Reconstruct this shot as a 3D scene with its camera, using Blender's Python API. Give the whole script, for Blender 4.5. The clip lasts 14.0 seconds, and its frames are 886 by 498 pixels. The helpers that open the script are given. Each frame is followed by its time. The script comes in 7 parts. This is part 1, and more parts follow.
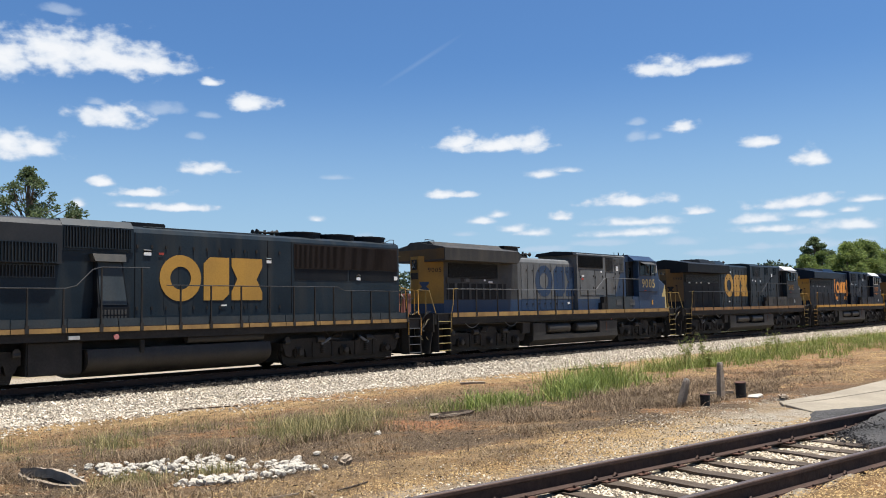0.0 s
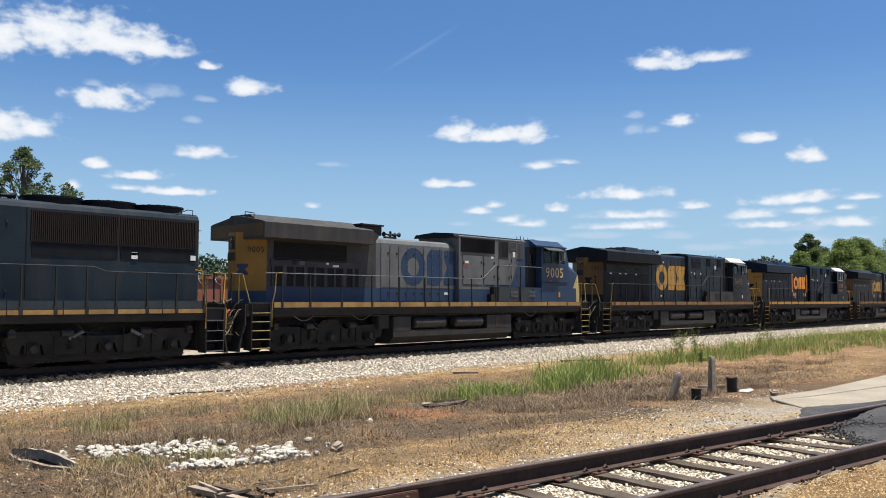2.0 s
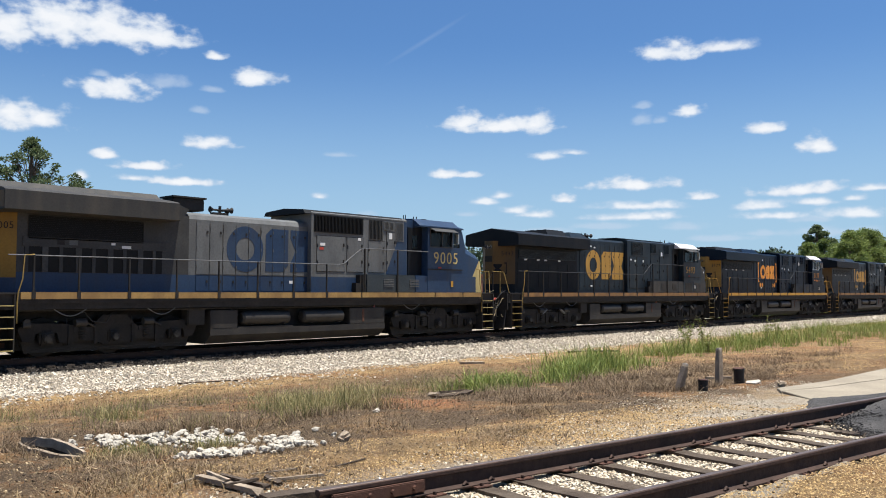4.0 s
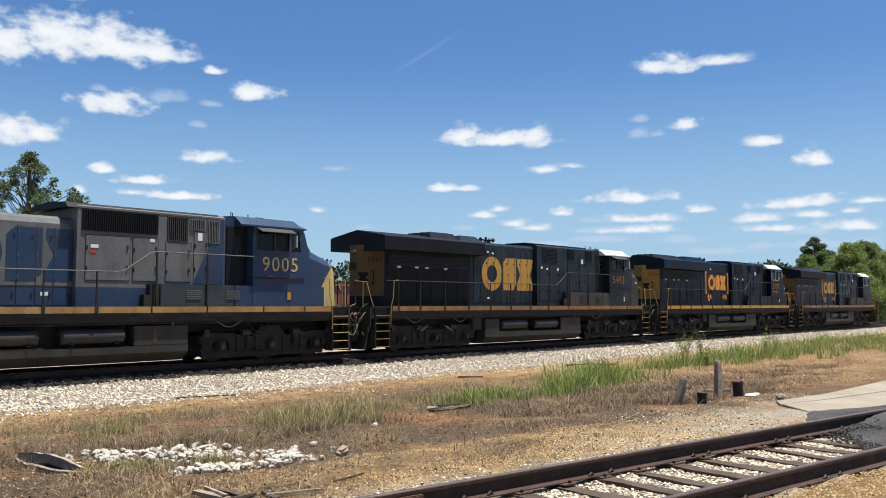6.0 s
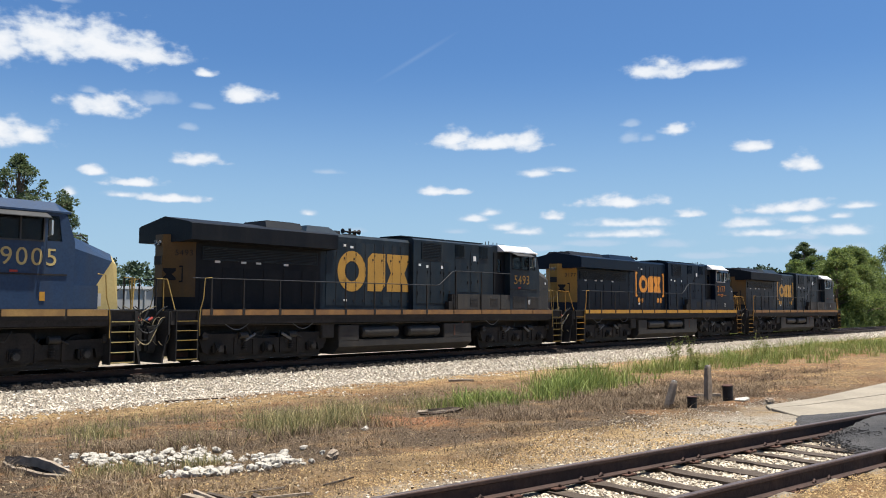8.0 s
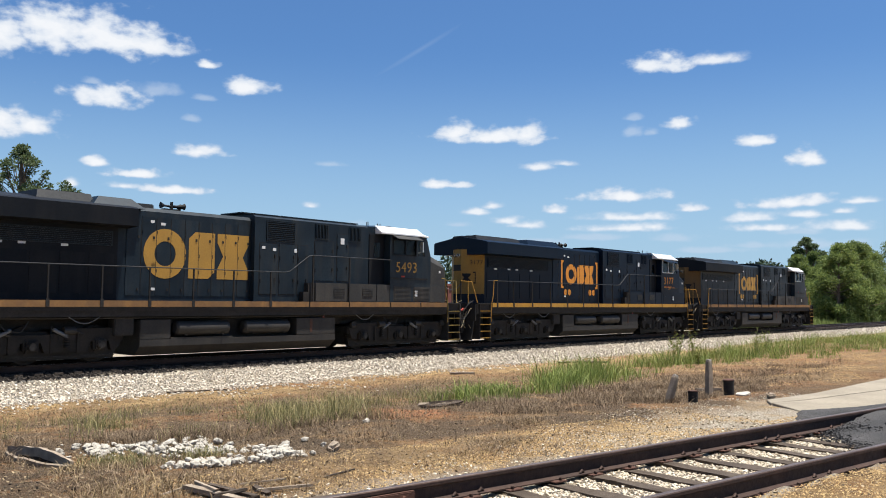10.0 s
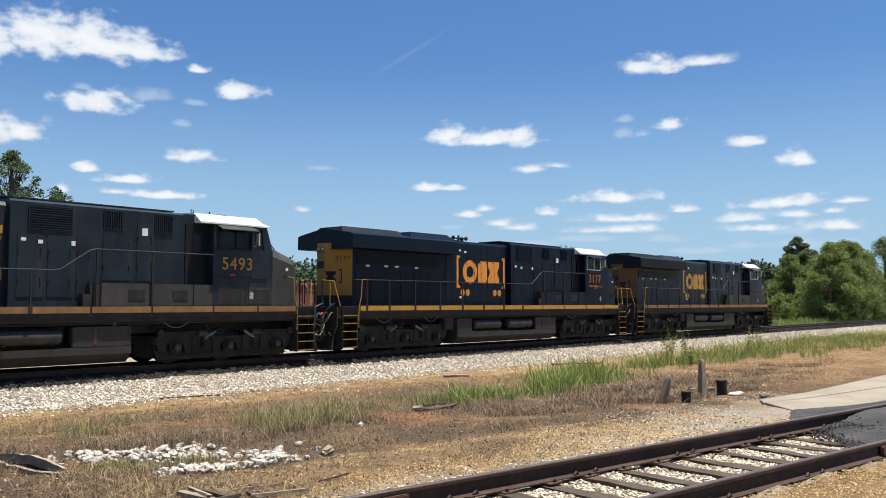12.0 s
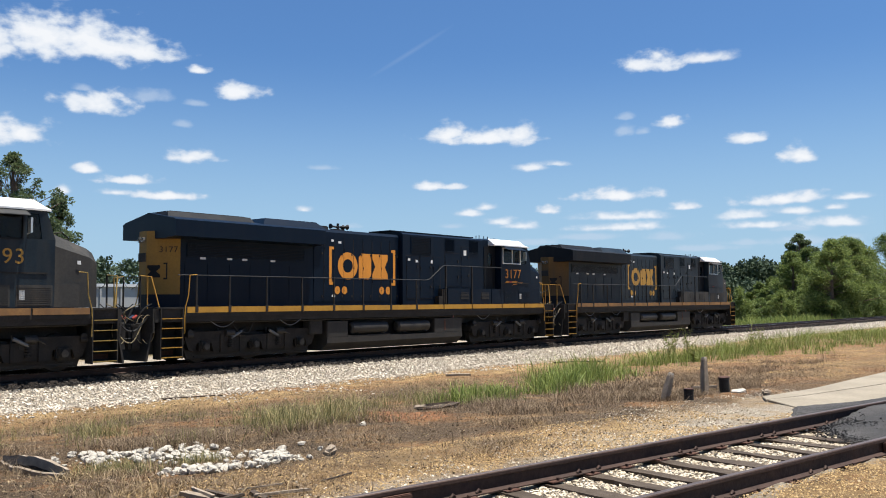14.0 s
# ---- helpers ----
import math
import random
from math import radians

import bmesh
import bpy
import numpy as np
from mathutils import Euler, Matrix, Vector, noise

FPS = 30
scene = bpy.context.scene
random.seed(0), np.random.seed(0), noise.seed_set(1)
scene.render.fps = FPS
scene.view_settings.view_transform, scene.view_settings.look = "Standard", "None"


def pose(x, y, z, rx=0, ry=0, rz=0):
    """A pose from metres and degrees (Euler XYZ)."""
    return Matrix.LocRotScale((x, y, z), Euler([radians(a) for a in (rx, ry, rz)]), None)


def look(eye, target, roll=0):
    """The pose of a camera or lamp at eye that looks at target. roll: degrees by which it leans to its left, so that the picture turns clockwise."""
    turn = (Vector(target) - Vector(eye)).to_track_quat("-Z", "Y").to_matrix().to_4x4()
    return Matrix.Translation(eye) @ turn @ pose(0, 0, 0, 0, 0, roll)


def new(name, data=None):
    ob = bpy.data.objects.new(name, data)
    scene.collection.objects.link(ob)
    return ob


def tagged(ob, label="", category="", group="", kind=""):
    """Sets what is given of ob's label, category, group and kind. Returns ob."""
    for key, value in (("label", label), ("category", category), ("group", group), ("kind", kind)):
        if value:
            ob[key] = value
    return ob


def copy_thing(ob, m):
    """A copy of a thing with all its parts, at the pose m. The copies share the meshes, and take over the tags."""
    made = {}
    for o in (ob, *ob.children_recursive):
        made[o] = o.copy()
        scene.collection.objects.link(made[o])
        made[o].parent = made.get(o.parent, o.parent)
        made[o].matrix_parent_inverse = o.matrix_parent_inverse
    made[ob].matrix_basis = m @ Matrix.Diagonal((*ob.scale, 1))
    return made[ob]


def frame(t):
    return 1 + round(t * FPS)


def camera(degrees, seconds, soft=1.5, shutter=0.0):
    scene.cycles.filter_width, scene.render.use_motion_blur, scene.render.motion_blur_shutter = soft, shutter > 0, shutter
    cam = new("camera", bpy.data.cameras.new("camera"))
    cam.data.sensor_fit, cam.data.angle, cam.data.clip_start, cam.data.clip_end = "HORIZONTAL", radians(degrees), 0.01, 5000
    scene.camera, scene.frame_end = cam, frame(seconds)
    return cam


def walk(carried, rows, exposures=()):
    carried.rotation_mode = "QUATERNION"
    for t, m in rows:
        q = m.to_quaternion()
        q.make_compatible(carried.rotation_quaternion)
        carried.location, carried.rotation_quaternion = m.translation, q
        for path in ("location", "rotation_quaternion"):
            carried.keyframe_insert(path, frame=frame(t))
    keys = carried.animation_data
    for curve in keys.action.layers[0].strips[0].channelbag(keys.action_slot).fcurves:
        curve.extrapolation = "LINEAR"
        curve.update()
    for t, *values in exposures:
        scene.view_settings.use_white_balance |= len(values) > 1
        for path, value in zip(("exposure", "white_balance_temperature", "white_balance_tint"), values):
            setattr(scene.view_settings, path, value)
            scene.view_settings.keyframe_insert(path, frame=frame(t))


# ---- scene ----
EYE = Vector((0.0, 0.0, 1.88))


def aim(heading, tilt, roll):
    h, t = radians(heading), radians(tilt)
    return look(EYE, EYE + Vector((math.cos(h) * math.cos(t), math.sin(h) * math.cos(t), math.sin(t))), roll)


cam = camera(55.19, 14.0, 1.0)
PATH = [
    (0.0, aim(41.69, 4.10, -0.97)),
    (0.5, aim(41.69, 4.21, -0.99)),
    (1.0, aim(41.61, 4.02, -0.79)),
    (1.5, aim(41.45, 3.65, -0.18)),
    (2.0, aim(41.37, 3.37, 0.18)),
    (2.5, aim(41.35, 3.02, 0.04)),
    (3.0, aim(41.56, 2.71, -0.09)),
    (3.2, aim(41.77, 2.63, 0.07)),
    (5.3, aim(41.69, 2.92, 0.46)),
    (5.5, aim(41.65, 3.17, 0.32)),
    (6.0, aim(41.71, 3.64, 0.13)),
    (6.5, aim(41.77, 3.85, 0.05)),
    (7.0, aim(41.55, 3.90, -0.24)),
    (7.5, aim(41.25, 3.90, -0.00)),
    (8.0, aim(41.11, 3.89, 0.29)),
    (8.2, aim(41.10, 3.89, 0.34)),
    (10.3, aim(41.26, 3.38, 0.61)),
    (10.5, aim(41.11, 3.53, 0.05)),
    (11.0, aim(40.93, 3.52, 0.30)),
    (11.5, aim(40.79, 3.53, 0.22)),
    (12.0, aim(40.73, 3.61, 0.07)),
    (12.5, aim(40.83, 3.54, -0.05)),
    (13.0, aim(40.92, 3.48, -0.05)),
    (13.5, aim(40.80, 3.51, -0.06)),
    (14.0, aim(40.83, 3.54, -0.28)),
]
walk(cam, PATH)

# how far the train has rolled back along its track, metres at seconds
RUN = [
    (0.0, 0.00), (0.5, 2.22), (1.0, 4.43), (1.5, 6.59), (2.0, 8.68), (2.5, 10.76),
    (3.0, 12.82), (3.2, 13.65), (5.3, 22.40), (5.5, 23.21), (6.0, 25.19), (6.5, 27.14),
    (7.0, 29.09), (7.5, 31.05), (8.0, 33.03), (8.2, 33.82), (10.3, 41.93), (10.5, 42.69),
    (11.0, 44.58), (11.5, 46.45), (12.0, 48.30), (12.5, 50.14), (13.0, 51.98), (13.5, 53.81),
    (14.0, 55.62),
]
# ---- light ----
SUN_FROM = Vector((0.13, -0.17, 1.0)).normalized()
world = bpy.data.worlds.new("world")
scene.world = world
world.use_nodes = True


def link(tree, a, b):
    tree.links.new(a, b)


# clouds: heading, height, half width and half height in degrees
CLOUDS = [(66.2, 16.3, 3.34, 1.56), (63.5, 16.3, 4.06, 1.38), (60.8, 16.0, 2.65, 0.83), (69.3, 15.8, 1.80, 1.56), (63.5, 12.5, 2.48, 0.78), (57.1, 15.0, 0.81, 0.32), (54.6, 13.8, 1.58, 0.64), (68.4, 10.4, 2.65, 0.87), (57.5, 9.5, 1.84, 0.50), (63.8, 8.4, 0.86, 0.37), (61.2, 7.8, 2.48, 0.32), (58.8, 6.9, 2.40, 0.32), (40.4, 11.4, 1.28, 0.64), (38.3, 11.0, 3.42, 0.55), (35.9, 11.2, 1.97, 0.73), (26.5, 15.5, 2.14, 0.69), (25.6, 11.6, 1.11, 0.46), (21.0, 10.3, 1.24, 0.41), (17.9, 9.1, 1.33, 0.60), (41.2, 7.8, 1.88, 0.32), (29.3, 7.0, 3.08, 0.46), (33.7, 6.1, 1.07, 0.32), (18.8, 6.4, 2.82, 0.46), (24.8, 6.1, 1.24, 0.32)]
CLOUDS_FAR = [(34.7, 9.0, 1.37, 0.28), (33.3, 9.2, 1.03, 0.23), (39.1, 6.0, 1.11, 0.28), (38.0, 6.4, 0.77, 0.32), (37.0, 5.4, 1.07, 0.32), (35.5, 5.1, 1.37, 0.28), (28.6, 5.6, 3.08, 0.32), (29.7, 4.9, 3.34, 0.32), (17.9, 5.6, 1.71, 0.28), (21.2, 5.4, 1.88, 0.32), (20.4, 4.8, 1.88, 0.32), (15.7, 4.8, 2.14, 0.37), (27.3, 5.0, 0.86, 0.37), (62.1, 7.0, 1.11, 0.23), (65.1, 7.0, 0.56, 0.32), (50.2, 6.2, 0.60, 0.23), (23.4, 15.5, 1.80, 0.41), (14.8, 6.3, 1.45, 0.23), (16.0, 5.7, 1.03, 0.23)]
CLOUDS_FAINT = [(66.3, 18.6, 1.28, 0.32), (60.2, 13.2, 1.28, 0.41), (49.0, 9.0, 0.86, 0.18), (28.7, 11.2, 0.64, 0.37), (27.3, 11.1, 0.47, 0.23), (40.3, 5.1, 0.94, 0.18), (26.0, 4.2, 1.71, 0.28), (21.1, 3.7, 1.71, 0.23), (31.2, 4.3, 2.14, 0.23), (23.4, 3.4, 2.14, 0.23), (57.3, 12.9, 0.68, 0.23), (28.6, 12.1, 0.60, 0.23), (47.2, 5.1, 0.86, 0.18), (64.1, 13.3, 0.68, 0.23), (58.1, 11.5, 0.60, 0.23), (17.1, 3.7, 2.57, 0.32), (35.0, 4.0, 2.14, 0.23), (18.3, 4.5, 1.28, 0.23)]


def make_world():
    t = world.node_tree
    t.nodes.clear()
    n = t.nodes.new
    sky = n("ShaderNodeTexSky")
    sky.sky_type, sky.sun_disc = "NISHITA", False
    sky.sun_elevation = math.asin(SUN_FROM.z)
    sky.sun_rotation = math.atan2(SUN_FROM.x, SUN_FROM.y)
    sky.air_density, sky.dust_density, sky.ozone_density = 1.0, 1.3, 2.0
    co = n("ShaderNodeTexCoord")
    sep = n("ShaderNodeSeparateXYZ")
    link(t, co.outputs["Generated"], sep.inputs[0])

    def maths(op, a, b=None):
        m = n("ShaderNodeMath")
        m.operation = op
        for k, v in enumerate((a, b)):
            if v is None:
                continue
            if isinstance(v, (int, float)):
                m.inputs[k].default_value = v
            else:
                link(t, v, m.inputs[k])
        return m.outputs[0]

    az = maths("MULTIPLY", maths("ARCTAN2", sep.outputs[1], sep.outputs[0]), 57.2958)
    el = maths("MULTIPLY", maths("ARCSINE", sep.outputs[2]), 57.2958)
    comb = n("ShaderNodeCombineXYZ")
    link(t, az, comb.inputs[0])
    link(t, maths("MULTIPLY", el, 1.6), comb.inputs[1])
    rough = n("ShaderNodeTexNoise")
    rough.inputs["Scale"].default_value, rough.inputs["Detail"].default_value = 0.7, 4.0
    rough.inputs["Roughness"].default_value = 0.5
    link(t, comb.outputs[0], rough.inputs["Vector"])
    flat = n("ShaderNodeCombineXYZ")
    link(t, az, flat.inputs[0])
    link(t, el, flat.inputs[1])
    ripple = maths("MULTIPLY", maths("SUBTRACT", rough.outputs["Fac"], 0.5), 2.3)

    def cover_of(clouds, low_edge, high_edge):
        """Cover and thickness of ragged, flat-bottomed clouds."""
        best = None
        for a, e, w, h in clouds:
            m = n("ShaderNodeMapping")
            m.vector_type = "TEXTURE"
            m.inputs["Location"].default_value, m.inputs["Scale"].default_value = (a, e - h * 0.3, 0), (w, h * 1.25, 1)
            link(t, flat.outputs[0], m.inputs["Vector"])
            flip = n("ShaderNodeVectorMath")
            flip.operation = "MULTIPLY"
            flip.inputs[1].default_value = (-1.0, -1.9, 0.0)
            link(t, m.outputs[0], flip.inputs[0])
            fold = n("ShaderNodeVectorMath")
            fold.operation = "MAXIMUM"
            link(t, m.outputs[0], fold.inputs[0])
            link(t, flip.outputs[0], fold.inputs[1])
            ln = n("ShaderNodeVectorMath")
            ln.operation = "LENGTH"
            link(t, fold.outputs[0], ln.inputs[0])
            best = ln.outputs["Value"] if best is None else maths("MINIMUM", best, ln.outputs["Value"])
        depth = maths("ADD", best, ripple)
        edge = n("ShaderNodeMapRange")
        edge.interpolation_type = "SMOOTHSTEP"
        edge.inputs["From Min"].default_value, edge.inputs["From Max"].default_value = low_edge, high_edge
        link(t, depth, edge.inputs["Value"])
        return edge.outputs[0], depth

    solid, depth = cover_of(CLOUDS, 1.2, 0.42)
    far, far_depth = cover_of(CLOUDS_FAR, 1.3, 0.15)
    faint, faint_depth = cover_of(CLOUDS_FAINT, 1.4, 0.2)
    # the air pales towards the horizon
    low = n("ShaderNodeMapRange")
    low.interpolation_type = "SMOOTHSTEP"
    low.inputs["From Min"].default_value, low.inputs["From Max"].default_value = 17.0, 0.0
    low.inputs["To Max"].default_value = 0.8
    link(t, el, low.inputs["Value"])
    # a faded contrail
    trail = n("ShaderNodeMapping")
    trail.vector_type = "TEXTURE"
    trail.inputs["Location"].default_value = (43.0, 16.6, 0)
    trail.inputs["Rotation"].default_value = (0, 0, radians(-30.5))
    trail.inputs["Scale"].default_value = (3.6, 0.2, 1)
    link(t, flat.outputs[0], trail.inputs["Vector"])
    tl = n("ShaderNodeVectorMath")
    tl.operation = "LENGTH"
    link(t, trail.outputs[0], tl.inputs[0])
    tf = n("ShaderNodeMapRange")
    tf.inputs["From Min"].default_value, tf.inputs["From Max"].default_value = 1.0, 0.0
    tf.inputs["To Max"].default_value = 0.12
    link(t, tl.outputs["Value"], tf.inputs["Value"])
    cover = maths("MAXIMUM", maths("MULTIPLY", solid, 0.97), maths("MULTIPLY", far, 0.86))
    cover = maths("MAXIMUM", cover, maths("MAXIMUM", maths("MULTIPLY", faint, 0.5), tf.outputs[0]))
    puff = n("ShaderNodeMix")
    puff.data_type = "RGBA"
    puff.inputs[6].default_value, puff.inputs[7].default_value = (5.6, 6.6, 8.0, 1), (8.9, 9.1, 9.4, 1)
    tone = n("ShaderNodeMapRange")
    tone.inputs["From Min"].default_value, tone.inputs["From Max"].default_value = 1.1, 0.1
    link(t, maths("MINIMUM", depth, far_depth), tone.inputs["Value"])
    link(t, tone.outputs[0], puff.inputs[0])
    tint = n("ShaderNodeMix")
    tint.data_type, tint.blend_type = "RGBA", "MULTIPLY"
    tint.inputs[0].default_value = 1.0
    tint.inputs[7].default_value = SKY_TINT
    link(t, sky.outputs[0], tint.inputs[6])
    mix = n("ShaderNodeMix")
    mix.data_type = "RGBA"
    link(t, cover, mix.inputs[0])
    pale = n("ShaderNodeMix")
    pale.data_type = "RGBA"
    pale.inputs[7].default_value = (4.3, 6.3, 8.2, 1)
    link(t, low.outputs[0], pale.inputs[0])
    link(t, tint.outputs[2], pale.inputs[6])
    link(t, pale.outputs[2], mix.inputs[6])
    link(t, puff.outputs[2], mix.inputs[7])
    back = n("ShaderNodeBackground")
    back.inputs["Strength"].default_value = 0.056
    link(t, mix.outputs[2], back.inputs["Color"])
    out = n("ShaderNodeOutputWorld")
    link(t, back.outputs[0], out.inputs["Surface"])


SKY_TINT = (0.585, 0.90, 1.235, 1)
make_world()
sun_data = bpy.data.lights.new("sun", "SUN")
sun_data.energy, sun_data.angle, sun_data.color = 5.0, radians(0.53), (1.0, 0.955, 0.88)
sun = new("sun", sun_data)
sun.matrix_world = look((0, 0, 60), Vector((0, 0, 60)) - SUN_FROM)
scene.view_settings.exposure = 0.90

# ---- materials ----


def paint(name, base, other=None, rough=0.5, metal=0.0, scale=3.0, amount=0.5, dirt=None, streak=0.0, bump=0.1, bump_scale=40.0, fine=18.0, gloss=0.28):
    """A worn surface: two scales of colour change, upright dirt streaks and a fine relief."""
    m = bpy.data.materials.new(name)
    m.use_nodes = True
    t = m.node_tree
    n, b = t.nodes.new, t.nodes["Principled BSDF"]
    co, info = n("ShaderNodeTexCoord"), n("ShaderNodeObjectInfo")
    shift = n("ShaderNodeVectorMath")
    shift.operation = "MULTIPLY_ADD"
    shift.inputs[1].default_value = (37.0, 23.0, 11.0)
    link(t, info.outputs["Random"], shift.inputs[0])
    link(t, co.outputs["Object"], shift.inputs[2])

    def noise_tex(s, detail, vec):
        q = n("ShaderNodeTexNoise")
        q.inputs["Scale"].default_value, q.inputs["Detail"].default_value = s, detail
        link(t, vec, q.inputs["Vector"])
        return q.outputs["Fac"]

    def span(v, lo, hi, top=1.0):
        r = n("ShaderNodeMapRange")
        r.inputs["From Min"].default_value, r.inputs["From Max"].default_value = lo, hi
        r.inputs["To Max"].default_value = top
        link(t, v, r.inputs["Value"])
        return r.outputs[0]

    def blend(fac, a, bcol):
        x = n("ShaderNodeMix")
        x.data_type = "RGBA"
        link(t, fac, x.inputs[0])
        for k, v in ((6, a), (7, bcol)):
            if isinstance(v, tuple):
                x.inputs[k].default_value = (*v, 1)
            else:
                link(t, v, x.inputs[k])
        return x.outputs[2]

    other = other or tuple(min(1.0, c * 1.5 + 0.01) for c in base)
    big = noise_tex(scale, 4.0, shift.outputs[0])
    small = noise_tex(fine, 5.0, shift.outputs[0])
    col = blend(span(big, 0.35, 0.7, amount), base, other)
    col = blend(span(small, 0.4, 0.75, amount * 0.6), col, tuple(c * 0.6 for c in base))
    if dirt:
        squash = n("ShaderNodeVectorMath")
        squash.operation = "MULTIPLY"
        squash.inputs[1].default_value = (2.6, 2.6, 0.32)
        link(t, shift.outputs[0], squash.inputs[0])
        col = blend(span(noise_tex(1.0, 8.0, squash.outputs[0]), 0.46, 0.74, streak), col, dirt)
    link(t, col, b.inputs["Base Color"])
    b.inputs["Metallic"].default_value = metal
    b.inputs["Specular IOR Level"].default_value = gloss
    r = n("ShaderNodeMapRange")
    r.inputs["To Min"].default_value, r.inputs["To Max"].default_value = rough - 0.08, rough + 0.12
    link(t, small, r.inputs["Value"])
    link(t, r.outputs[0], b.inputs["Roughness"])
    if bump:
        bp = n("ShaderNodeBump")
        bp.inputs["Strength"].default_value, bp.inputs["Distance"].default_value = bump, 0.02
        link(t, noise_tex(bump_scale, 4.0, shift.outputs[0]), bp.inputs["Height"])
        link(t, bp.outputs[0], b.inputs["Normal"])
    return m


DUST = (0.12, 0.095, 0.07)
NAVY = paint("navy_paint", (0.0034, 0.0098, 0.0165), (0.0125, 0.0235, 0.0330), 0.45, 0, 0.8, 0.95, (0.034, 0.034, 0.030), 0.55, 0.05, 6, gloss=0.27)
NAVY_FRESH = paint("fresh_navy_paint", (0.0017, 0.0066, 0.0160), (0.0030, 0.0098, 0.0205), 0.38, 0, 0.7, 0.5, (0.025, 0.025, 0.025), 0.15, 0.04, 6, gloss=0.14)
# near-black for sooty parts and for shade painted under the wings
BLACKISH = paint("soot_and_shade_navy_paint", (0.0042, 0.006, 0.009), (0.010, 0.0115, 0.013), 0.55, 0, 0.9, 0.7, (0.03, 0.027, 0.024), 0.3, 0.06, 8, gloss=0.16)
DUSTY = paint("dusty_dark_paint", (0.028, 0.028, 0.027), (0.046, 0.043, 0.038), 0.65, 0, 1.0, 0.7, DUST, 0.25, 0.08, 10)
GREY = paint("grey_paint", (0.098, 0.102, 0.102), (0.145, 0.147, 0.145), 0.55, 0, 0.9, 0.8, (0.05, 0.046, 0.042), 0.45, 0.05, 6)
# dark grey for sooty parts and for shade painted on the radiator side
GREY_DARK = paint("soot_and_shade_grey_paint", (0.034, 0.034, 0.033), (0.068, 0.067, 0.064), 0.6, 0, 0.9, 0.8, (0.028, 0.025, 0.022), 0.5, 0.06, 6)
BLUE = paint("blue_paint", (0.015, 0.036, 0.080), (0.027, 0.051, 0.095), 0.45, 0, 0.8, 0.8, (0.035, 0.038, 0.043), 0.45, 0.05, 6)
YELLOW = paint("yellow_paint", (0.43, 0.225, 0.03), (0.35, 0.18, 0.03), 0.5, 0, 1.5, 0.7, (0.15, 0.08, 0.025), 0.35, 0.05, 10)
GOLD = paint("gold_paint", (0.41, 0.225, 0.042), (0.33, 0.185, 0.04), 0.5, 0, 1.2, 0.7, (0.22, 0.13, 0.04), 0.3, 0.04, 10)
ORANGE = paint("orange_paint", (0.66, 0.26, 0.035), (0.58, 0.22, 0.03), 0.5, 0, 1.2, 0.5, (0.25, 0.12, 0.03), 0.15, 0.04, 10)
SILL_GOLD = paint("faded_gold_paint", (0.33, 0.205, 0.07), (0.19, 0.11, 0.045), 0.6, 0, 1.8, 0.9, (0.13, 0.075, 0.035), 0.5, 0.06, 12)
PALE_GOLD = paint("pale_gold_paint", (0.46, 0.36, 0.15), (0.36, 0.27, 0.10), 0.55, 0, 2.0, 0.6, (0.20, 0.14, 0.06), 0.3, 0.04, 10)
DULL_YELLOW = paint("dull_yellow_paint", (0.30, 0.20, 0.05), (0.20, 0.14, 0.05), 0.6, 0, 3.0, 0.8, (0.10, 0.07, 0.03), 0.4, 0.06, 12)
OLD_END = paint("weathered_yellow_paint", (0.29, 0.162, 0.027), (0.20, 0.115, 0.026), 0.55, 0, 0.9, 0.8, (0.10, 0.07, 0.03), 0.45, 0.06, 10)
END_YELLOW = paint("sooty_yellow_paint", (0.11, 0.06, 0.014), (0.06, 0.038, 0.014), 0.55, 0, 0.9, 0.8, (0.05, 0.04, 0.03), 0.5, 0.06, 10)
SILL_RUST = paint("rusty_sill_paint", (0.25, 0.13, 0.045), (0.14, 0.075, 0.036), 0.65, 0, 2.0, 0.9, (0.09, 0.06, 0.04), 0.5, 0.1, 14)
WHITE = paint("white_paint", (0.66, 0.66, 0.645), (0.56, 0.56, 0.545), 0.45, 0, 2.0, 0.4, (0.45, 0.42, 0.38), 0.15, 0.03, 10)
BLACK = paint("grimy_black", (0.0155, 0.0142, 0.0132), (0.030, 0.0265, 0.0235), 0.7, 0, 2.0, 0.9, (0.03, 0.026, 0.022), 0.3, 0.2, 20)
TRUCK = paint("grimy_cast_steel", (0.0125, 0.0108, 0.0095), (0.030, 0.025, 0.020), 0.75, 0.1, 1.5, 0.9, (0.045, 0.037, 0.03), 0.3, 0.25, 25)
TANK = paint("dusty_tank_paint", (0.022, 0.020, 0.018), (0.036, 0.032, 0.028), 0.6, 0, 1.2, 0.8, (0.06, 0.05, 0.04), 0.35, 0.1, 14)
GRILLE = paint("dark_grille", (0.006, 0.006, 0.006), (0.012, 0.012, 0.012), 0.6, 0.2, 3, 0.5, None, 0, 0.1, 30)
RAIL_PIPE = paint("worn_pipe", (0.10, 0.104, 0.108), (0.17, 0.17, 0.17), 0.5, 0.2, 4, 0.7, None, 0, 0.05, 30)
RAIL_DARK = paint("dark_worn_pipe", (0.022, 0.024, 0.027), (0.06, 0.06, 0.06), 0.5, 0.1, 4, 0.7, None, 0, 0.05, 30)
# slate blue of panels, and skylight painted on the toe boards
SLATE = paint("pale_slate_paint", (0.022, 0.031, 0.037), (0.038, 0.047, 0.053), 0.5, 0, 1.2, 0.8, (0.05, 0.046, 0.04), 0.4, 0.05, 8)
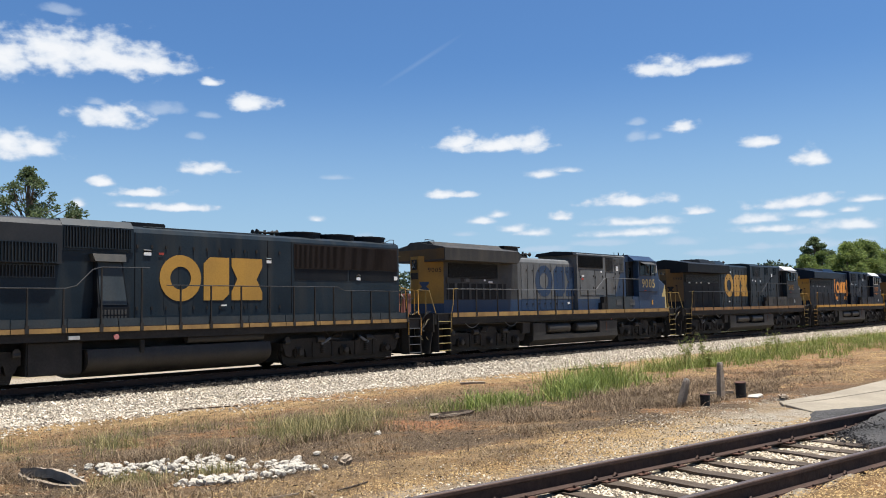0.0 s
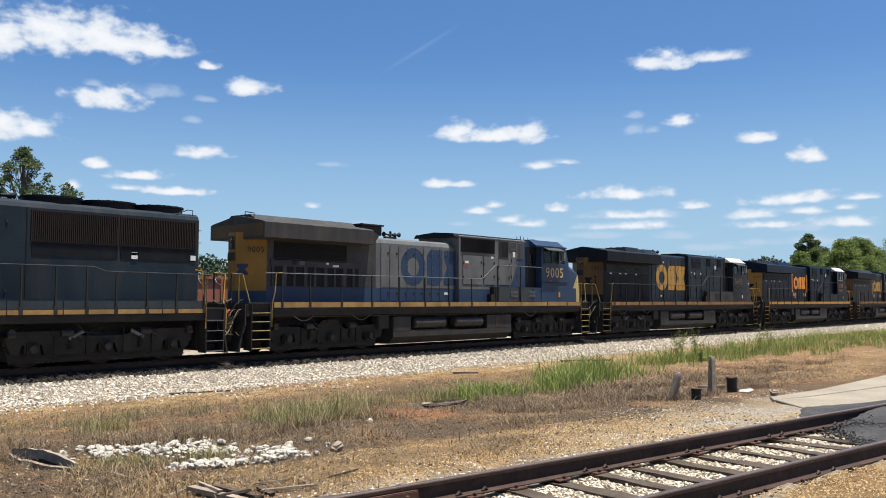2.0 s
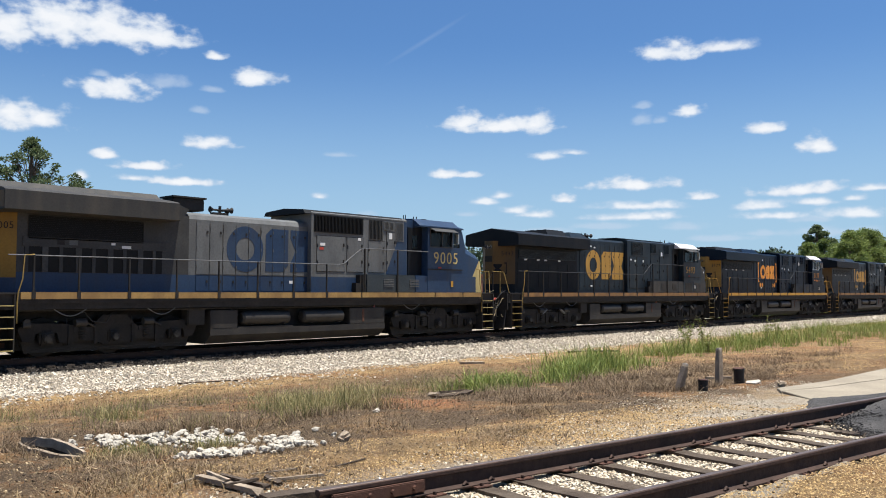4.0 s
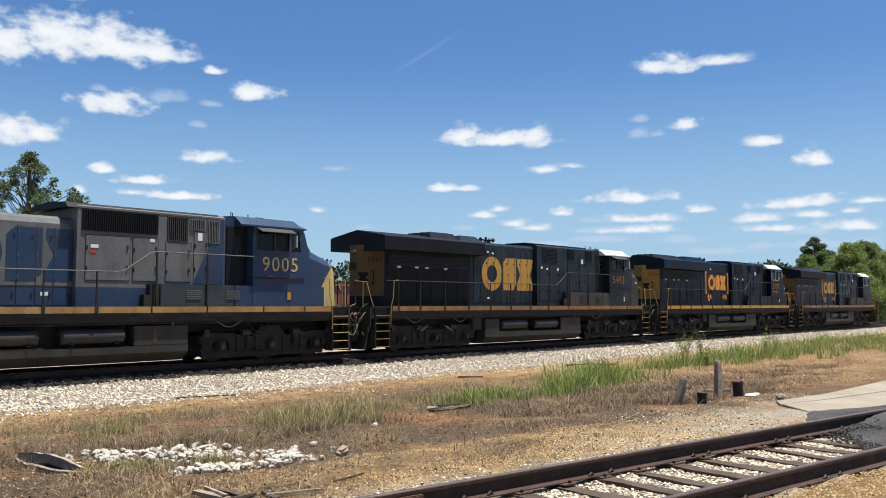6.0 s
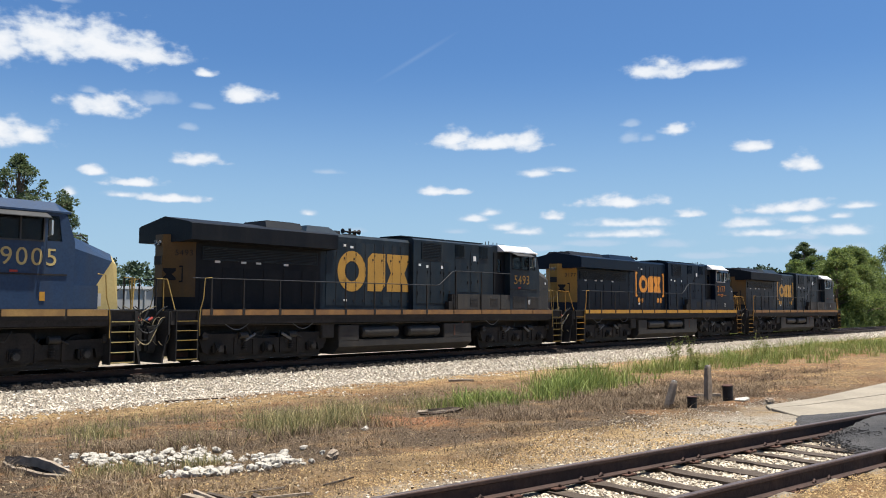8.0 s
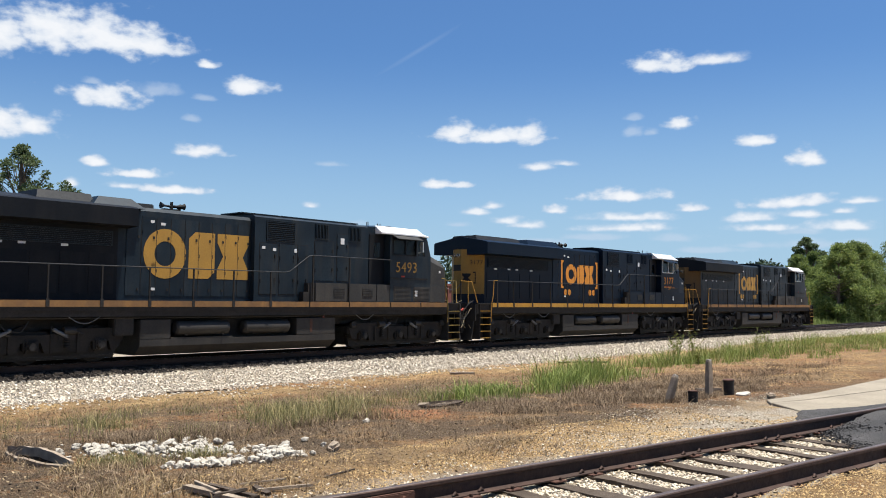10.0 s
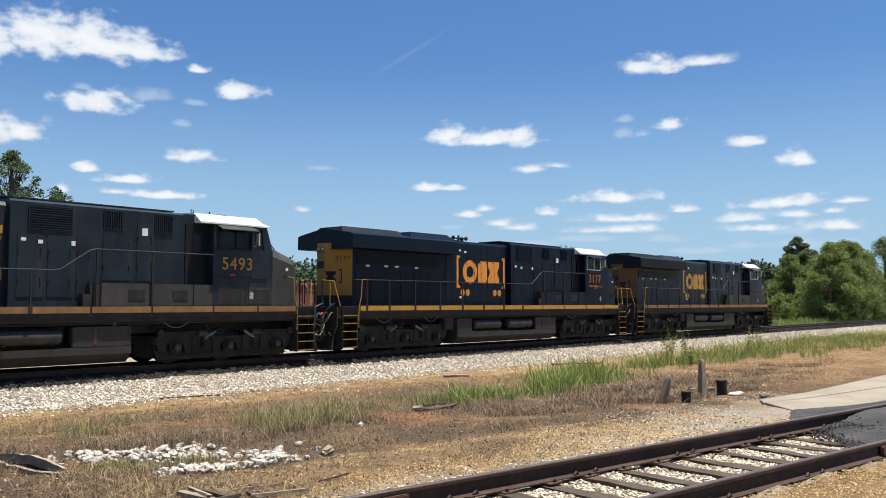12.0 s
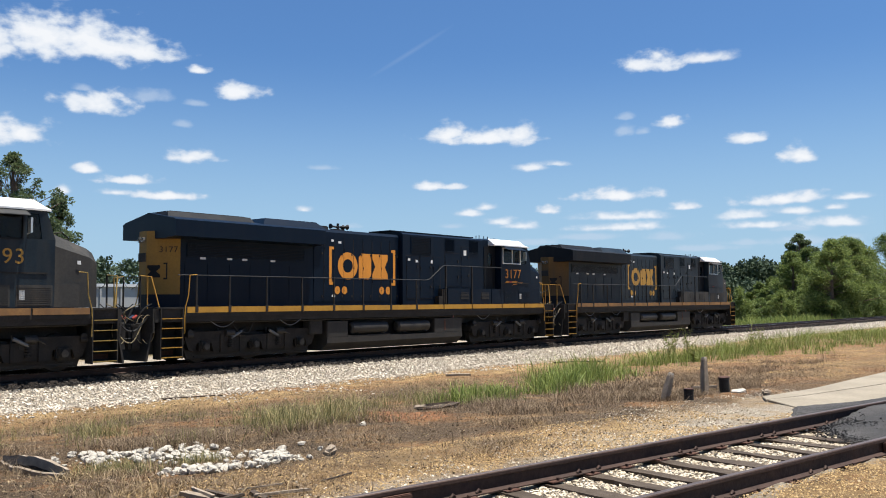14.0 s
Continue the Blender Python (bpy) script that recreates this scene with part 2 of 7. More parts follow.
SLATE_DARK = paint("dark_slate_paint", (0.013, 0.015, 0.018), (0.024, 0.026, 0.029), 0.55, 0, 1.0, 0.8, (0.035, 0.032, 0.028), 0.4, 0.05, 8)
RUST_GRILLE = paint("rust_dark_grille", (0.016, 0.011, 0.009), (0.028, 0.019, 0.015), 0.7, 0.1, 2, 0.8, (0.035, 0.022, 0.016), 0.4, 0.1, 30)
PINK = paint("faded_red_paint", (0.42, 0.16, 0.15), (0.36, 0.12, 0.11), 0.6, 0, 3, 0.5, None, 0, 0.05, 20)
PALE_CABLE = paint("tan_cable", (0.26, 0.21, 0.12), (0.16, 0.13, 0.08), 0.6, 0, 4, 0.7, None, 0, 0.05, 30)
SILVER = paint("bright_metal", (0.6, 0.6, 0.58), None, 0.3, 0.8, 3, 0.3, None, 0, 0.05, 30)
TYRE_STEEL = paint("wheel_steel", (0.022, 0.019, 0.017), (0.035, 0.029, 0.025), 0.65, 0.2, 3, 0.8, None, 0, 0.1, 30)
RUBBER = paint("rubber_hose", (0.018, 0.018, 0.018), (0.03, 0.03, 0.028), 0.6, 0, 5, 0.5, None, 0, 0.05, 30)
RED = paint("red_paint", (0.34, 0.045, 0.03), (0.25, 0.04, 0.03), 0.55, 0, 2, 0.6, None, 0, 0.05, 20)
PALE_CAR = paint("pale_freight_paint", (0.42, 0.42, 0.41), (0.33, 0.33, 0.32), 0.6, 0, 0.6, 0.6, (0.2, 0.17, 0.14), 0.4, 0.05, 10)
OXIDE = paint("oxide_red_paint", (0.30, 0.10, 0.07), (0.22, 0.09, 0.065), 0.65, 0, 0.6, 0.8, (0.12, 0.06, 0.04), 0.4, 0.06, 10)
RAIL = paint("rusty_rail_side", (0.045, 0.028, 0.022), (0.075, 0.043, 0.032), 0.7, 0.3, 3, 0.9, (0.05, 0.035, 0.03), 0.2, 0.2, 40)
RAIL_TOP = paint("worn_rail_head", (0.12, 0.09, 0.075), (0.18, 0.14, 0.125), 0.45, 0.6, 5, 0.7, None, 0, 0.1, 60)
RAIL_SHINE = paint("polished_rail_head", (0.5, 0.5, 0.5), (0.4, 0.38, 0.36), 0.25, 0.9, 5, 0.5, None, 0, 0.05, 60)
PLATE = paint("rusty_plate", (0.095, 0.045, 0.03), (0.06, 0.03, 0.022), 0.8, 0.1, 6, 0.9, None, 0, 0.3, 50)
TIE = paint("weathered_timber", (0.052, 0.037, 0.026), (0.105, 0.080, 0.058), 0.85, 0, 3, 0.9, (0.05, 0.04, 0.03), 0.3, 0.5, 60)
OLD_WOOD = paint("grey_old_timber", (0.33, 0.265, 0.195), (0.18, 0.14, 0.10), 0.85, 0, 6, 0.9, None, 0, 0.5, 60)
CONCRETE = paint("pale_concrete", (0.28, 0.24, 0.18), (0.20, 0.17, 0.125), 0.85, 0, 1.2, 0.8, None, 0, 0.2, 60)
ASPHALT = paint("old_asphalt", (0.045, 0.043, 0.042), (0.095, 0.088, 0.082), 0.92, 0, 1.5, 0.8, None, 0, 1.0, 70, 45)
STONE = paint("pale_limestone", (0.47, 0.43, 0.36), (0.32, 0.285, 0.23), 0.9, 0, 4, 0.9, None, 0, 0.3, 40)


def glass(name, tint, rough=0.05):
    m = bpy.data.materials.new(name)
    m.use_nodes = True
    b = m.node_tree.nodes["Principled BSDF"]
    b.inputs["Base Color"].default_value = (*tint, 1)
    b.inputs["Roughness"].default_value = rough
    b.inputs["Transmission Weight"].default_value = 0.85
    b.inputs["IOR"].default_value = 1.25
    return m


GLASS = glass("cab_glass", (0.05, 0.055, 0.06))
LENS = glass("lamp_glass", (0.45, 0.45, 0.44))

# ---- mesh helpers ----


def box(bm, x0, x1, y0, y1, z0, z1, bevel=0.0):
    v = [bm.verts.new(p) for p in ((x0, y0, z0), (x1, y0, z0), (x1, y1, z0), (x0, y1, z0), (x0, y0, z1), (x1, y0, z1), (x1, y1, z1), (x0, y1, z1))]
    f = [bm.faces.new([v[i] for i in q]) for q in ((3, 2, 1, 0), (4, 5, 6, 7), (0, 1, 5, 4), (1, 2, 6, 5), (2, 3, 7, 6), (3, 0, 4, 7))]
    if bevel:
        bmesh.ops.bevel(bm, geom=list({e for q in f for e in q.edges}), offset=bevel, segments=2, affect="EDGES", clamp_overlap=True)
    return bm


def loft(bm, *sections):
    """A closed body through sections of equally many points."""
    rings = [[bm.verts.new(p) for p in s] for s in sections]
    k = len(rings[0])
    for a, b in zip(rings, rings[1:]):
        for i in range(k):
            bm.faces.new((a[i], a[(i + 1) % k], b[(i + 1) % k], b[i]))
    bm.faces.new(rings[0][::-1])
    bm.faces.new(rings[-1])
    return bm


def along_x(bm, profile, x0, x1):
    return loft(bm, [(x0, y, z) for y, z in profile], [(x1, y, z) for y, z in profile])


def along_y(bm, profile, y0, y1):
    return loft(bm, [(x, y0, z) for x, z in profile], [(x, y1, z) for x, z in profile])


def tube(bm, points, r, n=8, r_end=None):
    """A pipe along a line of points."""
    points = [Vector(p) for p in points]
    rings = []
    for i, p in enumerate(points):
        d = (points[min(i + 1, len(points) - 1)] - points[max(i - 1, 0)]).normalized()
        side = d.cross(Vector((0, 0, 1)))
        side = side.normalized() if side.length > 0.01 else Vector((1, 0, 0))
        up = side.cross(d)
        q = r if r_end is None else r + (r_end - r) * i / (len(points) - 1)
        rings.append([bm.verts.new(p + q * (math.cos(a) * side + math.sin(a) * up)) for a in (2 * math.pi * k / n for k in range(n))])
    for a, b in zip(rings, rings[1:]):
        for i in range(n):
            bm.faces.new((a[i], a[(i + 1) % n], b[(i + 1) % n], b[i]))
    bm.faces.new(rings[0][::-1])
    bm.faces.new(rings[-1])
    return bm


def finish(bm, name, material, smooth=False):
    bmesh.ops.recalc_face_normals(bm, faces=bm.faces)
    me = bpy.data.meshes.new(name)
    bm.to_mesh(me)
    bm.free()
    me.materials.append(material)
    if smooth:
        me.shade_smooth()
        me.set_sharp_from_angle(angle=radians(35))
    return me


def part(name, bm, material, parent=None, label="", smooth=False):
    ob = new(name, finish(bm, name, material, smooth))
    ob.parent = parent
    return tagged(ob, label) if label else ob


def cube_part(name, dims, material, parent, label="", bevel=0.0):
    return part(name, box(bmesh.new(), *dims, bevel), material, parent, label)


def big_mesh(name, verts, faces, material):
    me = bpy.data.meshes.new(name)
    me.from_pydata(verts, [], faces)
    me.materials.append(material)
    me.update()
    return me


def words(text, size, material, parent, x, y, z, turn=0.0, name="number", gap=1.14):
    c = bpy.data.curves.new(name, "FONT")
    c.body, c.size, c.extrude, c.space_character, c.offset = text, size, 0.004, gap, 0.0
    c.materials.append(material)
    ob = new(name, c)
    ob.parent = parent
    ob.matrix_local = pose(x, y, z, 90, 0, turn)
    return ob
# ---- ground ----
TRACK_Y = 24.22
SIDING_A = math.atan2(-0.166, 1.0)


def siding_y(x):
    return 3.73 - 0.166 * (x - 8.0)


def smooth01(v):
    v = min(1.0, max(0.0, v))
    return v * v * (3 - 2 * v)


def ground_z(x, y):
    """Height of the bare ground: level by the siding, falling to a shallow ditch before the main line."""
    c = siding_y(max(-4.0, min(60.0, x)))
    t = (y - c - 1.3) / (20.6 - c - 1.3)
    z = 0.128 - 0.80 * smooth01(t * 0.9 + 0.02)
    if -0.8 < y - c < 1.0:
        z -= 0.022
    elif y < c:
        z += 0.05
    z -= 0.16 * math.exp(-((x - 5.9) ** 2 / 5.0 + (y - 10.3) ** 2 / 1.6))
    u, v = (x - 4.78) * 0.17 - (y - 10.95) * 0.985, (x - 4.78) * 0.985 + (y - 10.95) * 0.17
    z -= 0.62 * math.exp(-(u / 0.55) ** 4 - ((v + 0.05) / 0.16) ** 4)
    z += 0.06 * noise.noise(Vector((x * 0.5, y * 0.5, 0))) * min(1, max(0, y - c - 1.5))
    z += 0.025 * noise.noise(Vector((x * 2.1, y * 2.1, 5)))
    if y > 20.4:
        shoulder = -0.70 + (y - 20.8) / 1.9 * 0.37
        if y <= 22.7:
            z = max(z, min(-0.35, shoulder))
        elif y < 23.4:
            z = -0.35 + (y - 22.7) * 0.27
        elif y < 25.9:
            z = -0.16
        elif y < 27.4:
            z = -0.16 - (y - 25.9) * 0.3
        else:
            z = -0.62
    return z


def make_ground():
    def axis(stops):
        out = []
        for a, b, step in stops:
            out += list(np.arange(a, b, step))
        return out + [stops[-1][1]]
    xs = axis([(-3000, -200, 400), (-200, -20, 20), (-20, 0, 1.0), (0, 24, 0.16), (24, 60, 0.4), (60, 140, 1.2), (140, 400, 20), (400, 3600, 400)])
    ys = axis([(-3000, -200, 400), (-200, -20, 20), (-20, 0, 1.0), (0, 20, 0.16), (20, 29, 0.12), (29, 60, 2), (60, 200, 20), (200, 3600, 400)])
    verts = [(x, y, ground_z(x, y)) for y in ys for x in xs]
    w = len(xs)
    faces = [(j * w + i, j * w + i + 1, (j + 1) * w + i + 1, (j + 1) * w + i) for j in range(len(ys) - 1) for i in range(w - 1)]
    me = big_mesh("ground", verts, faces, ground_material())
    me.shade_smooth()
    return tagged(new("ground", me), "dry sandy clay ground with thin dead grass and pale gravel", "ground", kind="structure")


def ground_material():
    m = bpy.data.materials.new("clay_and_gravel")
    m.use_nodes = True
    t = m.node_tree
    n, b = t.nodes.new, t.nodes["Principled BSDF"]
    geo = n("ShaderNodeNewGeometry")
    sep = n("ShaderNodeSeparateXYZ")
    link(t, geo.outputs["Position"], sep.inputs[0])

    def tex(scale, detail=5.0, rough=0.55):
        q = n("ShaderNodeTexNoise")
        q.inputs["Scale"].default_value, q.inputs["Detail"].default_value, q.inputs["Roughness"].default_value = scale, detail, rough
        link(t, geo.outputs["Position"], q.inputs["Vector"])
        return q.outputs["Fac"]

    def span(v, lo, hi, a=0.0, top=1.0):
        r = n("ShaderNodeMapRange")
        r.inputs["From Min"].default_value, r.inputs["From Max"].default_value = lo, hi
        r.inputs["To Min"].default_value, r.inputs["To Max"].default_value = a, top
        link(t, v, r.inputs["Value"])
        return r.outputs[0]

    def op(kind, a, bb):
        x = n("ShaderNodeMath")
        x.operation = kind
        for k, v in enumerate((a, bb)):
            if isinstance(v, (int, float)):
                x.inputs[k].default_value = v
            else:
                link(t, v, x.inputs[k])
        return x.outputs[0]

    def blend(fac, a, c):
        x = n("ShaderNodeMix")
        x.data_type = "RGBA"
        link(t, fac, x.inputs[0])
        for k, v in ((6, a), (7, c)):
            if isinstance(v, tuple):
                x.inputs[k].default_value = (*v, 1)
            else:
                link(t, v, x.inputs[k])
        return x.outputs[2]

    wob = op("MULTIPLY", op("SUBTRACT", tex(0.8, 4.0), 0.5), 2.2)
    # distance from the siding's middle and from the main line
    d_sid = op("ADD", op("SUBTRACT", op("ADD", sep.outputs[1], op("MULTIPLY", sep.outputs[0], 0.166)), 3.73 + 0.166 * 8.0), wob)
    y_main = op("ADD", sep.outputs[1], op("MULTIPLY", wob, 0.7))
    clay = blend(span(tex(0.35, 6), 0.40, 0.62), (0.275, 0.172, 0.080), (0.270, 0.130, 0.054))
    clay = blend(span(tex(1.3, 6), 0.46, 0.68, 0, 0.7), clay, (0.115, 0.070, 0.038))
    clay = blend(span(tex(5.0, 6, 0.7), 0.47, 0.66, 0, 0.8), clay, (0.070, 0.046, 0.028))
    clay = blend(span(tex(17.0, 4), 0.53, 0.66, 0, 0.85), clay, (0.360, 0.270, 0.160))
    litter = blend(span(tex(30.0, 6, 0.8), 0.40, 0.60), (0.042, 0.028, 0.018), (0.185, 0.132, 0.082))
    dry = op("MULTIPLY", op("MULTIPLY", span(d_sid, 2.7, 3.9), span(y_main, 17.6, 15.6)), span(sep.outputs[0], 25.0, 16.0, 0.2, 1.0))
    dry = op("MULTIPLY", dry, span(tex(0.8, 6, 0.65), 0.40, 0.52, 0, 0.95))
    col = blend(dry, clay, litter)
    # one bare patch of red clay
    east, north = op("SUBTRACT", sep.outputs[0], 10.65), op("SUBTRACT", sep.outputs[1], 10.45)
    away = op("ADD", op("ADD", op("MULTIPLY", east, east), op("MULTIPLY", op("MULTIPLY", north, north), 0.5)), op("MULTIPLY", wob, 0.5))
    red = blend(span(tex(9.0, 6, 0.75), 0.40, 0.60), (0.150, 0.058, 0.026), (0.430, 0.205, 0.095))
    col = blend(span(away, 1.0, 0.45, 0, 0.9), col, red)
    # ochre sand along the siding and at the foot of the ballast
    sand = blend(span(tex(40.0, 5, 0.8), 0.38, 0.62), (0.17, 0.108, 0.052), (0.53, 0.365, 0.175))
    sand = blend(span(tex(1.7, 6, 0.7), 0.48, 0.62, 0, 0.85), sand, (0.125, 0.076, 0.042))
    bank = op("MULTIPLY", op("MAXIMUM", op("MULTIPLY", span(d_sid, 3.7, 2.7), span(d_sid, 0.8, 1.4)), span(d_sid, -0.7, -1.0)), span(tex(1.1, 6, 0.65), 0.34, 0.50))
    bank = op("MULTIPLY", bank, span(sep.outputs[0], 4.5, 10.0, 0.35, 1.0))
    toe = op("MULTIPLY", span(y_main, 16.4, 18.0), span(tex(0.9, 6, 0.65), 0.40, 0.54))
    col = blend(op("MAXIMUM", bank, toe), col, sand)
    col = blend(span(tex(55.0, 4, 0.8), 0.57, 0.71, 0, 0.75), col, (0.06, 0.042, 0.028))
    cell = n("ShaderNodeTexVoronoi")
    cell.inputs["Scale"].default_value = 26.0
    link(t, geo.outputs["Position"], cell.inputs["Vector"])
    grit = blend(span(cell.outputs["Distance"], 0.1, 0.8), (0.520, 0.455, 0.360), (0.300, 0.250, 0.188))
    tone = n("ShaderNodeSeparateColor")
    link(t, cell.outputs["Color"], tone.inputs[0])
    grit = blend(span(tone.outputs[0], 0.2, 1.0, 0, 0.75), grit, (0.360, 0.298, 0.215))
    # the siding's gravel spreads wider towards the crossing
    spread = n("ShaderNodeClamp")
    spread.inputs["Max"].default_value = 1.5
    link(t, op("MULTIPLY", op("SUBTRACT", sep.outputs[0], 8.0), 0.3), spread.inputs["Value"])
    d_wide = op("SUBTRACT", d_sid, spread.outputs[0])
    near_siding = op("MULTIPLY", span(d_wide, 2.1, 1.0), span(d_sid, -0.95, -0.78))
    ballast = op("MULTIPLY", span(y_main, 20.0, 20.9), span(y_main, 38.0, 35.0))
    fine = op("MAXIMUM", span(tex(2.0, 4), 0.28, 0.46), span(d_sid, 1.3, 0.7))
    col = blend(op("MULTIPLY", near_siding, fine), col, grit)
    col = blend(ballast, col, grit)
    # train shade and grime round the main line's rails, painted as a dark band
    shade_band = op("MULTIPLY", span(y_main, 22.35, 22.75), span(y_main, 26.2, 25.8))
    col = blend(shade_band, col, (0.022, 0.018, 0.015))
    grass = span(y_main, 35.5, 38.5)
    col = blend(grass, col, blend(span(tex(0.5, 6), 0.35, 0.65), (0.026, 0.040, 0.011), (0.058, 0.058, 0.022)))
    link(t, col, b.inputs["Base Color"])
    b.inputs["Roughness"].default_value = 0.95
    b.inputs["Specular IOR Level"].default_value = 0.15
    bp = n("ShaderNodeBump")
    bp.inputs["Strength"].default_value, bp.inputs["Distance"].default_value = 1.0, 0.06
    h = op("ADD", op("MULTIPLY", span(cell.outputs["Distance"], 0.8, 0.1), op("ADD", op("MULTIPLY", ballast, 0.35), 0.25)), op("MULTIPLY", tex(16.0, 8, 0.8), 1.3))
    link(t, h, bp.inputs["Height"])
    link(t, bp.outputs[0], b.inputs["Normal"])
    return m


make_ground()

# ---- tracks ----
RAIL_FORM = [(-0.07, 0.0), (0.07, 0.0), (0.07, 0.012), (0.012, 0.03), (0.012, 0.125), (0.034, 0.138), (0.034, 0.165), (0.026, 0.172),
             (-0.026, 0.172), (-0.034, 0.165), (-0.034, 0.138), (-0.012, 0.125), (-0.012, 0.03), (-0.07, 0.012)]


def rail(parent, x0, x1, y, z, top_material):
    """One rail with its foot at z; the running surface is a strip of its own."""
    bm = along_x(bmesh.new(), [(y + a, z + b) for a, b in RAIL_FORM], x0, x1)
    r = part("rail", bm, RAIL, parent)
    bm = along_x(bmesh.new(), [(y - 0.027, z + 0.1722), (y + 0.027, z + 0.1722), (y + 0.022, z + 0.1755), (y - 0.022, z + 0.1755)], x0, x1)
    part("running_surface", bm, top_material, r, "worn bright running surface")
    return r


def make_main_track():
    root = new("main_track")
    tagged(root, "main line railway track with rusty rails on pale ballast", "railway track", kind="structure")
    for dy in (-0.752, 0.752):
        rail(root, -60, 420, TRACK_Y + dy, -0.175, RAIL_SHINE)
    tie = finish(box(bmesh.new(), -0.115, 0.115, -1.22, 1.22, -0.18, 0.0, 0.012), "tie", TIE)
    for k in range(240):
        ob = new("tie", tie)
        ob.parent = root
        ob.matrix_local = pose(-8 + k * 0.53, TRACK_Y + random.uniform(-0.03, 0.03), -0.205, 0, 0, random.uniform(-0.8, 0.8))
    return root


TIE_PLACES = []


def make_siding():
    root = new("siding_track")
    tagged(root, "old siding track with rusty rails and half-buried timber ties", "railway track", kind="structure")
    root.matrix_basis = pose(8.0, 3.73, 0.335, 0, 0, math.degrees(SIDING_A))
    rail(root, -3.9, 60, 0.752, -0.175, RAIL_TOP)
    rail(root, -6.5, 60, -0.752, -0.175, RAIL_TOP)
    forms = []
    for k in range(4):
        bm = box(bmesh.new(), -0.095, 0.095, -1.25, 1.25, -0.16, 0.0)
        bmesh.ops.subdivide_edges(bm, edges=[e for e in bm.edges if abs(e.verts[0].co.y - e.verts[1].co.y) > 1], cuts=7)
        for v in bm.verts:
            v.co.x += random.uniform(-0.012, 0.012)
            v.co.z += random.uniform(-0.012, 0.006) if v.co.z > -0.05 else 0
        forms.append(finish(bm, "tie", TIE))
    plate = finish(box(bmesh.new(), -0.09, 0.09, -0.135, 0.135, 0.0, 0.014, 0.004), "tie_plate", PLATE)
    bm = box(bmesh.new(), -0.011, 0.011, -0.016, 0.016, 0.0, 0.03, 0.004)
    spike = finish(bm, "spike", RAIL)
    bm = tube(bmesh.new(), [(-0.02, 0.0, 0.0), (-0.03, 0.0, 0.03), (0.0, 0.0, 0.05), (0.03, 0.0, 0.03), (0.02, 0.0, 0.0)], 0.014, 8)
    anchor = finish(bm, "rail_anchor", RAIL, True)
    x = -5.6
    k = 0
    rnd = random.Random(3)
    while x < 22:
        TIE_PLACES.append(x)
        ob = new("tie", forms[k % 4])
        ob.parent = root
        ob.matrix_local = pose(x, random.uniform(-0.06, 0.06), -0.186 + random.uniform(-0.012, 0.004), 0, 0, random.uniform(-2.5, 2.5))
        if x < 7:
            for dy in (-0.752, 0.752):
                if x < -3.9 and dy > 0:
                    continue
                p = new("tie_plate", plate)
                p.parent = root
                p.matrix_local = pose(x, dy, -0.186)
                for sy in ((-0.1, 0.1) if k % 3 == 0 else (-0.1,)):
                    s = new("spike", spike)
                    s.parent = root
                    s.matrix_local = pose(x + random.uniform(-0.05, 0.05), dy + sy, -0.176, random.uniform(-8, 8), 0, 0)
                if k % 3 == 0:
                    for dx in (-0.15, 0.15):
                        a = new("rail_anchor", anchor)
                        a.parent = root
                        a.matrix_local = pose(x + dx, dy - 0.045, -0.18, 0, 0, 8)
        x += 0.56 + rnd.uniform(-0.05, 0.05)
        k += 1
    return root


make_main_track()
make_siding()
# ---- locomotives ----
WHEEL_R = 0.533
WHEELSETS = []
LOCOMOTIVES = []


def wheelset_mesh():
    bm = bmesh.new()
    for s in (-1, 1):
        y = 0.752 * s
        prof = [(-0.07, 0.44), (-0.07, WHEEL_R - 0.012), (0.055, WHEEL_R), (0.065, WHEEL_R + 0.028), (0.085, WHEEL_R + 0.022), (0.085, 0.44), (0.05, 0.40), (0.035, 0.22), (0.08, 0.16), (0.08, 0.09), (-0.08, 0.09), (-0.06, 0.2), (-0.035, 0.38)]
        k = 28
        rings = []
        for i in range(k):
            a = 2 * math.pi * i / k
            rings.append([bm.verts.new((r * math.cos(a), y - s * w, r * math.sin(a))) for w, r in prof])
        for i in range(k):
            a, b = rings[i], rings[(i + 1) % k]
            for j in range(len(prof)):
                bm.faces.new((a[j], b[j], b[(j + 1) % len(prof)], a[(j + 1) % len(prof)]))
    tube(bm, [(0, -1.0, 0), (0, 1.0, 0)], 0.09, 12)
    for k in range(3):
        a = 2 * math.pi * k / 3
        for s in (-1, 1):
            tube(bm, [(0.06 * math.cos(a), s * 1.0, 0.06 * math.sin(a)), (0.06 * math.cos(a), s * 1.03, 0.06 * math.sin(a))], 0.02, 6)
    return finish(bm, "wheelset", TYRE_STEEL, True)


WHEELSET = wheelset_mesh()


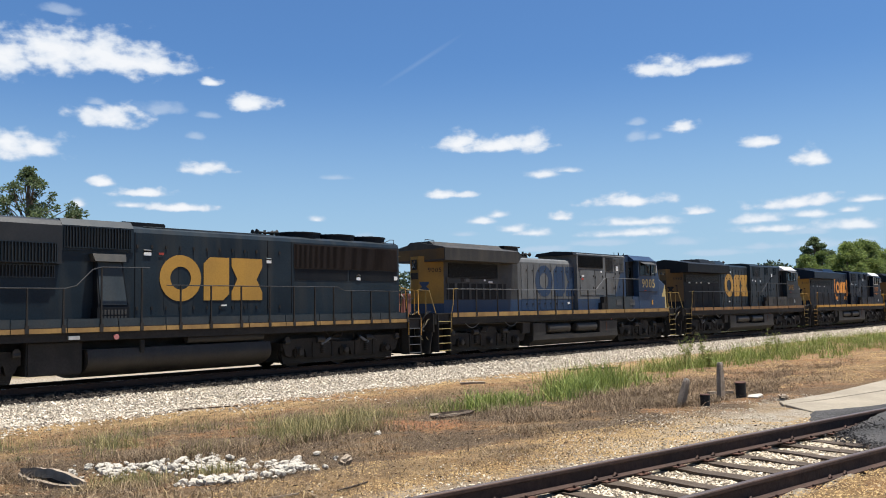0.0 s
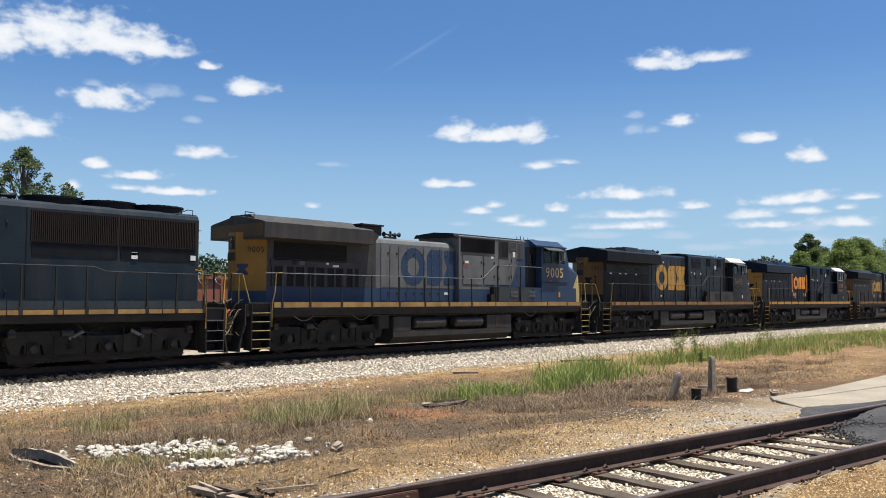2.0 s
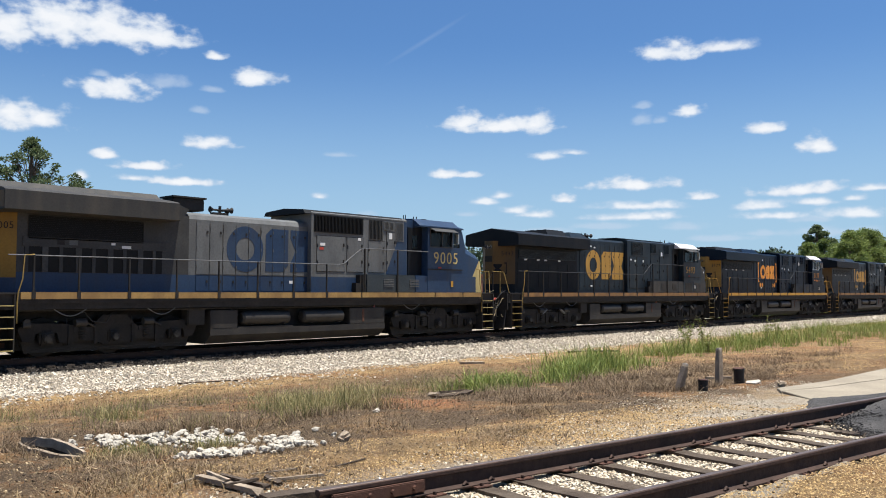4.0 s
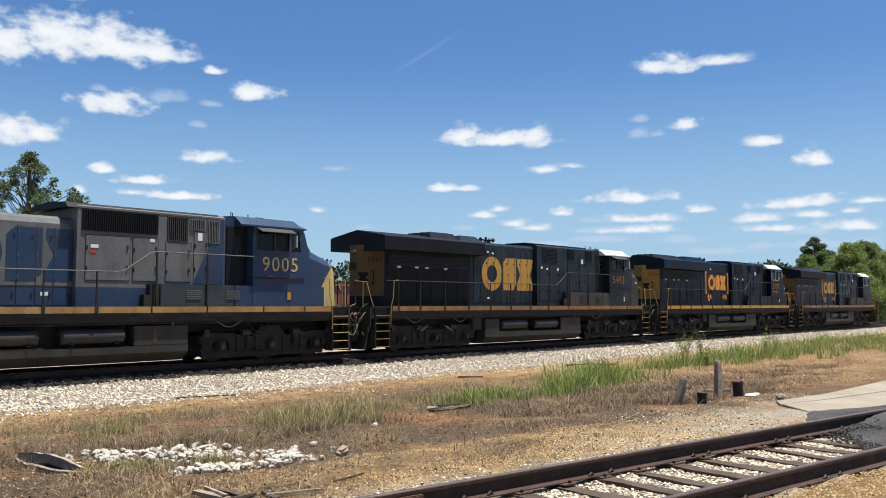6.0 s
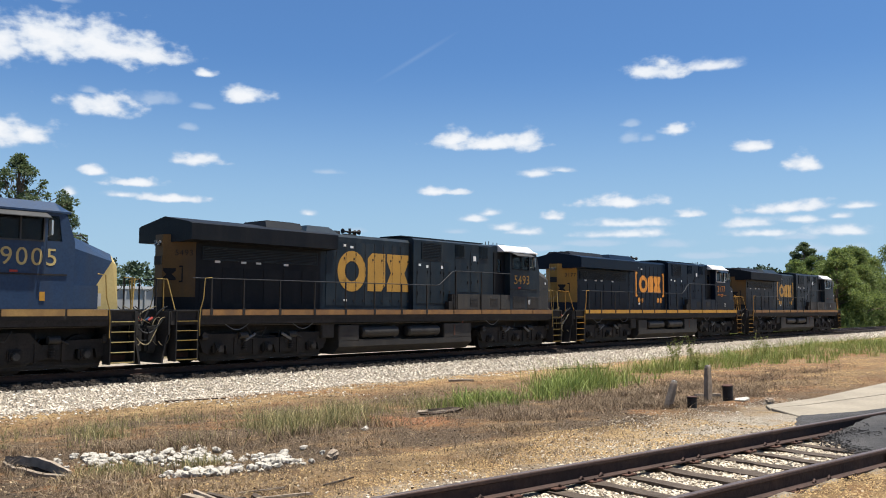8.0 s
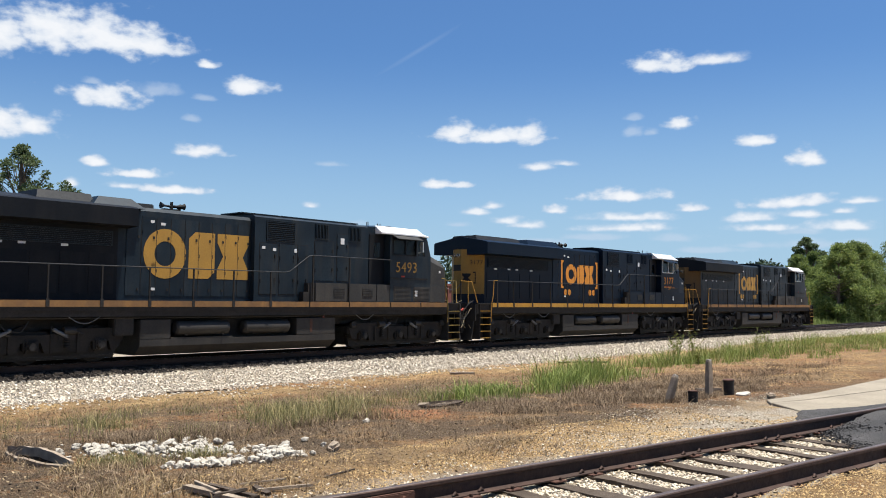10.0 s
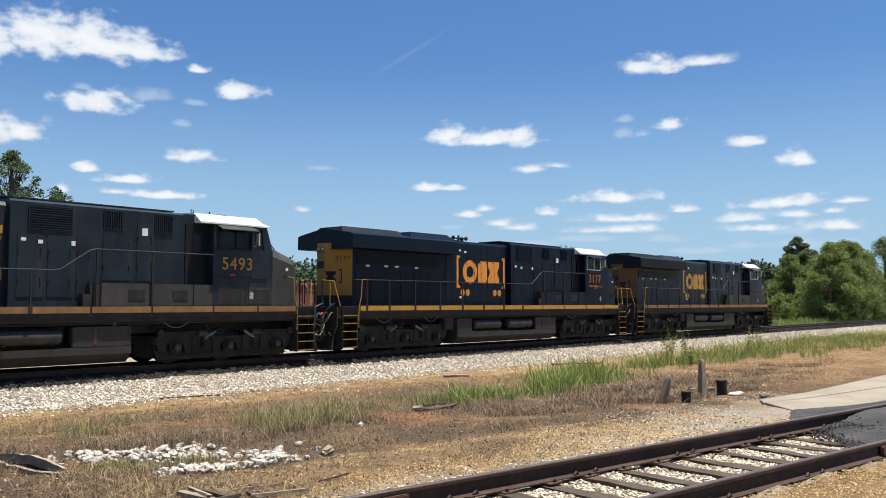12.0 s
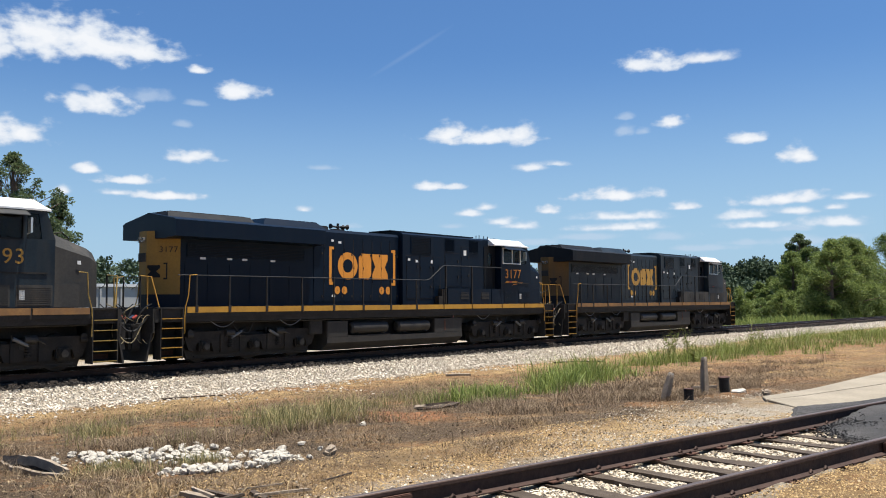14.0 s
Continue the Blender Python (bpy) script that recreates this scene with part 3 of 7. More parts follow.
def add_truck(loco, axles, style):
    """A three-axle truck: two cast side frames, journal boxes, springs and brake gear, and its wheelsets."""
    a, m, c = axles
    bm = bmesh.new()
    for s in (-1, 1):
        y0, y1 = sorted((s * 1.0, s * 1.16))
        if style == "arch":
            top = [(a - 0.75, 0.78), (a - 0.55, 0.93), (a + 0.45, 0.90), (m - 0.7, 0.78), (m - 0.35, 1.12), (m + 0.35, 1.12), (m + 0.7, 0.78), (c - 0.45, 0.90), (c + 0.55, 0.93), (c + 0.75, 0.78)]
            low = [(c + 0.62, 0.45), (c + 0.34, 0.40), (c + 0.28, 0.66), (c - 0.28, 0.66), (c - 0.36, 0.38), (m + 0.62, 0.42), (m + 0.3, 0.30), (m - 0.3, 0.30), (m - 0.62, 0.42), (a + 0.36, 0.38), (a + 0.28, 0.66), (a - 0.28, 0.66), (a - 0.34, 0.40), (a - 0.62, 0.45)]
        else:
            top = [(a - 0.7, 0.80), (a - 0.5, 0.98), (m - 0.9, 0.98), (m - 0.6, 0.82), (m + 0.6, 0.82), (m + 0.9, 0.98), (c + 0.5, 0.98), (c + 0.7, 0.80)]
            low = [(c + 0.55, 0.42), (c + 0.34, 0.36), (c + 0.26, 0.62), (c - 0.26, 0.62), (c - 0.34, 0.34), (m + 0.36, 0.34), (m + 0.26, 0.60), (m - 0.26, 0.60), (m - 0.36, 0.34), (a + 0.34, 0.34), (a + 0.26, 0.62), (a - 0.26, 0.62), (a - 0.34, 0.36), (a - 0.55, 0.42)]
        along_y(bm, top + low, y0, y1)
    box(bm, m - 0.5, m + 0.5, -1.0, 1.0, 0.55, 0.9)
    box(bm, a - 0.72, a - 0.6, -1.1, 1.1, 0.6, 0.85)
    box(bm, c + 0.6, c + 0.72, -1.1, 1.1, 0.6, 0.85)
    truck = part("truck_frame", bm, TRUCK, loco, "cast steel truck frame caked in brown grime")
    for s in (-1, 1):
        bm = along_y(bmesh.new(), [(a - 0.62, 0.52), (a - 0.5, 0.13), (c + 0.5, 0.13), (c + 0.62, 0.52)], *sorted((s * 0.87, s * 0.96)))
        part("brake_beam", bm, BLACK, truck, "grimy brake beam between the wheels")
    for x in axles:
        for s in (-1, 1):
            bm = box(bmesh.new(), x - 0.2, x + 0.2, *sorted((s * 1.02, s * 1.24)), 0.34, 0.7, 0.05)
            tube(bm, [(x, s * 1.2, WHEEL_R - 0.02), (x, s * 1.29, WHEEL_R - 0.02)], 0.13, 14)
            part("journal_box", bm, TRUCK, truck)
        bm = box(bmesh.new(), x - 0.42, x + 0.3, -0.62, 0.62, 0.16, 0.82, 0.06)
        part("traction_motor", bm, BLACK, truck)
        ob = new("wheelset", WHEELSET)
        ob.parent = loco
        WHEELSETS.append((ob, x))
    for s in (-1, 1):
        for x in axles:
            pipe_part("sand_pipe", [(x + 0.62, s * 0.98, 1.05), (x + 0.6, s * 1.0, 0.6), (x + 0.5, s * 0.9, 0.12)], 0.022, TANK, truck)
            bm = tube(bmesh.new(), [(x, s * 1.28, WHEEL_R - 0.02), (x, s * 1.315, WHEEL_R - 0.02)], 0.10, 14)
            for q in range(4):
                w = math.pi * (q + 0.5) / 2
                tube(bm, [(x + 0.07 * math.cos(w), s * 1.31, WHEEL_R - 0.02 + 0.07 * math.sin(w)), (x + 0.07 * math.cos(w), s * 1.33, WHEEL_R - 0.02 + 0.07 * math.sin(w))], 0.014, 6)
            part("bearing_cap", bm, TANK, truck, "dusty round bearing cap with bolts")
        for x in (0.5 * (a + m), 0.5 * (m + c)):
            bm = bmesh.new()
            for q in range(5):
                tube(bm, [(x, s * 1.2, 0.46 + 0.075 * q), (x, s * 1.2, 0.50 + 0.075 * q)], 0.085, 12)
            part("coil_spring", bm, TRUCK, truck)
            # black plate on the frame paints the shade of an opening
            cube_part("frame_pocket", (x - 0.22, x + 0.22, *sorted((s * 1.158, s * 1.172)), 0.66, 0.80), BLACK, truck, "black plate standing for a shaded opening in the cast frame")
        cube_part("brake_rod", (a - 0.4, c + 0.4, *sorted((s * 1.18, s * 1.21)), 0.20, 0.235), TRUCK, truck)
        pipe_part("brake_hose", [(m - 0.9, s * 1.22, 1.2), (m - 0.7, s * 1.26, 0.95), (m - 0.3, s * 1.26, 0.9), (m - 0.1, s * 1.22, 1.18)], 0.018, RUBBER, truck)
        for x in (a + 0.9, c - 0.9):
            bm = bmesh.new()
            tube(bm, [(x - 0.16, s * 1.2, 0.92), (x + 0.16, s * 1.2, 0.92)], 0.11, 12)
            tube(bm, [(x + 0.16, s * 1.2, 0.92), (x + 0.42, s * 1.2, 0.80)], 0.03, 6)
            part("brake_cylinder", bm, TANK, truck)
        for x in (a + 0.62, m - 0.55, m + 0.55, c - 0.62):
            bm = bmesh.new()
            box(bm, x - 0.05, x + 0.05, *sorted((s * 1.12, s * 1.2)), 0.32, 0.85, 0.01)
            part("brake_hanger", bm, TRUCK, truck)
        if style == "flat":
            for x, d in ((a + 1.15, 1), (c - 1.15, -1)):
                bm = tube(bmesh.new(), [(x - 0.2, s * 1.23, 0.86 - 0.1 * d), (x + 0.2, s * 1.23, 0.86 + 0.1 * d)], 0.05, 8)
                part("damper_link", bm, RAIL_PIPE, truck, "pale diagonal damper")
        for x in (a - 0.55, c + 0.55):
            bm = tube(bmesh.new(), [(x, s * 1.18, 0.95), (x, s * 1.26, 0.95)], 0.1, 12)
            tube(bm, [(x - 0.1, s * 1.22, 0.88), (x + 0.1, s * 1.22, 0.88)], 0.07, 10)
            part("damper", bm, TANK, truck, "pale dusty cylinder")
    return truck


def pipe_part(name, pts, r, mat, parent, label=""):
    return part(name, tube(bmesh.new(), pts, r, 8), mat, parent, label, True)


def stair(loco, x0, x1, side, mat, z_top=1.72, n=5):
    """A corner stair: side cheeks and open treads."""
    y0, y1 = sorted((side * 1.06, side * 1.48))
    bm = bmesh.new()
    box(bm, x0 - 0.03, x0, y0, y1, 0.2, z_top)
    box(bm, x1, x1 + 0.03, y0, y1, 0.2, z_top)
    box(bm, x0, x1, *sorted((side * 1.04, side * 1.07)), 0.2, z_top)
    st = part("stair", bm, BLACK, loco)
    cube_part("step_plate", (x0 + 0.06, x1 - 0.06, *sorted((side * 1.071, side * 1.085)), 0.3, 0.44), PLATE, st, "rusty red plate behind the lowest tread")
    for k in range(n):
        z = 0.26 + k * (z_top - 0.28) / n
        t = part("tread", box(bmesh.new(), x0, x1, y0, y1, z - 0.02, z), BLACK, st)
        bm = box(bmesh.new(), x0, x1, *sorted((side * 1.482, side * 1.495)), z - 0.018, z + 0.006)
        part("tread_edge", bm, mat, st, "yellow-painted tread edge")
    return st


def coupler(loco, x, d):
    bm = bmesh.new()
    box(bm, *sorted((x, x + d * 0.55)), -0.12, 0.12, 0.74, 1.0, 0.02)
    box(bm, *sorted((x + d * 0.45, x + d * 0.74)), -0.2, 0.16, 0.70, 1.02, 0.05)
    part("coupler", bm, TRUCK, loco, "rusty dark knuckle coupler")
    bm = bmesh.new()
    box(bm, *sorted((x, x + d * 0.06)), -1.4, 1.4, 1.0, 1.7)
    along_y(bm, [(x, 1.0), (x + d * 0.06, 1.0), (x + d * 0.22, 0.16), (x + d * 0.16, 0.16)], -1.3, 1.3)
    box(bm, *sorted((x - d * 0.75, x - d * 0.02)), -1.0, 1.0, 0.34, 1.3)
    part("pilot_plate", bm, BLACK, loco)
    pts = [(x + d * 0.1, -0.35, 1.75)]
    for i in range(1, 9):
        u = i / 8
        pts.append((x + d * (0.1 + 0.6 * u), -0.35 + 0.1 * u, 1.75 - 0.75 * math.sin(math.pi * u * 0.6)))
    pipe_part("jumper_cable", pts, 0.04, RUBBER, loco)
    for k, y in enumerate((-1.25, -1.1, -0.6, -0.2)):
        pts = []
        for i in range(11):
            u = i / 10
            pts.append((x + d * (0.02 + 0.5 * math.sin(math.pi * u) * (0.6 + 0.15 * k)), y + 0.25 * u, 1.85 - 0.55 * u - 0.25 * math.sin(math.pi * u) * (k % 2)))
        pipe_part("cable", pts, 0.016, PALE_CABLE if k == 2 else RUBBER, loco)
    for k in range(7):
        y, drop, high = -1.12 + 0.17 * k, 0.45 + 0.09 * (k * 3 % 5), 1.5 - 0.07 * (k % 3)
        pts = [(x + d * (0.03 + 0.5 * u), y + 0.06 * math.sin(3 * u + k), high - drop * math.sin(math.pi * u / 2)) for u in (i / 10 for i in range(11))]
        pipe_part("air_hose" if k % 3 else "jumper_cable", pts, (0.026, 0.018, 0.022)[k % 3], PALE_CABLE if k == 1 else RUBBER, loco)
    for k in range(2):
        pts = [(x + d * (0.1 + 0.22 * math.cos(a)), -1.2 + 0.3 * k, 1.1 + 0.42 * math.sin(a)) for a in (0.5 + 5.0 * i / 14 for i in range(15))]
        pipe_part("cable", pts, 0.012, PALE_CABLE, loco, "pale loop of cable")
    for y, mat in ((-0.62, RED), (-0.45, BLUE)):
        part("gladhand", tube(bmesh.new(), [(x + d * 0.3, y - 0.3, 1.5), (x + d * 0.42, y - 0.28, 1.42)], 0.045, 8), mat, loco, "painted hose coupling head")
    bm = box(bmesh.new(), *sorted((x + d * 0.1, x + d * 0.5)), -0.9, -0.35, 0.45, 1.25, 0.08)
    part("draft_gear", bm, BLACK, loco)


def handrail(loco, line, posts, mat, post_mat, foot=1.6):
    for s in (-1, 1):
        pipe_part("handrail", [(x, s * 1.47, z) for x, z in line], 0.016, mat, loco)
        for x in posts:
            z = np.interp(x, [q[0] for q in line], [q[1] for q in line])
            bm = box(bmesh.new(), x - 0.02, x + 0.02, *sorted((s * 1.455, s * 1.5)), foot, float(z))
            box(bm, x - 0.05, x + 0.05, *sorted((s * 1.503, s * 1.515)), foot - 0.02, foot + 0.2)
            part("stanchion", bm, post_mat, loco)


def end_rails(loco, x, d, mat):
    """Bent grab rails beside a corner stair; d is the way the end faces."""
    for s in (-1, 1):
        pipe_part("grab_rail", [(x, s * 1.48, 0.95), (x, s * 1.48, 1.5), (x - d * 0.02, s * 1.48, 1.75), (x - d * 0.12, s * 1.48, 2.1), (x - d * 0.16, s * 1.48, 2.72), (x - d * 0.4, s * 1.48, 2.74)], 0.017, mat, loco, "yellow-painted bent grab rail")
        xa = x + d * 0.78
        pipe_part("grab_rail", [(xa, s * 1.4, 0.9), (xa, s * 1.4, 1.55), (xa - d * 0.03, s * 1.3, 1.75), (xa + d * 0.14, s * 1.12, 2.66), (xa + d * 0.14, s * 0.5, 2.7)], 0.017, mat, loco, "yellow-painted bent grab rail")
        pipe_part("grab_rail", [(xa + d * 0.14, s * 0.92, 1.7), (xa + d * 0.14, s * 0.92, 2.68)], 0.017, mat, loco, "yellow-painted post")
        pipe_part("end_post", [(xa + d * 0.14, s * 0.5, 1.7), (xa + d * 0.14, s * 0.5, 2.7)], 0.028, BLACK, loco, "black end post")
        pipe_part("safety_chain", [(xa + d * 0.14, s * 0.5, 2.6), (xa + d * 0.15, s * 0.3, 2.38), (xa + d * 0.15, 0, 2.3)], 0.012, RAIL_PIPE, loco)


def ring(bm, x, z, rx, rz, inner, y, depth=0.006, n=32):
    """A flat ring on a side wall."""
    loops = []
    for yy, k in ((y, 1.0), (y, inner), (y - depth, inner), (y - depth, 1.0)):
        loops.append([bm.verts.new((x + rx * k * math.cos(2 * math.pi * i / n), yy, z + rz * k * math.sin(2 * math.pi * i / n))) for i in range(n)])
    for j in range(4):
        a, b = loops[j], loops[(j + 1) % 4]
        for i in range(n):
            bm.faces.new((a[i], a[(i + 1) % n], b[(i + 1) % n], b[i]))


def plate_shape(bm, pts, y, depth=0.006):
    loft(bm, [(x, y, z) for x, z in pts], [(x, y - depth, z) for x, z in pts])


def emblem(loco, x0, x1, z0, z1, y, mat, brackets=False, mirror=True):
    """The company's mark as three plain shapes: a ring, a block and an hourglass."""
    for side in (-1, 1):
        bm = bmesh.new()
        h, cz, w = z1 - z0, (z0 + z1) / 2, x1 - x0
        yy = y if side < 0 else -y + 0.006
        ring(bm, x0 + w * 0.19, cz, w * 0.19, h * 0.52, 0.50, yy)
        a, b = x0 + w * 0.405, x0 + w * 0.655
        plate_shape(bm, [(a + 0.06 * w, z1), (b, z1), (b, z0 + 0.15 * h), (b - 0.06 * w, z0), (a, z0), (a, z1 - 0.15 * h)], yy)
        a, b = x0 + w * 0.68, x1
        c = (a + b) / 2
        plate_shape(bm, [(a, z1), (b, z1), (b, z1 - 0.2 * h), (c + 0.10 * w, cz), (b, z0 + 0.2 * h), (b, z0), (a, z0), (a, z0 + 0.2 * h), (c - 0.10 * w, cz), (a, z1 - 0.2 * h)], yy)
        if brackets:
            for sx, xx in ((1, x0 - 0.42), (-1, x1 + 0.42)):
                q = lambda u: xx + sx * u
                plate_shape(bm, [(q(0), z0 - 0.22), (q(0.22), z0 - 0.22), (q(0.22), z0 - 0.12), (q(0.12), z0 - 0.12), (q(0.12), z1 + 0.1), (q(0.22), z1 + 0.1), (q(0.22), z1 + 0.2), (q(0), z1 + 0.2)], yy)
            for xx in (x0 - 0.02, x0 + 0.33, x1 - 0.33, x1 + 0.02):
                ring(bm, xx, z0 - 0.42, 0.13, 0.15, 0.12, yy, 0.006, 20)
        part("emblem", bm, mat, loco, "painted emblem of plain blocky shapes")


def slat_grille(loco, x0, x1, y, z0, z1, upright=True, n=20, frame_mat=None, label="black slatted intake grille"):
    s = -1 if y < 0 else 1
    bm = box(bmesh.new(), x0, x1, *sorted((y, y + s * 0.012)), z0, z1)
    g = part("intake_grille", bm, GRILLE, loco, label)
    bm = bmesh.new()
    t = 0.03
    for q in ((x0 - t, x1 + t, z1, z1 + t), (x0 - t, x1 + t, z0 - t, z0), (x0 - t, x0, z0, z1), (x1, x1 + t, z0, z1)):
        box(bm, q[0], q[1], *sorted((y, y + s * 0.03)), q[2], q[3])
    part("grille_frame", bm, frame_mat or BLACKISH, g)
    for k in range(n):
        bm = bmesh.new()
        if upright:
            x = x0 + (k + 0.5) * (x1 - x0) / n
            box(bm, x - 0.012, x + 0.012, *sorted((y + s * 0.012, y + s * 0.045)), z0, z1)
        else:
            z = z0 + (k + 0.5) * (z1 - z0) / n
            box(bm, x0, x1, *sorted((y + s * 0.012, y + s * 0.04)), z - 0.01, z + 0.012)
        part("slat", bm, frame_mat or BLACKISH, g)
    return g


def door_gap(loco, x0, x1, y, z0, z1):
    """The dark gap round a flush door, with two latches and hinges."""
    bm = bmesh.new()
    g = 0.016
    for q in ((x0 - g, x1 + g, z1, z1 + g), (x0 - g, x1 + g, z0 - g, z0), (x0 - g, x0, z0, z1), (x1, x1 + g, z0, z1)):
        box(bm, q[0], q[1], y - 0.004, y - 0.001, q[2], q[3])
    part("door_gap", bm, BLACK, loco)
    for z in (z0 + 0.25 * (z1 - z0), z0 + 0.72 * (z1 - z0)):
        cube_part("door_latch", (x1 - 0.1, x1 - 0.05, y - 0.045, y - 0.015, z, z + 0.11), BLACK, loco)
        cube_part("hinge", (x0 + 0.01, x0 + 0.05, y - 0.03, y - 0.015, z - 0.06, z + 0.06), BLACKISH, loco)


def small_labels(loco, spots, y):
    for x, z, w, h, mat in spots:
        cube_part("notice_plate", (x - w / 2, x + w / 2, y - 0.006, y, z - h / 2, z + h / 2), mat, loco, "small printed notice plate")


def ge_locomotive(name, x_place, look_of):
    """A six-axle wide-cab diesel: rear radiator wings, long hood, cab and low nose. x runs to the cab end, 0 at the rear end of the sill."""
    c = look_of
    loco = new(name)
    loco.matrix_basis = pose(x_place, TRACK_Y, 0)
    LOCOMOTIVES.append((loco, x_place))
    tagged(loco, c["label"], "locomotive", "locomotives of the train")
    old = c["old"]
    o = -0.40 if old else 0.0
    # frame, walkway and sill
    cube_part("underframe", (-1.0, 20.1 + o, -1.42, 1.42, 1.30, 1.70), BLACK, loco, "black steel underframe")
    cube_part("walkway", (-0.95, 20.05 + o, -1.47, 1.47, 1.70, 1.745), BLACK, loco)
    cube_part("centre_sill", (0.0, 19.2 + o, -0.7, 0.7, 0.95, 1.30), BLACK, loco)
    for s in (-1, 1):
        cuts = [0.0, 1.55, 3.0, 4.5, 5.95, 7.4, 8.85, 10.3, 11.95, 13.8, 15.9, 17.6, 19.2 + o]
        for k in range(12):
            mat = c["sill"] if not (c["sill_rust"] and k >= 8) else SILL_RUST
            cube_part("sill_panel", (cuts[k] + 0.03, cuts[k + 1] - 0.03, *sorted((s * 1.47, s * 1.497)), 1.575, 1.755), mat, loco, c["sill_label"])
        cube_part("sill_channel", (-0.05, 19.25 + o, *sorted((s * 1.425, s * 1.468)), 1.46, 1.70), BLACK, loco)
    # rear end of the hood with its bevelled corners
    plan = lambda a, z: [(a, -0.95, z), (a, 0.95, z), (-0.62 + (a - 0.1), 0.22, z), (-0.62 + (a - 0.1), -0.22, z)]
    part("hood_end_base", loft(bmesh.new(), plan(0.1, 1.745), plan(0.1, 2.14)), c["base"], loco)
    part("hood_end", loft(bmesh.new(), plan(0.1, 2.14), plan(0.1, 4.1)), c["end"], loco, c["end_label"])
    for z in (3.83, 3.66):
        bm = bmesh.new()
        for y in ((-0.1, 0.1) if not old else (0.0,)):
            tube(bm, [(-0.6, y, z), (-0.7, y, z)], 0.085, 16)
        if old or z > 3.7:
            part("headlight", bm, LENS, loco, "round sealed-beam headlight")
        else:
            bm.free()
    if old:
        cube_part("lamp_housing", (-0.67, -0.6, -0.13, 0.13, 3.54, 3.96), BLACK, loco)
    bm = bmesh.new()
    q = lambda u, z: (-0.62 + 0.7 * u - 0.004, -0.22 - 0.71 * u - 0.004, z)
    pts = [(0.03, 2.66), (0.42, 2.66), (0.42, 2.74), (0.30, 2.85), (0.42, 2.96), (0.42, 3.04), (0.03, 3.04), (0.03, 2.96), (0.13, 2.85), (0.03, 2.74)]
    loft(bm, [q(u, z) for u, z in pts], [(q(u, z)[0] - 0.004, q(u, z)[1] - 0.004, z) for u, z in pts])
    part("emblem", bm, BLUE if old else BLACKISH, loco, "dark hourglass-shaped mark")
    if not old:
        pts = [(0.52, 2.6), (0.64, 2.6), (0.64, 3.12), (0.52, 3.12), (0.52, 3.07), (0.6, 3.07), (0.6, 2.65), (0.52, 2.65)]
        bm = loft(bmesh.new(), [q(u, z) for u, z in pts], [(q(u, z)[0] - 0.004, q(u, z)[1] - 0.004, z) for u, z in pts])
        part("emblem", bm, BLACKISH, loco, "dark bracket-shaped mark")
    cube_part("number_box", (-0.66, -0.61, -0.2, 0.2, 3.15, 3.42), BLACK, loco)
    # radiator section below the wings, its colour darkened for their shade and soot
    along = [(-0.95, 1.745), (0.95, 1.745), (0.95, 4.1), (-0.95, 4.1)]
    if old:
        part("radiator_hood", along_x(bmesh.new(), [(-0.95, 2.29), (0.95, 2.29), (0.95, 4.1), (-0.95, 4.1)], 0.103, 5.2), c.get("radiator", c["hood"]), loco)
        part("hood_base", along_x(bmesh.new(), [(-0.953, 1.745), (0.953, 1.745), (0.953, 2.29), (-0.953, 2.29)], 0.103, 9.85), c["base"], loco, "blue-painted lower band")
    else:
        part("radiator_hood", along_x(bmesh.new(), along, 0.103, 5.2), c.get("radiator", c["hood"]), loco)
    wing_end = 4.5 if old else 5.5
    prof = [(-1.0, 3.86), (-1.55, 3.90), (-1.55, 4.40), (-1.42, 4.45), (0, 4.69), (1.42, 4.45), (1.55, 4.40), (1.55, 3.90), (1.0, 3.86)]
    part("radiator_roof", along_x(bmesh.new(), prof, -0.45, wing_end), c["wing"], loco, c["wing_label"])
    if old:
        cube_part("wing_fascia", (-0.456, -0.45, -1.5, 1.5, 3.95, 4.38), END_YELLOW, loco, "sooty yellow end fascia")
        # flat black sheet paints the shaded depth of the open bay
        cube_part("radiator_bay", (0.3, 4.3, -0.962, -0.951, 2.3, 2.98), GRILLE, loco, "black sheet standing for the shaded radiator bay")
        for k in range(9):
            x = 0.3 + k * 0.46
            cube_part("bay_pillar", (x, x + (0.16 if k % 2 else 0.1), -0.985, -0.962, 2.3, 2.98), c.get("radiator", c["hood"]), loco)
        cube_part("bay_header", (0.25, 4.4, -0.985, -0.951, 2.98, 3.24), c.get("radiator", c["hood"]), loco)
        small_labels(loco, [(1.25, 3.12, 0.2, 0.14, BLACK), (1.6, 3.12, 0.24, 0.14, GREY), (2.75, 3.13, 0.12, 0.07, WHITE), (3.15, 3.05, 0.28, 0.08, WHITE)], -0.986)
        # slats blackened for the shade of the recess under the wing
        slat_grille(loco, 0.42, 3.65, -0.955, 3.22, 3.78, False, 11, GRILLE)
        bm = along_x(bmesh.new(), [(-0.8, 4.55), (0.8, 4.55), (0.55, 4.72), (-0.55, 4.72)], -0.3, 4.3)
        part("radiator_cap", bm, c["wing"], loco)
        bm = box(bmesh.new(), 5.0, 6.1, -0.35, 0.35, 4.35, 4.72, 0.02)
        box(bm, 4.95, 6.15, -0.42, 0.42, 4.72, 4.78, 0.01)
        part("exhaust_outlet", bm, BLACK, loco, "black rectangular exhaust outlet")
        bm = bmesh.new()
        along_y(bm, [(4.5, 3.93), (4.5, 4.4), (4.9, 4.25), (4.6, 3.9)], -1.45, 1.45)
        part("wing_end", bm, c["wing"], loco)
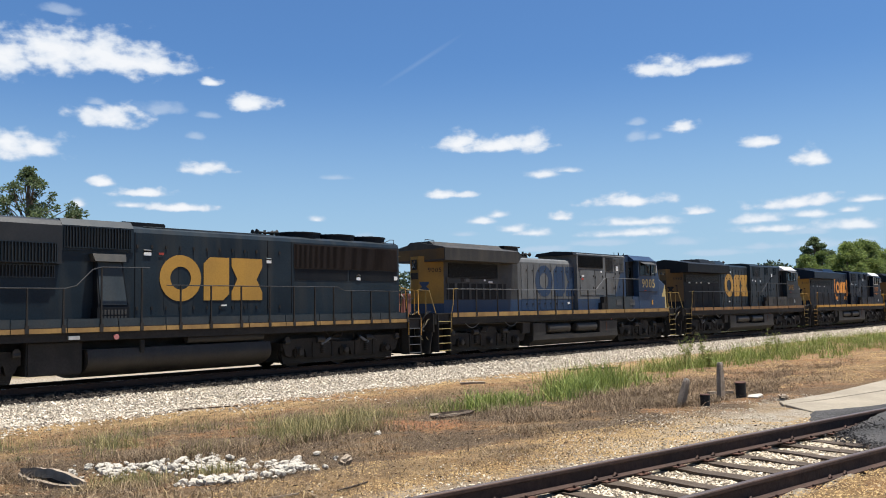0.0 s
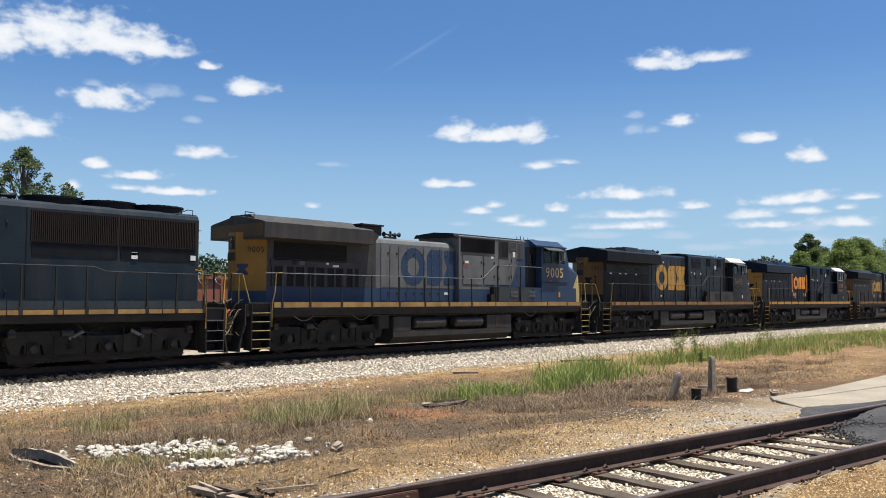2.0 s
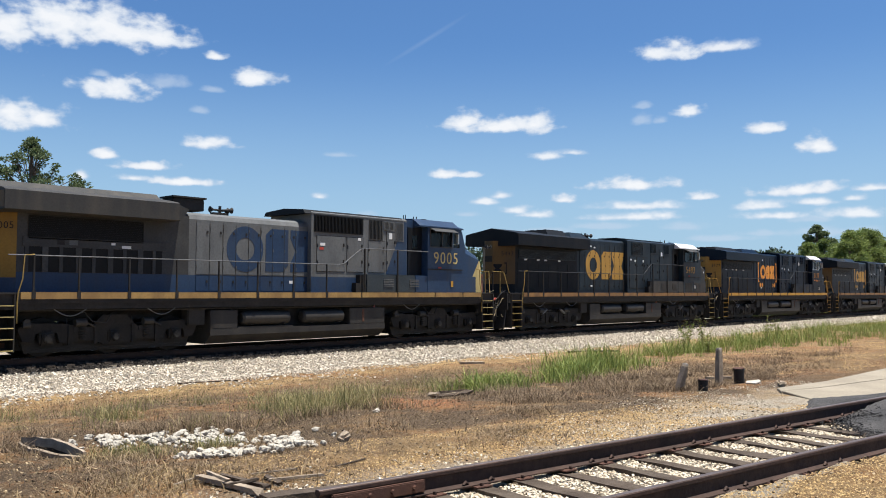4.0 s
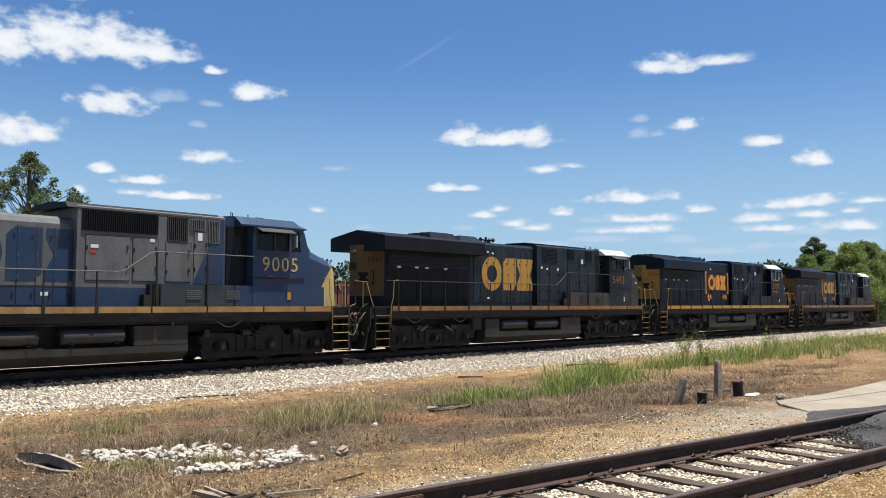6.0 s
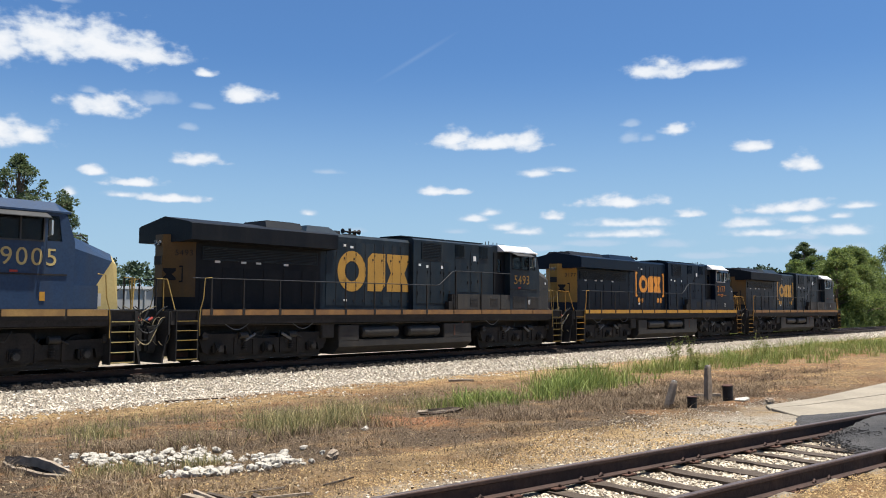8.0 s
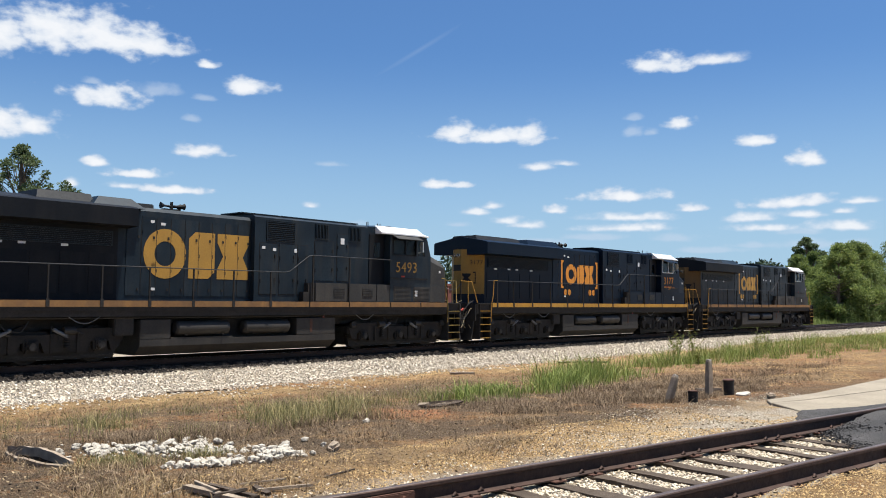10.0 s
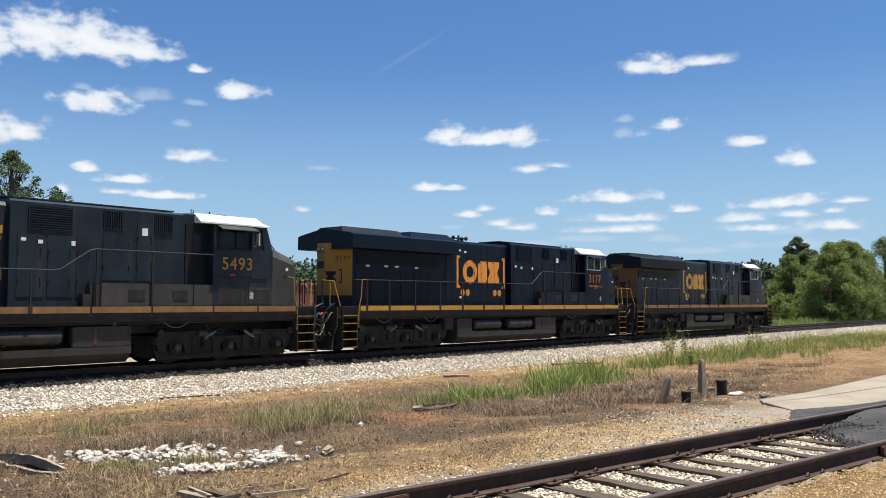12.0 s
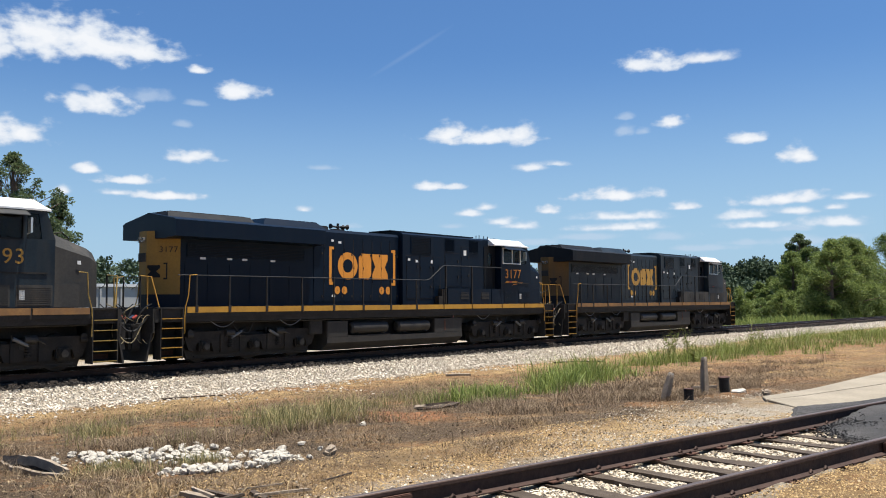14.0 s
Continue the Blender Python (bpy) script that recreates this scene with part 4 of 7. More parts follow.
        pipe_part("roof_grab", [(-0.4, -0.9, 4.55), (-0.4, -0.9, 4.72), (-0.4, -0.4, 4.8), (-0.4, -0.4, 4.66)], 0.015, BLACK, loco)
    else:
        # a raised cap over the fans, then a sloping one that meets the hood
        a, b, top, back = c.get("cap", (-0.25, 3.0, 4.74, 3.05))
        bm = loft(bmesh.new(), [(a, -0.8, 4.55), (a, 0.8, 4.55), (a + 0.1, 0.6, top), (a + 0.1, -0.6, top)], [(b, -0.8, 4.55), (b, 0.8, 4.55), (b - 0.05, 0.6, top), (b - 0.05, -0.6, top)])
        part("radiator_cap", bm, BLACKISH, loco)
        bm = bmesh.new()
        for k in range(3):
            box(bm, a + 0.25, b - 0.2, -0.5 + 0.4 * k, -0.36 + 0.4 * k, top - 0.01, top + 0.025)
        part("fan_screen", bm, BLACK, loco)
        bm = loft(bmesh.new(), [(back, -1.2, 4.45), (back, 1.2, 4.45), (back + 0.3, 0.9, 4.74), (back + 0.3, -0.9, 4.74)], [(5.9, -1.2, 4.45), (5.9, 1.2, 4.45), (5.6, 0.9, 4.74), (5.6, -0.9, 4.74)])
        part("radiator_cap", bm, c["hood"], loco)
        cube_part("exhaust_hatch", (5.7, 6.6, -0.45, 0.45, 4.5, 4.7), GREY_DARK, loco, "grey sheet-metal exhaust hatch", 0.03)
        for x, z in ((0.9, 3.28), (1.9, 3.29), (2.5, 3.29), (3.2, 3.55), (3.65, 3.28)):
            cube_part("notice_plate", (x - 0.1, x + 0.1, -0.957, -0.951, z - 0.035, z + 0.035), WHITE, loco, "small white notice plate")
        for k in range(6):
            cube_part("hood_door", (0.25 + k * 0.82, 1.0 + k * 0.82, -0.965, -0.951, 1.95, 3.1), c.get("radiator", c["hood"]), loco, bevel=0.005)
        slat_grille(loco, 0.35, 5.0, -0.955, 3.35, 3.72, False, 7, c["hood"])
    # engine hood
    if old:
        prof = [(-0.95, 2.29), (0.95, 2.29), (0.95, 4.02), (0.88, 4.16), (0.7, 4.24), (-0.7, 4.24), (-0.88, 4.16), (-0.95, 4.02)]
        part("engine_hood", along_x(bmesh.new(), prof, 5.2, 9.85), c["hood"], loco, c["hood_label"])
    else:
        prof = [(-0.95, 1.745), (0.95, 1.745), (0.95, 4.42), (0.85, 4.53), (0.0, 4.6), (-0.85, 4.53), (-0.95, 4.42)]
        part("engine_hood", along_x(bmesh.new(), prof, 5.2, 9.85), c["hood"], loco, c["hood_label"])
    zt = 3.95 if old else 4.25
    for s in (-1, 1):
        for k in range(9):
            x = 5.45 + k * 0.485
            if old:
                cube_part("hood_door", (x, x + 0.46, *sorted((s * 0.951, s * 0.966)), 2.32, zt), c["hood"], loco, bevel=0.005)
                cube_part("base_door", (x, x + 0.46, *sorted((s * 0.953, s * 0.966)), 1.80, 2.27), c["base"], loco, bevel=0.005)
            else:
                cube_part("hood_door", (x, x + 0.46, *sorted((s * 0.951, s * 0.966)), 1.9, zt), c["hood"], loco, bevel=0.005)
            for z in (2.05, 3.6):
                cube_part("door_latch", (x + 0.36, x + 0.42, *sorted((s * 0.966, s * 0.985)), z, z + 0.08), BLACK, loco)
    for k in range(9):
        x = 5.45 + k * 0.485
        for z in ((2.6, 3.1, 3.75) if not old else (2.5, 3.1, 3.7)):
            part("hinge", tube(bmesh.new(), [(x + 0.02, -0.972, z), (x + 0.02, -0.972, z + 0.1)], 0.012, 6), c["hood"], loco)
    e = c["emblem"]
    emblem(loco, e[0], e[1], e[2], e[3], -0.967, c["mark"], c["brackets"])
    for s in (-1, 1):
        for k in range(1, 9):
            x = 5.438 + k * 0.485
            cube_part("door_seam", (x - 0.007, x + 0.007, *sorted((s * 0.97, s * 0.9765)), 1.95, zt - 0.05), BLACK, loco)
    # horn
    hx = 6.9 if old else 7.45
    bm = bmesh.new()
    hz = 4.30 if old else 4.58
    box(bm, hx - 0.3, hx + 0.3, -0.08, 0.08, hz - 0.02, hz + 0.08)
    for k, (d, y) in enumerate(((1, -0.14), (-1, -0.02), (1, 0.1))):
        tube(bm, [(hx, y, hz + 0.16), (hx + d * 0.26, y, hz + 0.17)], 0.035, 10)
        tube(bm, [(hx + d * 0.26, y, hz + 0.17), (hx + d * 0.38, y, hz + 0.17)], 0.04, 12, 0.105)
    tube(bm, [(hx, -0.02, hz), (hx, -0.02, hz + 0.3)], 0.05, 8)
    part("air_horn", bm, BLACK, loco, "black cluster of air horns")
    # equipment hood behind the cab
    w = 1.16
    prof = [(-w, 1.745), (w, 1.745), (w, 4.55), (w - 0.12, 4.62), (0, 4.70), (-w + 0.12, 4.62), (-w, 4.55)]
    part("equipment_hood", along_x(bmesh.new(), prof, 9.85, 15.0 + o), c["mid"], loco, c["mid_label"])
    if old:
        slat_grille(loco, 10.0, 12.25, -w, 3.9, 4.45, True, 34, GRILLE)
        slat_grille(loco, 12.62, 13.25, -w, 3.75, 4.45, True, 9, GREY_DARK)
        slat_grille(loco, 13.38, 13.85, -w, 4.15, 4.42, True, 7, GREY)
        slat_grille(loco, 13.98, 14.38, -w, 3.75, 4.42, True, 7, GREY)
        for x0, x1, z0, z1 in ((10.1, 11.4, 2.5, 3.75), (11.5, 12.3, 2.5, 3.75), (12.55, 13.4, 2.5, 3.68), (13.5, 14.0, 2.5, 4.05)):
            cube_part("hood_door", (x0, x1, -w - 0.018, -w - 0.001, z0, z1), c["mid"], loco, bevel=0.006)
            door_gap(loco, x0, x1, -w, z0, z1)
        prof = [(-w - 0.012, 4.5), (w + 0.012, 4.5), (w - 0.1, 4.64), (0, 4.72), (-w + 0.1, 4.64)]
        part("hood_roof", along_x(bmesh.new(), prof, 9.55, 14.4), BLACKISH, loco, "soot-blackened roof sheet")
        cube_part("base_band", (9.86, 12.1, -w - 0.012, -w - 0.002, 1.75, 2.3), c["base"], loco, "blue-painted lower band")
        bm = bmesh.new()
        plate_shape(bm, [(13.45, 2.44), (14.57, 2.44), (14.57, 4.48), (14.42, 4.48), (14.0, 3.55)], -w - 0.019, 0.004)
        part("paint_sweep", bm, BLUE, loco, "slanting edge of the blue cab paint")
        small_labels(loco, [(10.35, 3.45, 0.22, 0.1, WHITE), (10.3, 3.3, 0.18, 0.1, RED), (13.7, 3.9, 0.16, 0.24, WHITE), (12.1, 3.7, 0.14, 0.1, WHITE), (9.0, 2.1, 0.2, 0.1, WHITE)], -w - 0.02)
    else:
        slat_grille(loco, 10.35, 11.5, -w, 3.82, 4.46, False, 10, c["mid"], "dark recessed intake screen")
        slat_grille(loco, 12.45, 13.0, -w, 4.0, 4.48, True, 8, c["mid"])
        slat_grille(loco, 14.05, 14.6, -w, 4.0, 4.48, True, 8, c["mid"])
        for x0, x1, z0, z1 in ((10.05, 10.75, 2.0, 3.7), (10.85, 11.55, 2.0, 3.7), (11.65, 12.1, 2.0, 3.7), (12.4, 13.3, 2.5, 3.9), (13.45, 14.0, 2.5, 4.2)):
            cube_part("hood_door", (x0, x1, -w - 0.016, -w - 0.001, z0, z1), c["mid"], loco, bevel=0.006)
            door_gap(loco, x0, x1, -w, z0, z1)
        small_labels(loco, [(10.2, 3.55, 0.13, 0.09, WHITE), (10.65, 3.5, 0.13, 0.1, WHITE), (11.55, 3.5, 0.11, 0.13, WHITE), (13.7, 3.95, 0.18, 0.22, WHITE), (6.5, 4.05, 0.15, 0.08, WHITE), (6.15, 4.1, 0.12, 0.08, WHITE), (6.2, 2.1, 0.16, 0.08, WHITE)], -w - 0.018)
        cube_part("roof_ledge", (9.7, 15.0, -0.6, 0.6, 4.69, 4.73), c["mid"], loco)
    # lockers beside the raised walkway
    for s in (-1, 1):
        cube_part("locker", (15.22 + o, 18.9 + o, *sorted((s * 1.15, s * 1.44)), 1.76, 2.42), c.get("low_front", c["low"]), loco, "", 0.015)
        lk = cube_part("locker", (12.25, 15.2 + o, *sorted((s * 1.15, s * 1.44)), 1.76, 2.42), c["low"], loco, c["low_label"], 0.015)
        for x in (13.35, 14.75):
            bm = bmesh.new()
            for k in range(5):
                z = 1.98 + k * 0.06
                along_y(bm, [(x - 0.26, z), (x + 0.26, z), (x + 0.26, z + 0.03), (x - 0.26, z + 0.03)], *sorted((s * 1.441, s * 1.46)))
            part("louvre", bm, GREY if old else DUSTY, lk, "row of ventilation louvres")
        if not old:
            for x in (16.1, 17.2):
                bm = box(bmesh.new(), x, x + 0.95, *sorted((s * 1.441, s * 1.455)), 1.8, 2.36)
                for k in range(10):
                    z = 1.84 + k * 0.05
                    box(bm, x + 0.04, x + 0.91, *sorted((s * 1.455, s * 1.468)), z, z + 0.025)
                part("louvre", bm, c.get("low_front", c["low"]), lk, "square louvred access panel")
    bm = box(bmesh.new(), 11.75, 12.24, -1.4, -1.1, 1.76, 2.1)
    box(bm, 11.95, 12.24, -1.4, -1.1, 2.1, 2.4)
    part("walkway_step", bm, BLACK, loco)
    # cab
    before = set(loco.children_recursive)
    cm = c["cab"]
    cab = new("cab")
    cab.parent = loco
    part("cab_rear_wall", box(bmesh.new(), 15.003, 15.9, -1.12, 1.12, 1.76, 4.6), cm, cab)
    # door coloured near-black for the shade of its recess
    cube_part("cab_door", (15.08, 15.86, -1.15, -1.12, 1.9, 4.3), BLACKISH, cab, "narrow cab door with a small window")
    cube_part("door_window", (15.32, 15.62, -1.158, -1.15, 3.45, 4.0), GLASS, cab)
    for s in (-1, 1):
        y0, y1 = sorted((s * 1.37, s * 1.45))
        cube_part("cab_side", (15.9, 18.2, y0, y1, 1.76, 3.58), cm, cab)
        cube_part("cab_pillar", (15.9, 16.05, y0, y1, 3.58, 4.26), cm, cab)
        cube_part("window_header", (15.9, 17.95, y0, y1, 4.26, 4.38), cm, cab)
        cube_part("cab_pillar", (17.35, 17.45, y0, y1, 3.58, 4.26), cm, cab)
        bm = loft(bmesh.new(), [(17.85, y0, 3.58), (18.2, y0, 3.58), (18.2, y1, 3.58), (17.85, y1, 3.58)], [(17.75, y0, 4.26), (17.98, y0, 4.26), (17.98, y1, 4.26), (17.75, y1, 4.26)])
        part("cab_pillar", bm, cm, cab)
        yy = s * 1.42
        for x0, x1 in ((16.05, 16.75), (16.75, 17.35), (17.45, 17.82)):
            p = cube_part("window_pane", (x0, x1, yy - 0.006, yy + 0.006, 3.58, 4.26), GLASS, cab, "dark cab window glass")
            p.visible_shadow = False
        for q in ((16.03, 17.37, 3.55, 3.59), (16.03, 17.37, 4.24, 4.28), (16.03, 16.07, 3.59, 4.24), (17.33, 17.37, 3.59, 4.24), (16.72, 16.76, 3.59, 4.24)):
            cube_part("window_frame", (q[0], q[1], *sorted((s * 1.452, s * 1.47)), q[2], q[3]), c["frame"], cab)
        bm = loft(bmesh.new(), [(16.0, s * 1.46, 4.30), (17.4, s * 1.46, 4.30), (17.4, s * 1.46, 4.33), (16.0, s * 1.46, 4.33)], [(16.0, s * 1.78, 4.16), (17.4, s * 1.78, 4.16), (17.4, s * 1.78, 4.18), (16.0, s * 1.78, 4.18)])
        part("sun_visor", bm, c["visor"], cab, "tilted sheet-metal sun visor")
        bm = tube(bmesh.new(), [(17.45, s * 1.46, 3.7), (17.5, s * 1.66, 3.75), (17.5, s * 1.66, 4.1)], 0.012, 6)
        box(bm, 17.42, 17.46, *sorted((s * 1.58, s * 1.74)), 3.72, 4.12)
        part("mirror", bm, SILVER, cab, "narrow rear-view mirror")
    bm = box(bmesh.new(), 15.9, 15.98, -1.37, 1.37, 1.76, 4.4)
    part("cab_bulkhead", bm, cm, cab)
    cube_part("cab_floor", (15.98, 18.15, -1.37, 1.37, 1.76, 2.5), BLACK, cab)
    for y in (-0.75, 0.6):
        bm = box(bmesh.new(), 16.3, 16.85, y - 0.25, y + 0.25, 2.9, 3.05, 0.04)
        box(bm, 16.25, 16.38, y - 0.25, y + 0.25, 3.05, 3.85, 0.04)
        box(bm, 16.5, 16.62, y - 0.06, y + 0.06, 2.5, 2.9)
        part("crew_seat", bm, BLACK, cab)
    bm = bmesh.new()
    for y0, y1 in ((-1.37, -1.2), (-0.12, 0.12), (1.2, 1.37)):
        loft(bm, [(18.12, y0, 3.7), (18.2, y0, 3.7), (18.2, y1, 3.7), (18.12, y1, 3.7)], [(17.9, y0, 4.4), (17.98, y0, 4.4), (17.98, y1, 4.4), (17.9, y1, 4.4)])
    box(bm, 18.1, 18.2, -1.37, 1.37, 1.76, 3.72)
    part("cab_front", bm, cm, cab)
    for y0, y1 in ((-1.2, -0.12), (0.12, 1.2)):
        bm = loft(bmesh.new(), [(18.155, y0, 3.7), (18.165, y0, 3.7), (18.165, y1, 3.7), (18.155, y1, 3.7)], [(17.935, y0, 4.4), (17.945, y0, 4.4), (17.945, y1, 4.4), (17.935, y1, 4.4)])
        part("windshield", bm, GLASS, cab).visible_shadow = False
    prof = [(-1.5, 4.34), (-1.5, 4.39), (-1.12, 4.66), (0, 4.72), (1.12, 4.66), (1.5, 4.39), (1.5, 4.34), (1.0, 4.36), (-1.0, 4.36)]
    bm = loft(bmesh.new(), [(15.4, y * 0.98, z) for y, z in prof], [(15.62, y, z) for y, z in prof], [(17.75, y, z) for y, z in prof], [(18.08, y * 0.96, min(z, 4.5)) for y, z in prof])
    part("cab_roof", bm, c["roof"], cab, c["roof_label"])
    bm = bmesh.new()
    for x, y, h in ((15.8, -0.3, 0.16), (16.2, 0.2, 0.2), (16.55, -0.2, 0.14), (16.9, 0.3, 0.2), (17.3, 0.0, 0.1)):
        tube(bm, [(x, y, 4.68), (x, y, 4.72 + h)], 0.018, 6)
    box(bm, 16.95, 17.25, -0.15, 0.15, 4.7, 4.8, 0.02)
    part("roof_antennas", bm, BLACK, cab)
    # nose
    a = [(18.2, -1.28, 1.76), (18.2, 1.28, 1.76), (18.2, 1.28, 3.45), (18.2, 1.0, 3.82), (18.2, -1.0, 3.82), (18.2, -1.28, 3.45)]
    b = [(19.3, -1.2, 1.76), (19.3, 1.2, 1.76), (19.3, 1.2, 3.15), (19.3, 0.95, 3.42), (19.3, -0.95, 3.42), (19.3, -1.2, 3.15)]
    d = [(19.62, -0.98, 1.76), (19.62, 0.98, 1.76), (19.6, 0.98, 3.0), (19.55, 0.8, 3.3), (19.55, -0.8, 3.3), (19.6, -0.98, 3.0)]
    if old:
        b2 = [(18.5, -1.26, 1.76), (18.5, 1.26, 1.76), (19.42, 1.17, 3.12), (19.5, 0.9, 3.34), (19.5, -0.9, 3.34), (19.42, -1.17, 3.12)]
        d = [(19.64, -1.15, 1.76), (19.64, 1.15, 1.76), (19.6, 1.1, 3.0), (19.56, 0.8, 3.28), (19.56, -0.8, 3.28), (19.6, -1.1, 3.0)]
        part("nose", loft(bmesh.new(), a, b2), c["nose"], loco, "blue short nose")
        part("nose_front", loft(bmesh.new(), b2, d), c["nose_front"], loco, "bright yellow nose front")
    else:
        part("nose", loft(bmesh.new(), a, b, d), c["nose"], loco)
    bm = box(bmesh.new(), 18.75, 19.15, -0.25, 0.25, 3.55, 3.72, 0.02)
    tube(bm, [(18.5, -0.7, 3.82), (18.7, -0.7, 3.86), (19.0, -0.5, 3.72)], 0.02, 6)
    part("nose_lamp_box", bm, BLACK, loco)
    cube_part("grab_plate", (15.9, 18.0, -1.475, -1.452, 2.66, 2.7), BLACK, loco)
    # number, notices
    words(c["number"], 0.66 if old else 0.565, c["number_mat"], loco, 15.84 if old else 16.2, -1.455, 2.92, 0, "road_number", 1.18 if old else 1.1)
    if c.get("flash"):
        bm = bmesh.new()
        plate_shape(bm, [(16.15, 2.68), (16.3, 2.78), (17.15, 2.78), (17.05, 2.72), (17.6, 2.72), (16.75, 2.60), (16.85, 2.67)], -1.452)
        part("painted_flash", bm, ORANGE, loco, "orange lightning-shaped flash")
    words(c["number"], 0.26, BLACK, loco, -0.362, -0.497, 3.44, -45.4, "road_number")
    small_labels(loco, [(17.35, 2.1, 0.14, 0.24, WHITE if not old else YELLOW), (16.6, 2.75, 0.2, 0.06, RED)], -1.462)
    small_labels(loco, [(18.9, 2.02, 0.34, 0.36, PALE_CAR)] if old else [(18.75, 2.32, 0.15, 0.2, PALE_CAR), (18.8, 2.02, 0.26, 0.24, PALE_GOLD), (18.95, 3.0, 0.1, 0.1, WHITE)], -1.268)
    for ob in set(loco.children_recursive) - before:
        if ob.type == "MESH":
            ob.data.transform(Matrix.Translation((o, 0, 0)))
    # tank and air reservoirs
    bm = bmesh.new()
    low = [(-1.36, 0.62), (-1.36, 0.42), (-1.05, 0.15), (1.05, 0.15), (1.36, 0.42), (1.36, 0.62)]
    along_x(bm, low, 5.75, 13.25)
    tank = part("fuel_tank", bm, TANK, loco, "dusty brown-grey fuel tank")
    for x0, x1 in ((5.75, 6.75), (11.5, 13.25)):
        cube_part("end_compartment", (x0, x1, -1.36, 1.36, 0.62, 1.2), TANK, tank, "", 0.02)
    cube_part("inner_compartment", (6.75, 11.5, -0.9, 0.9, 0.62, 1.25), BLACK, tank)
    cube_part("reservoir_shelf", (6.75, 8.95, -1.36, -0.9, 0.62, 0.66), TANK, tank)
    cube_part("fuel_gauge", (12.1, 12.2, -1.372, -1.361, 0.7, 1.15), PLATE, tank)
    bm = tube(bmesh.new(), [(12.75, -1.3, 1.2), (12.75, -1.3, 1.3)], 0.03, 8)
    tube(bm, [(12.75, -1.3, 1.3), (12.75, -1.3, 1.4)], 0.07, 12, 0.05)
    part("filler_cap", bm, PINK, tank, "faded red filler cap")
    for s in (-1, 1):
        for x0, x1 in ((6.95, 8.85), (9.4, 11.25)):
            bm = bmesh.new()
            tube(bm, [(x0, s * 1.2, 0.93), (x0 + 0.06, s * 1.2, 0.93)], 0.15, 16, 0.215)
            tube(bm, [(x0 + 0.06, s * 1.2, 0.93), (x1 - 0.06, s * 1.2, 0.93)], 0.215, 16)
            tube(bm, [(x1 - 0.06, s * 1.2, 0.93), (x1, s * 1.2, 0.93)], 0.215, 16, 0.15)
            r = part("air_reservoir", bm, TANK, loco, "horizontal cylindrical air reservoir", True)
            for x in (x0 + 0.3, x1 - 0.3):
                cube_part("strap", (x - 0.03, x + 0.03, *sorted((s * 0.98, s * 1.42)), 0.71, 0.74), BLACK, r)
    bm = box(bmesh.new(), 5.0, 5.6, -1.3, -0.9, 0.75, 1.3, 0.03)
    part("equipment_box", bm, BLACK, loco)
    pipe_part("brake_pipe", [(0.0, -1.3, 1.28), (5.0, -1.3, 1.26), (13.5, -1.3, 1.27), (19.2, -1.3, 1.28)], 0.03, BLACK, loco)
    for x in (0.9, 3.6, 14.2):
        pts = [(x + 0.12 * k, -1.38, 1.33 - 0.22 * math.sin(math.pi * k / 8)) for k in range(9)]
        pipe_part("cable", pts, 0.014, RAIL_PIPE, loco, "sagging pale cable")
    add_truck(loco, (0.85, 2.75, 4.65), "arch" if c["arch"] else "flat")
    add_truck(loco, (14.8 + o * 0.7, 16.7 + o * 0.7, 18.6 + o * 0.7), "arch" if c["arch"] else "flat")
    # ends
    for s in (-1, 1):
        stair(loco, -0.82, -0.12, s, c["tread"])
        stair(loco, 19.3 + o, 20.0 + o, s, c["tread"])
    end_rails(loco, -0.05, -1, c["rail"])
    end_rails(loco, 19.25 + o, 1, c["rail"])
    coupler(loco, -1.0, -1)
    coupler(loco, 20.1 + o, 1)
    handrail(loco, [(-0.3, 2.72), (10.9, 2.74), (11.1, 2.78), (11.9, 3.32), (12.1, 3.36), (15.95 + o, 3.36)], [0.35, 1.55, 3.0, 4.5, 5.95, 7.4, 8.85, 10.3], RAIL_PIPE if old else RAIL_DARK, BLACK)
    for s in (-1,):
        for x in (12.1, 13.8):
            cube_part("stanchion", (x - 0.025, x + 0.025, s * 1.5, s * 1.455, 1.76, 3.36), BLACK, loco)
    return loco
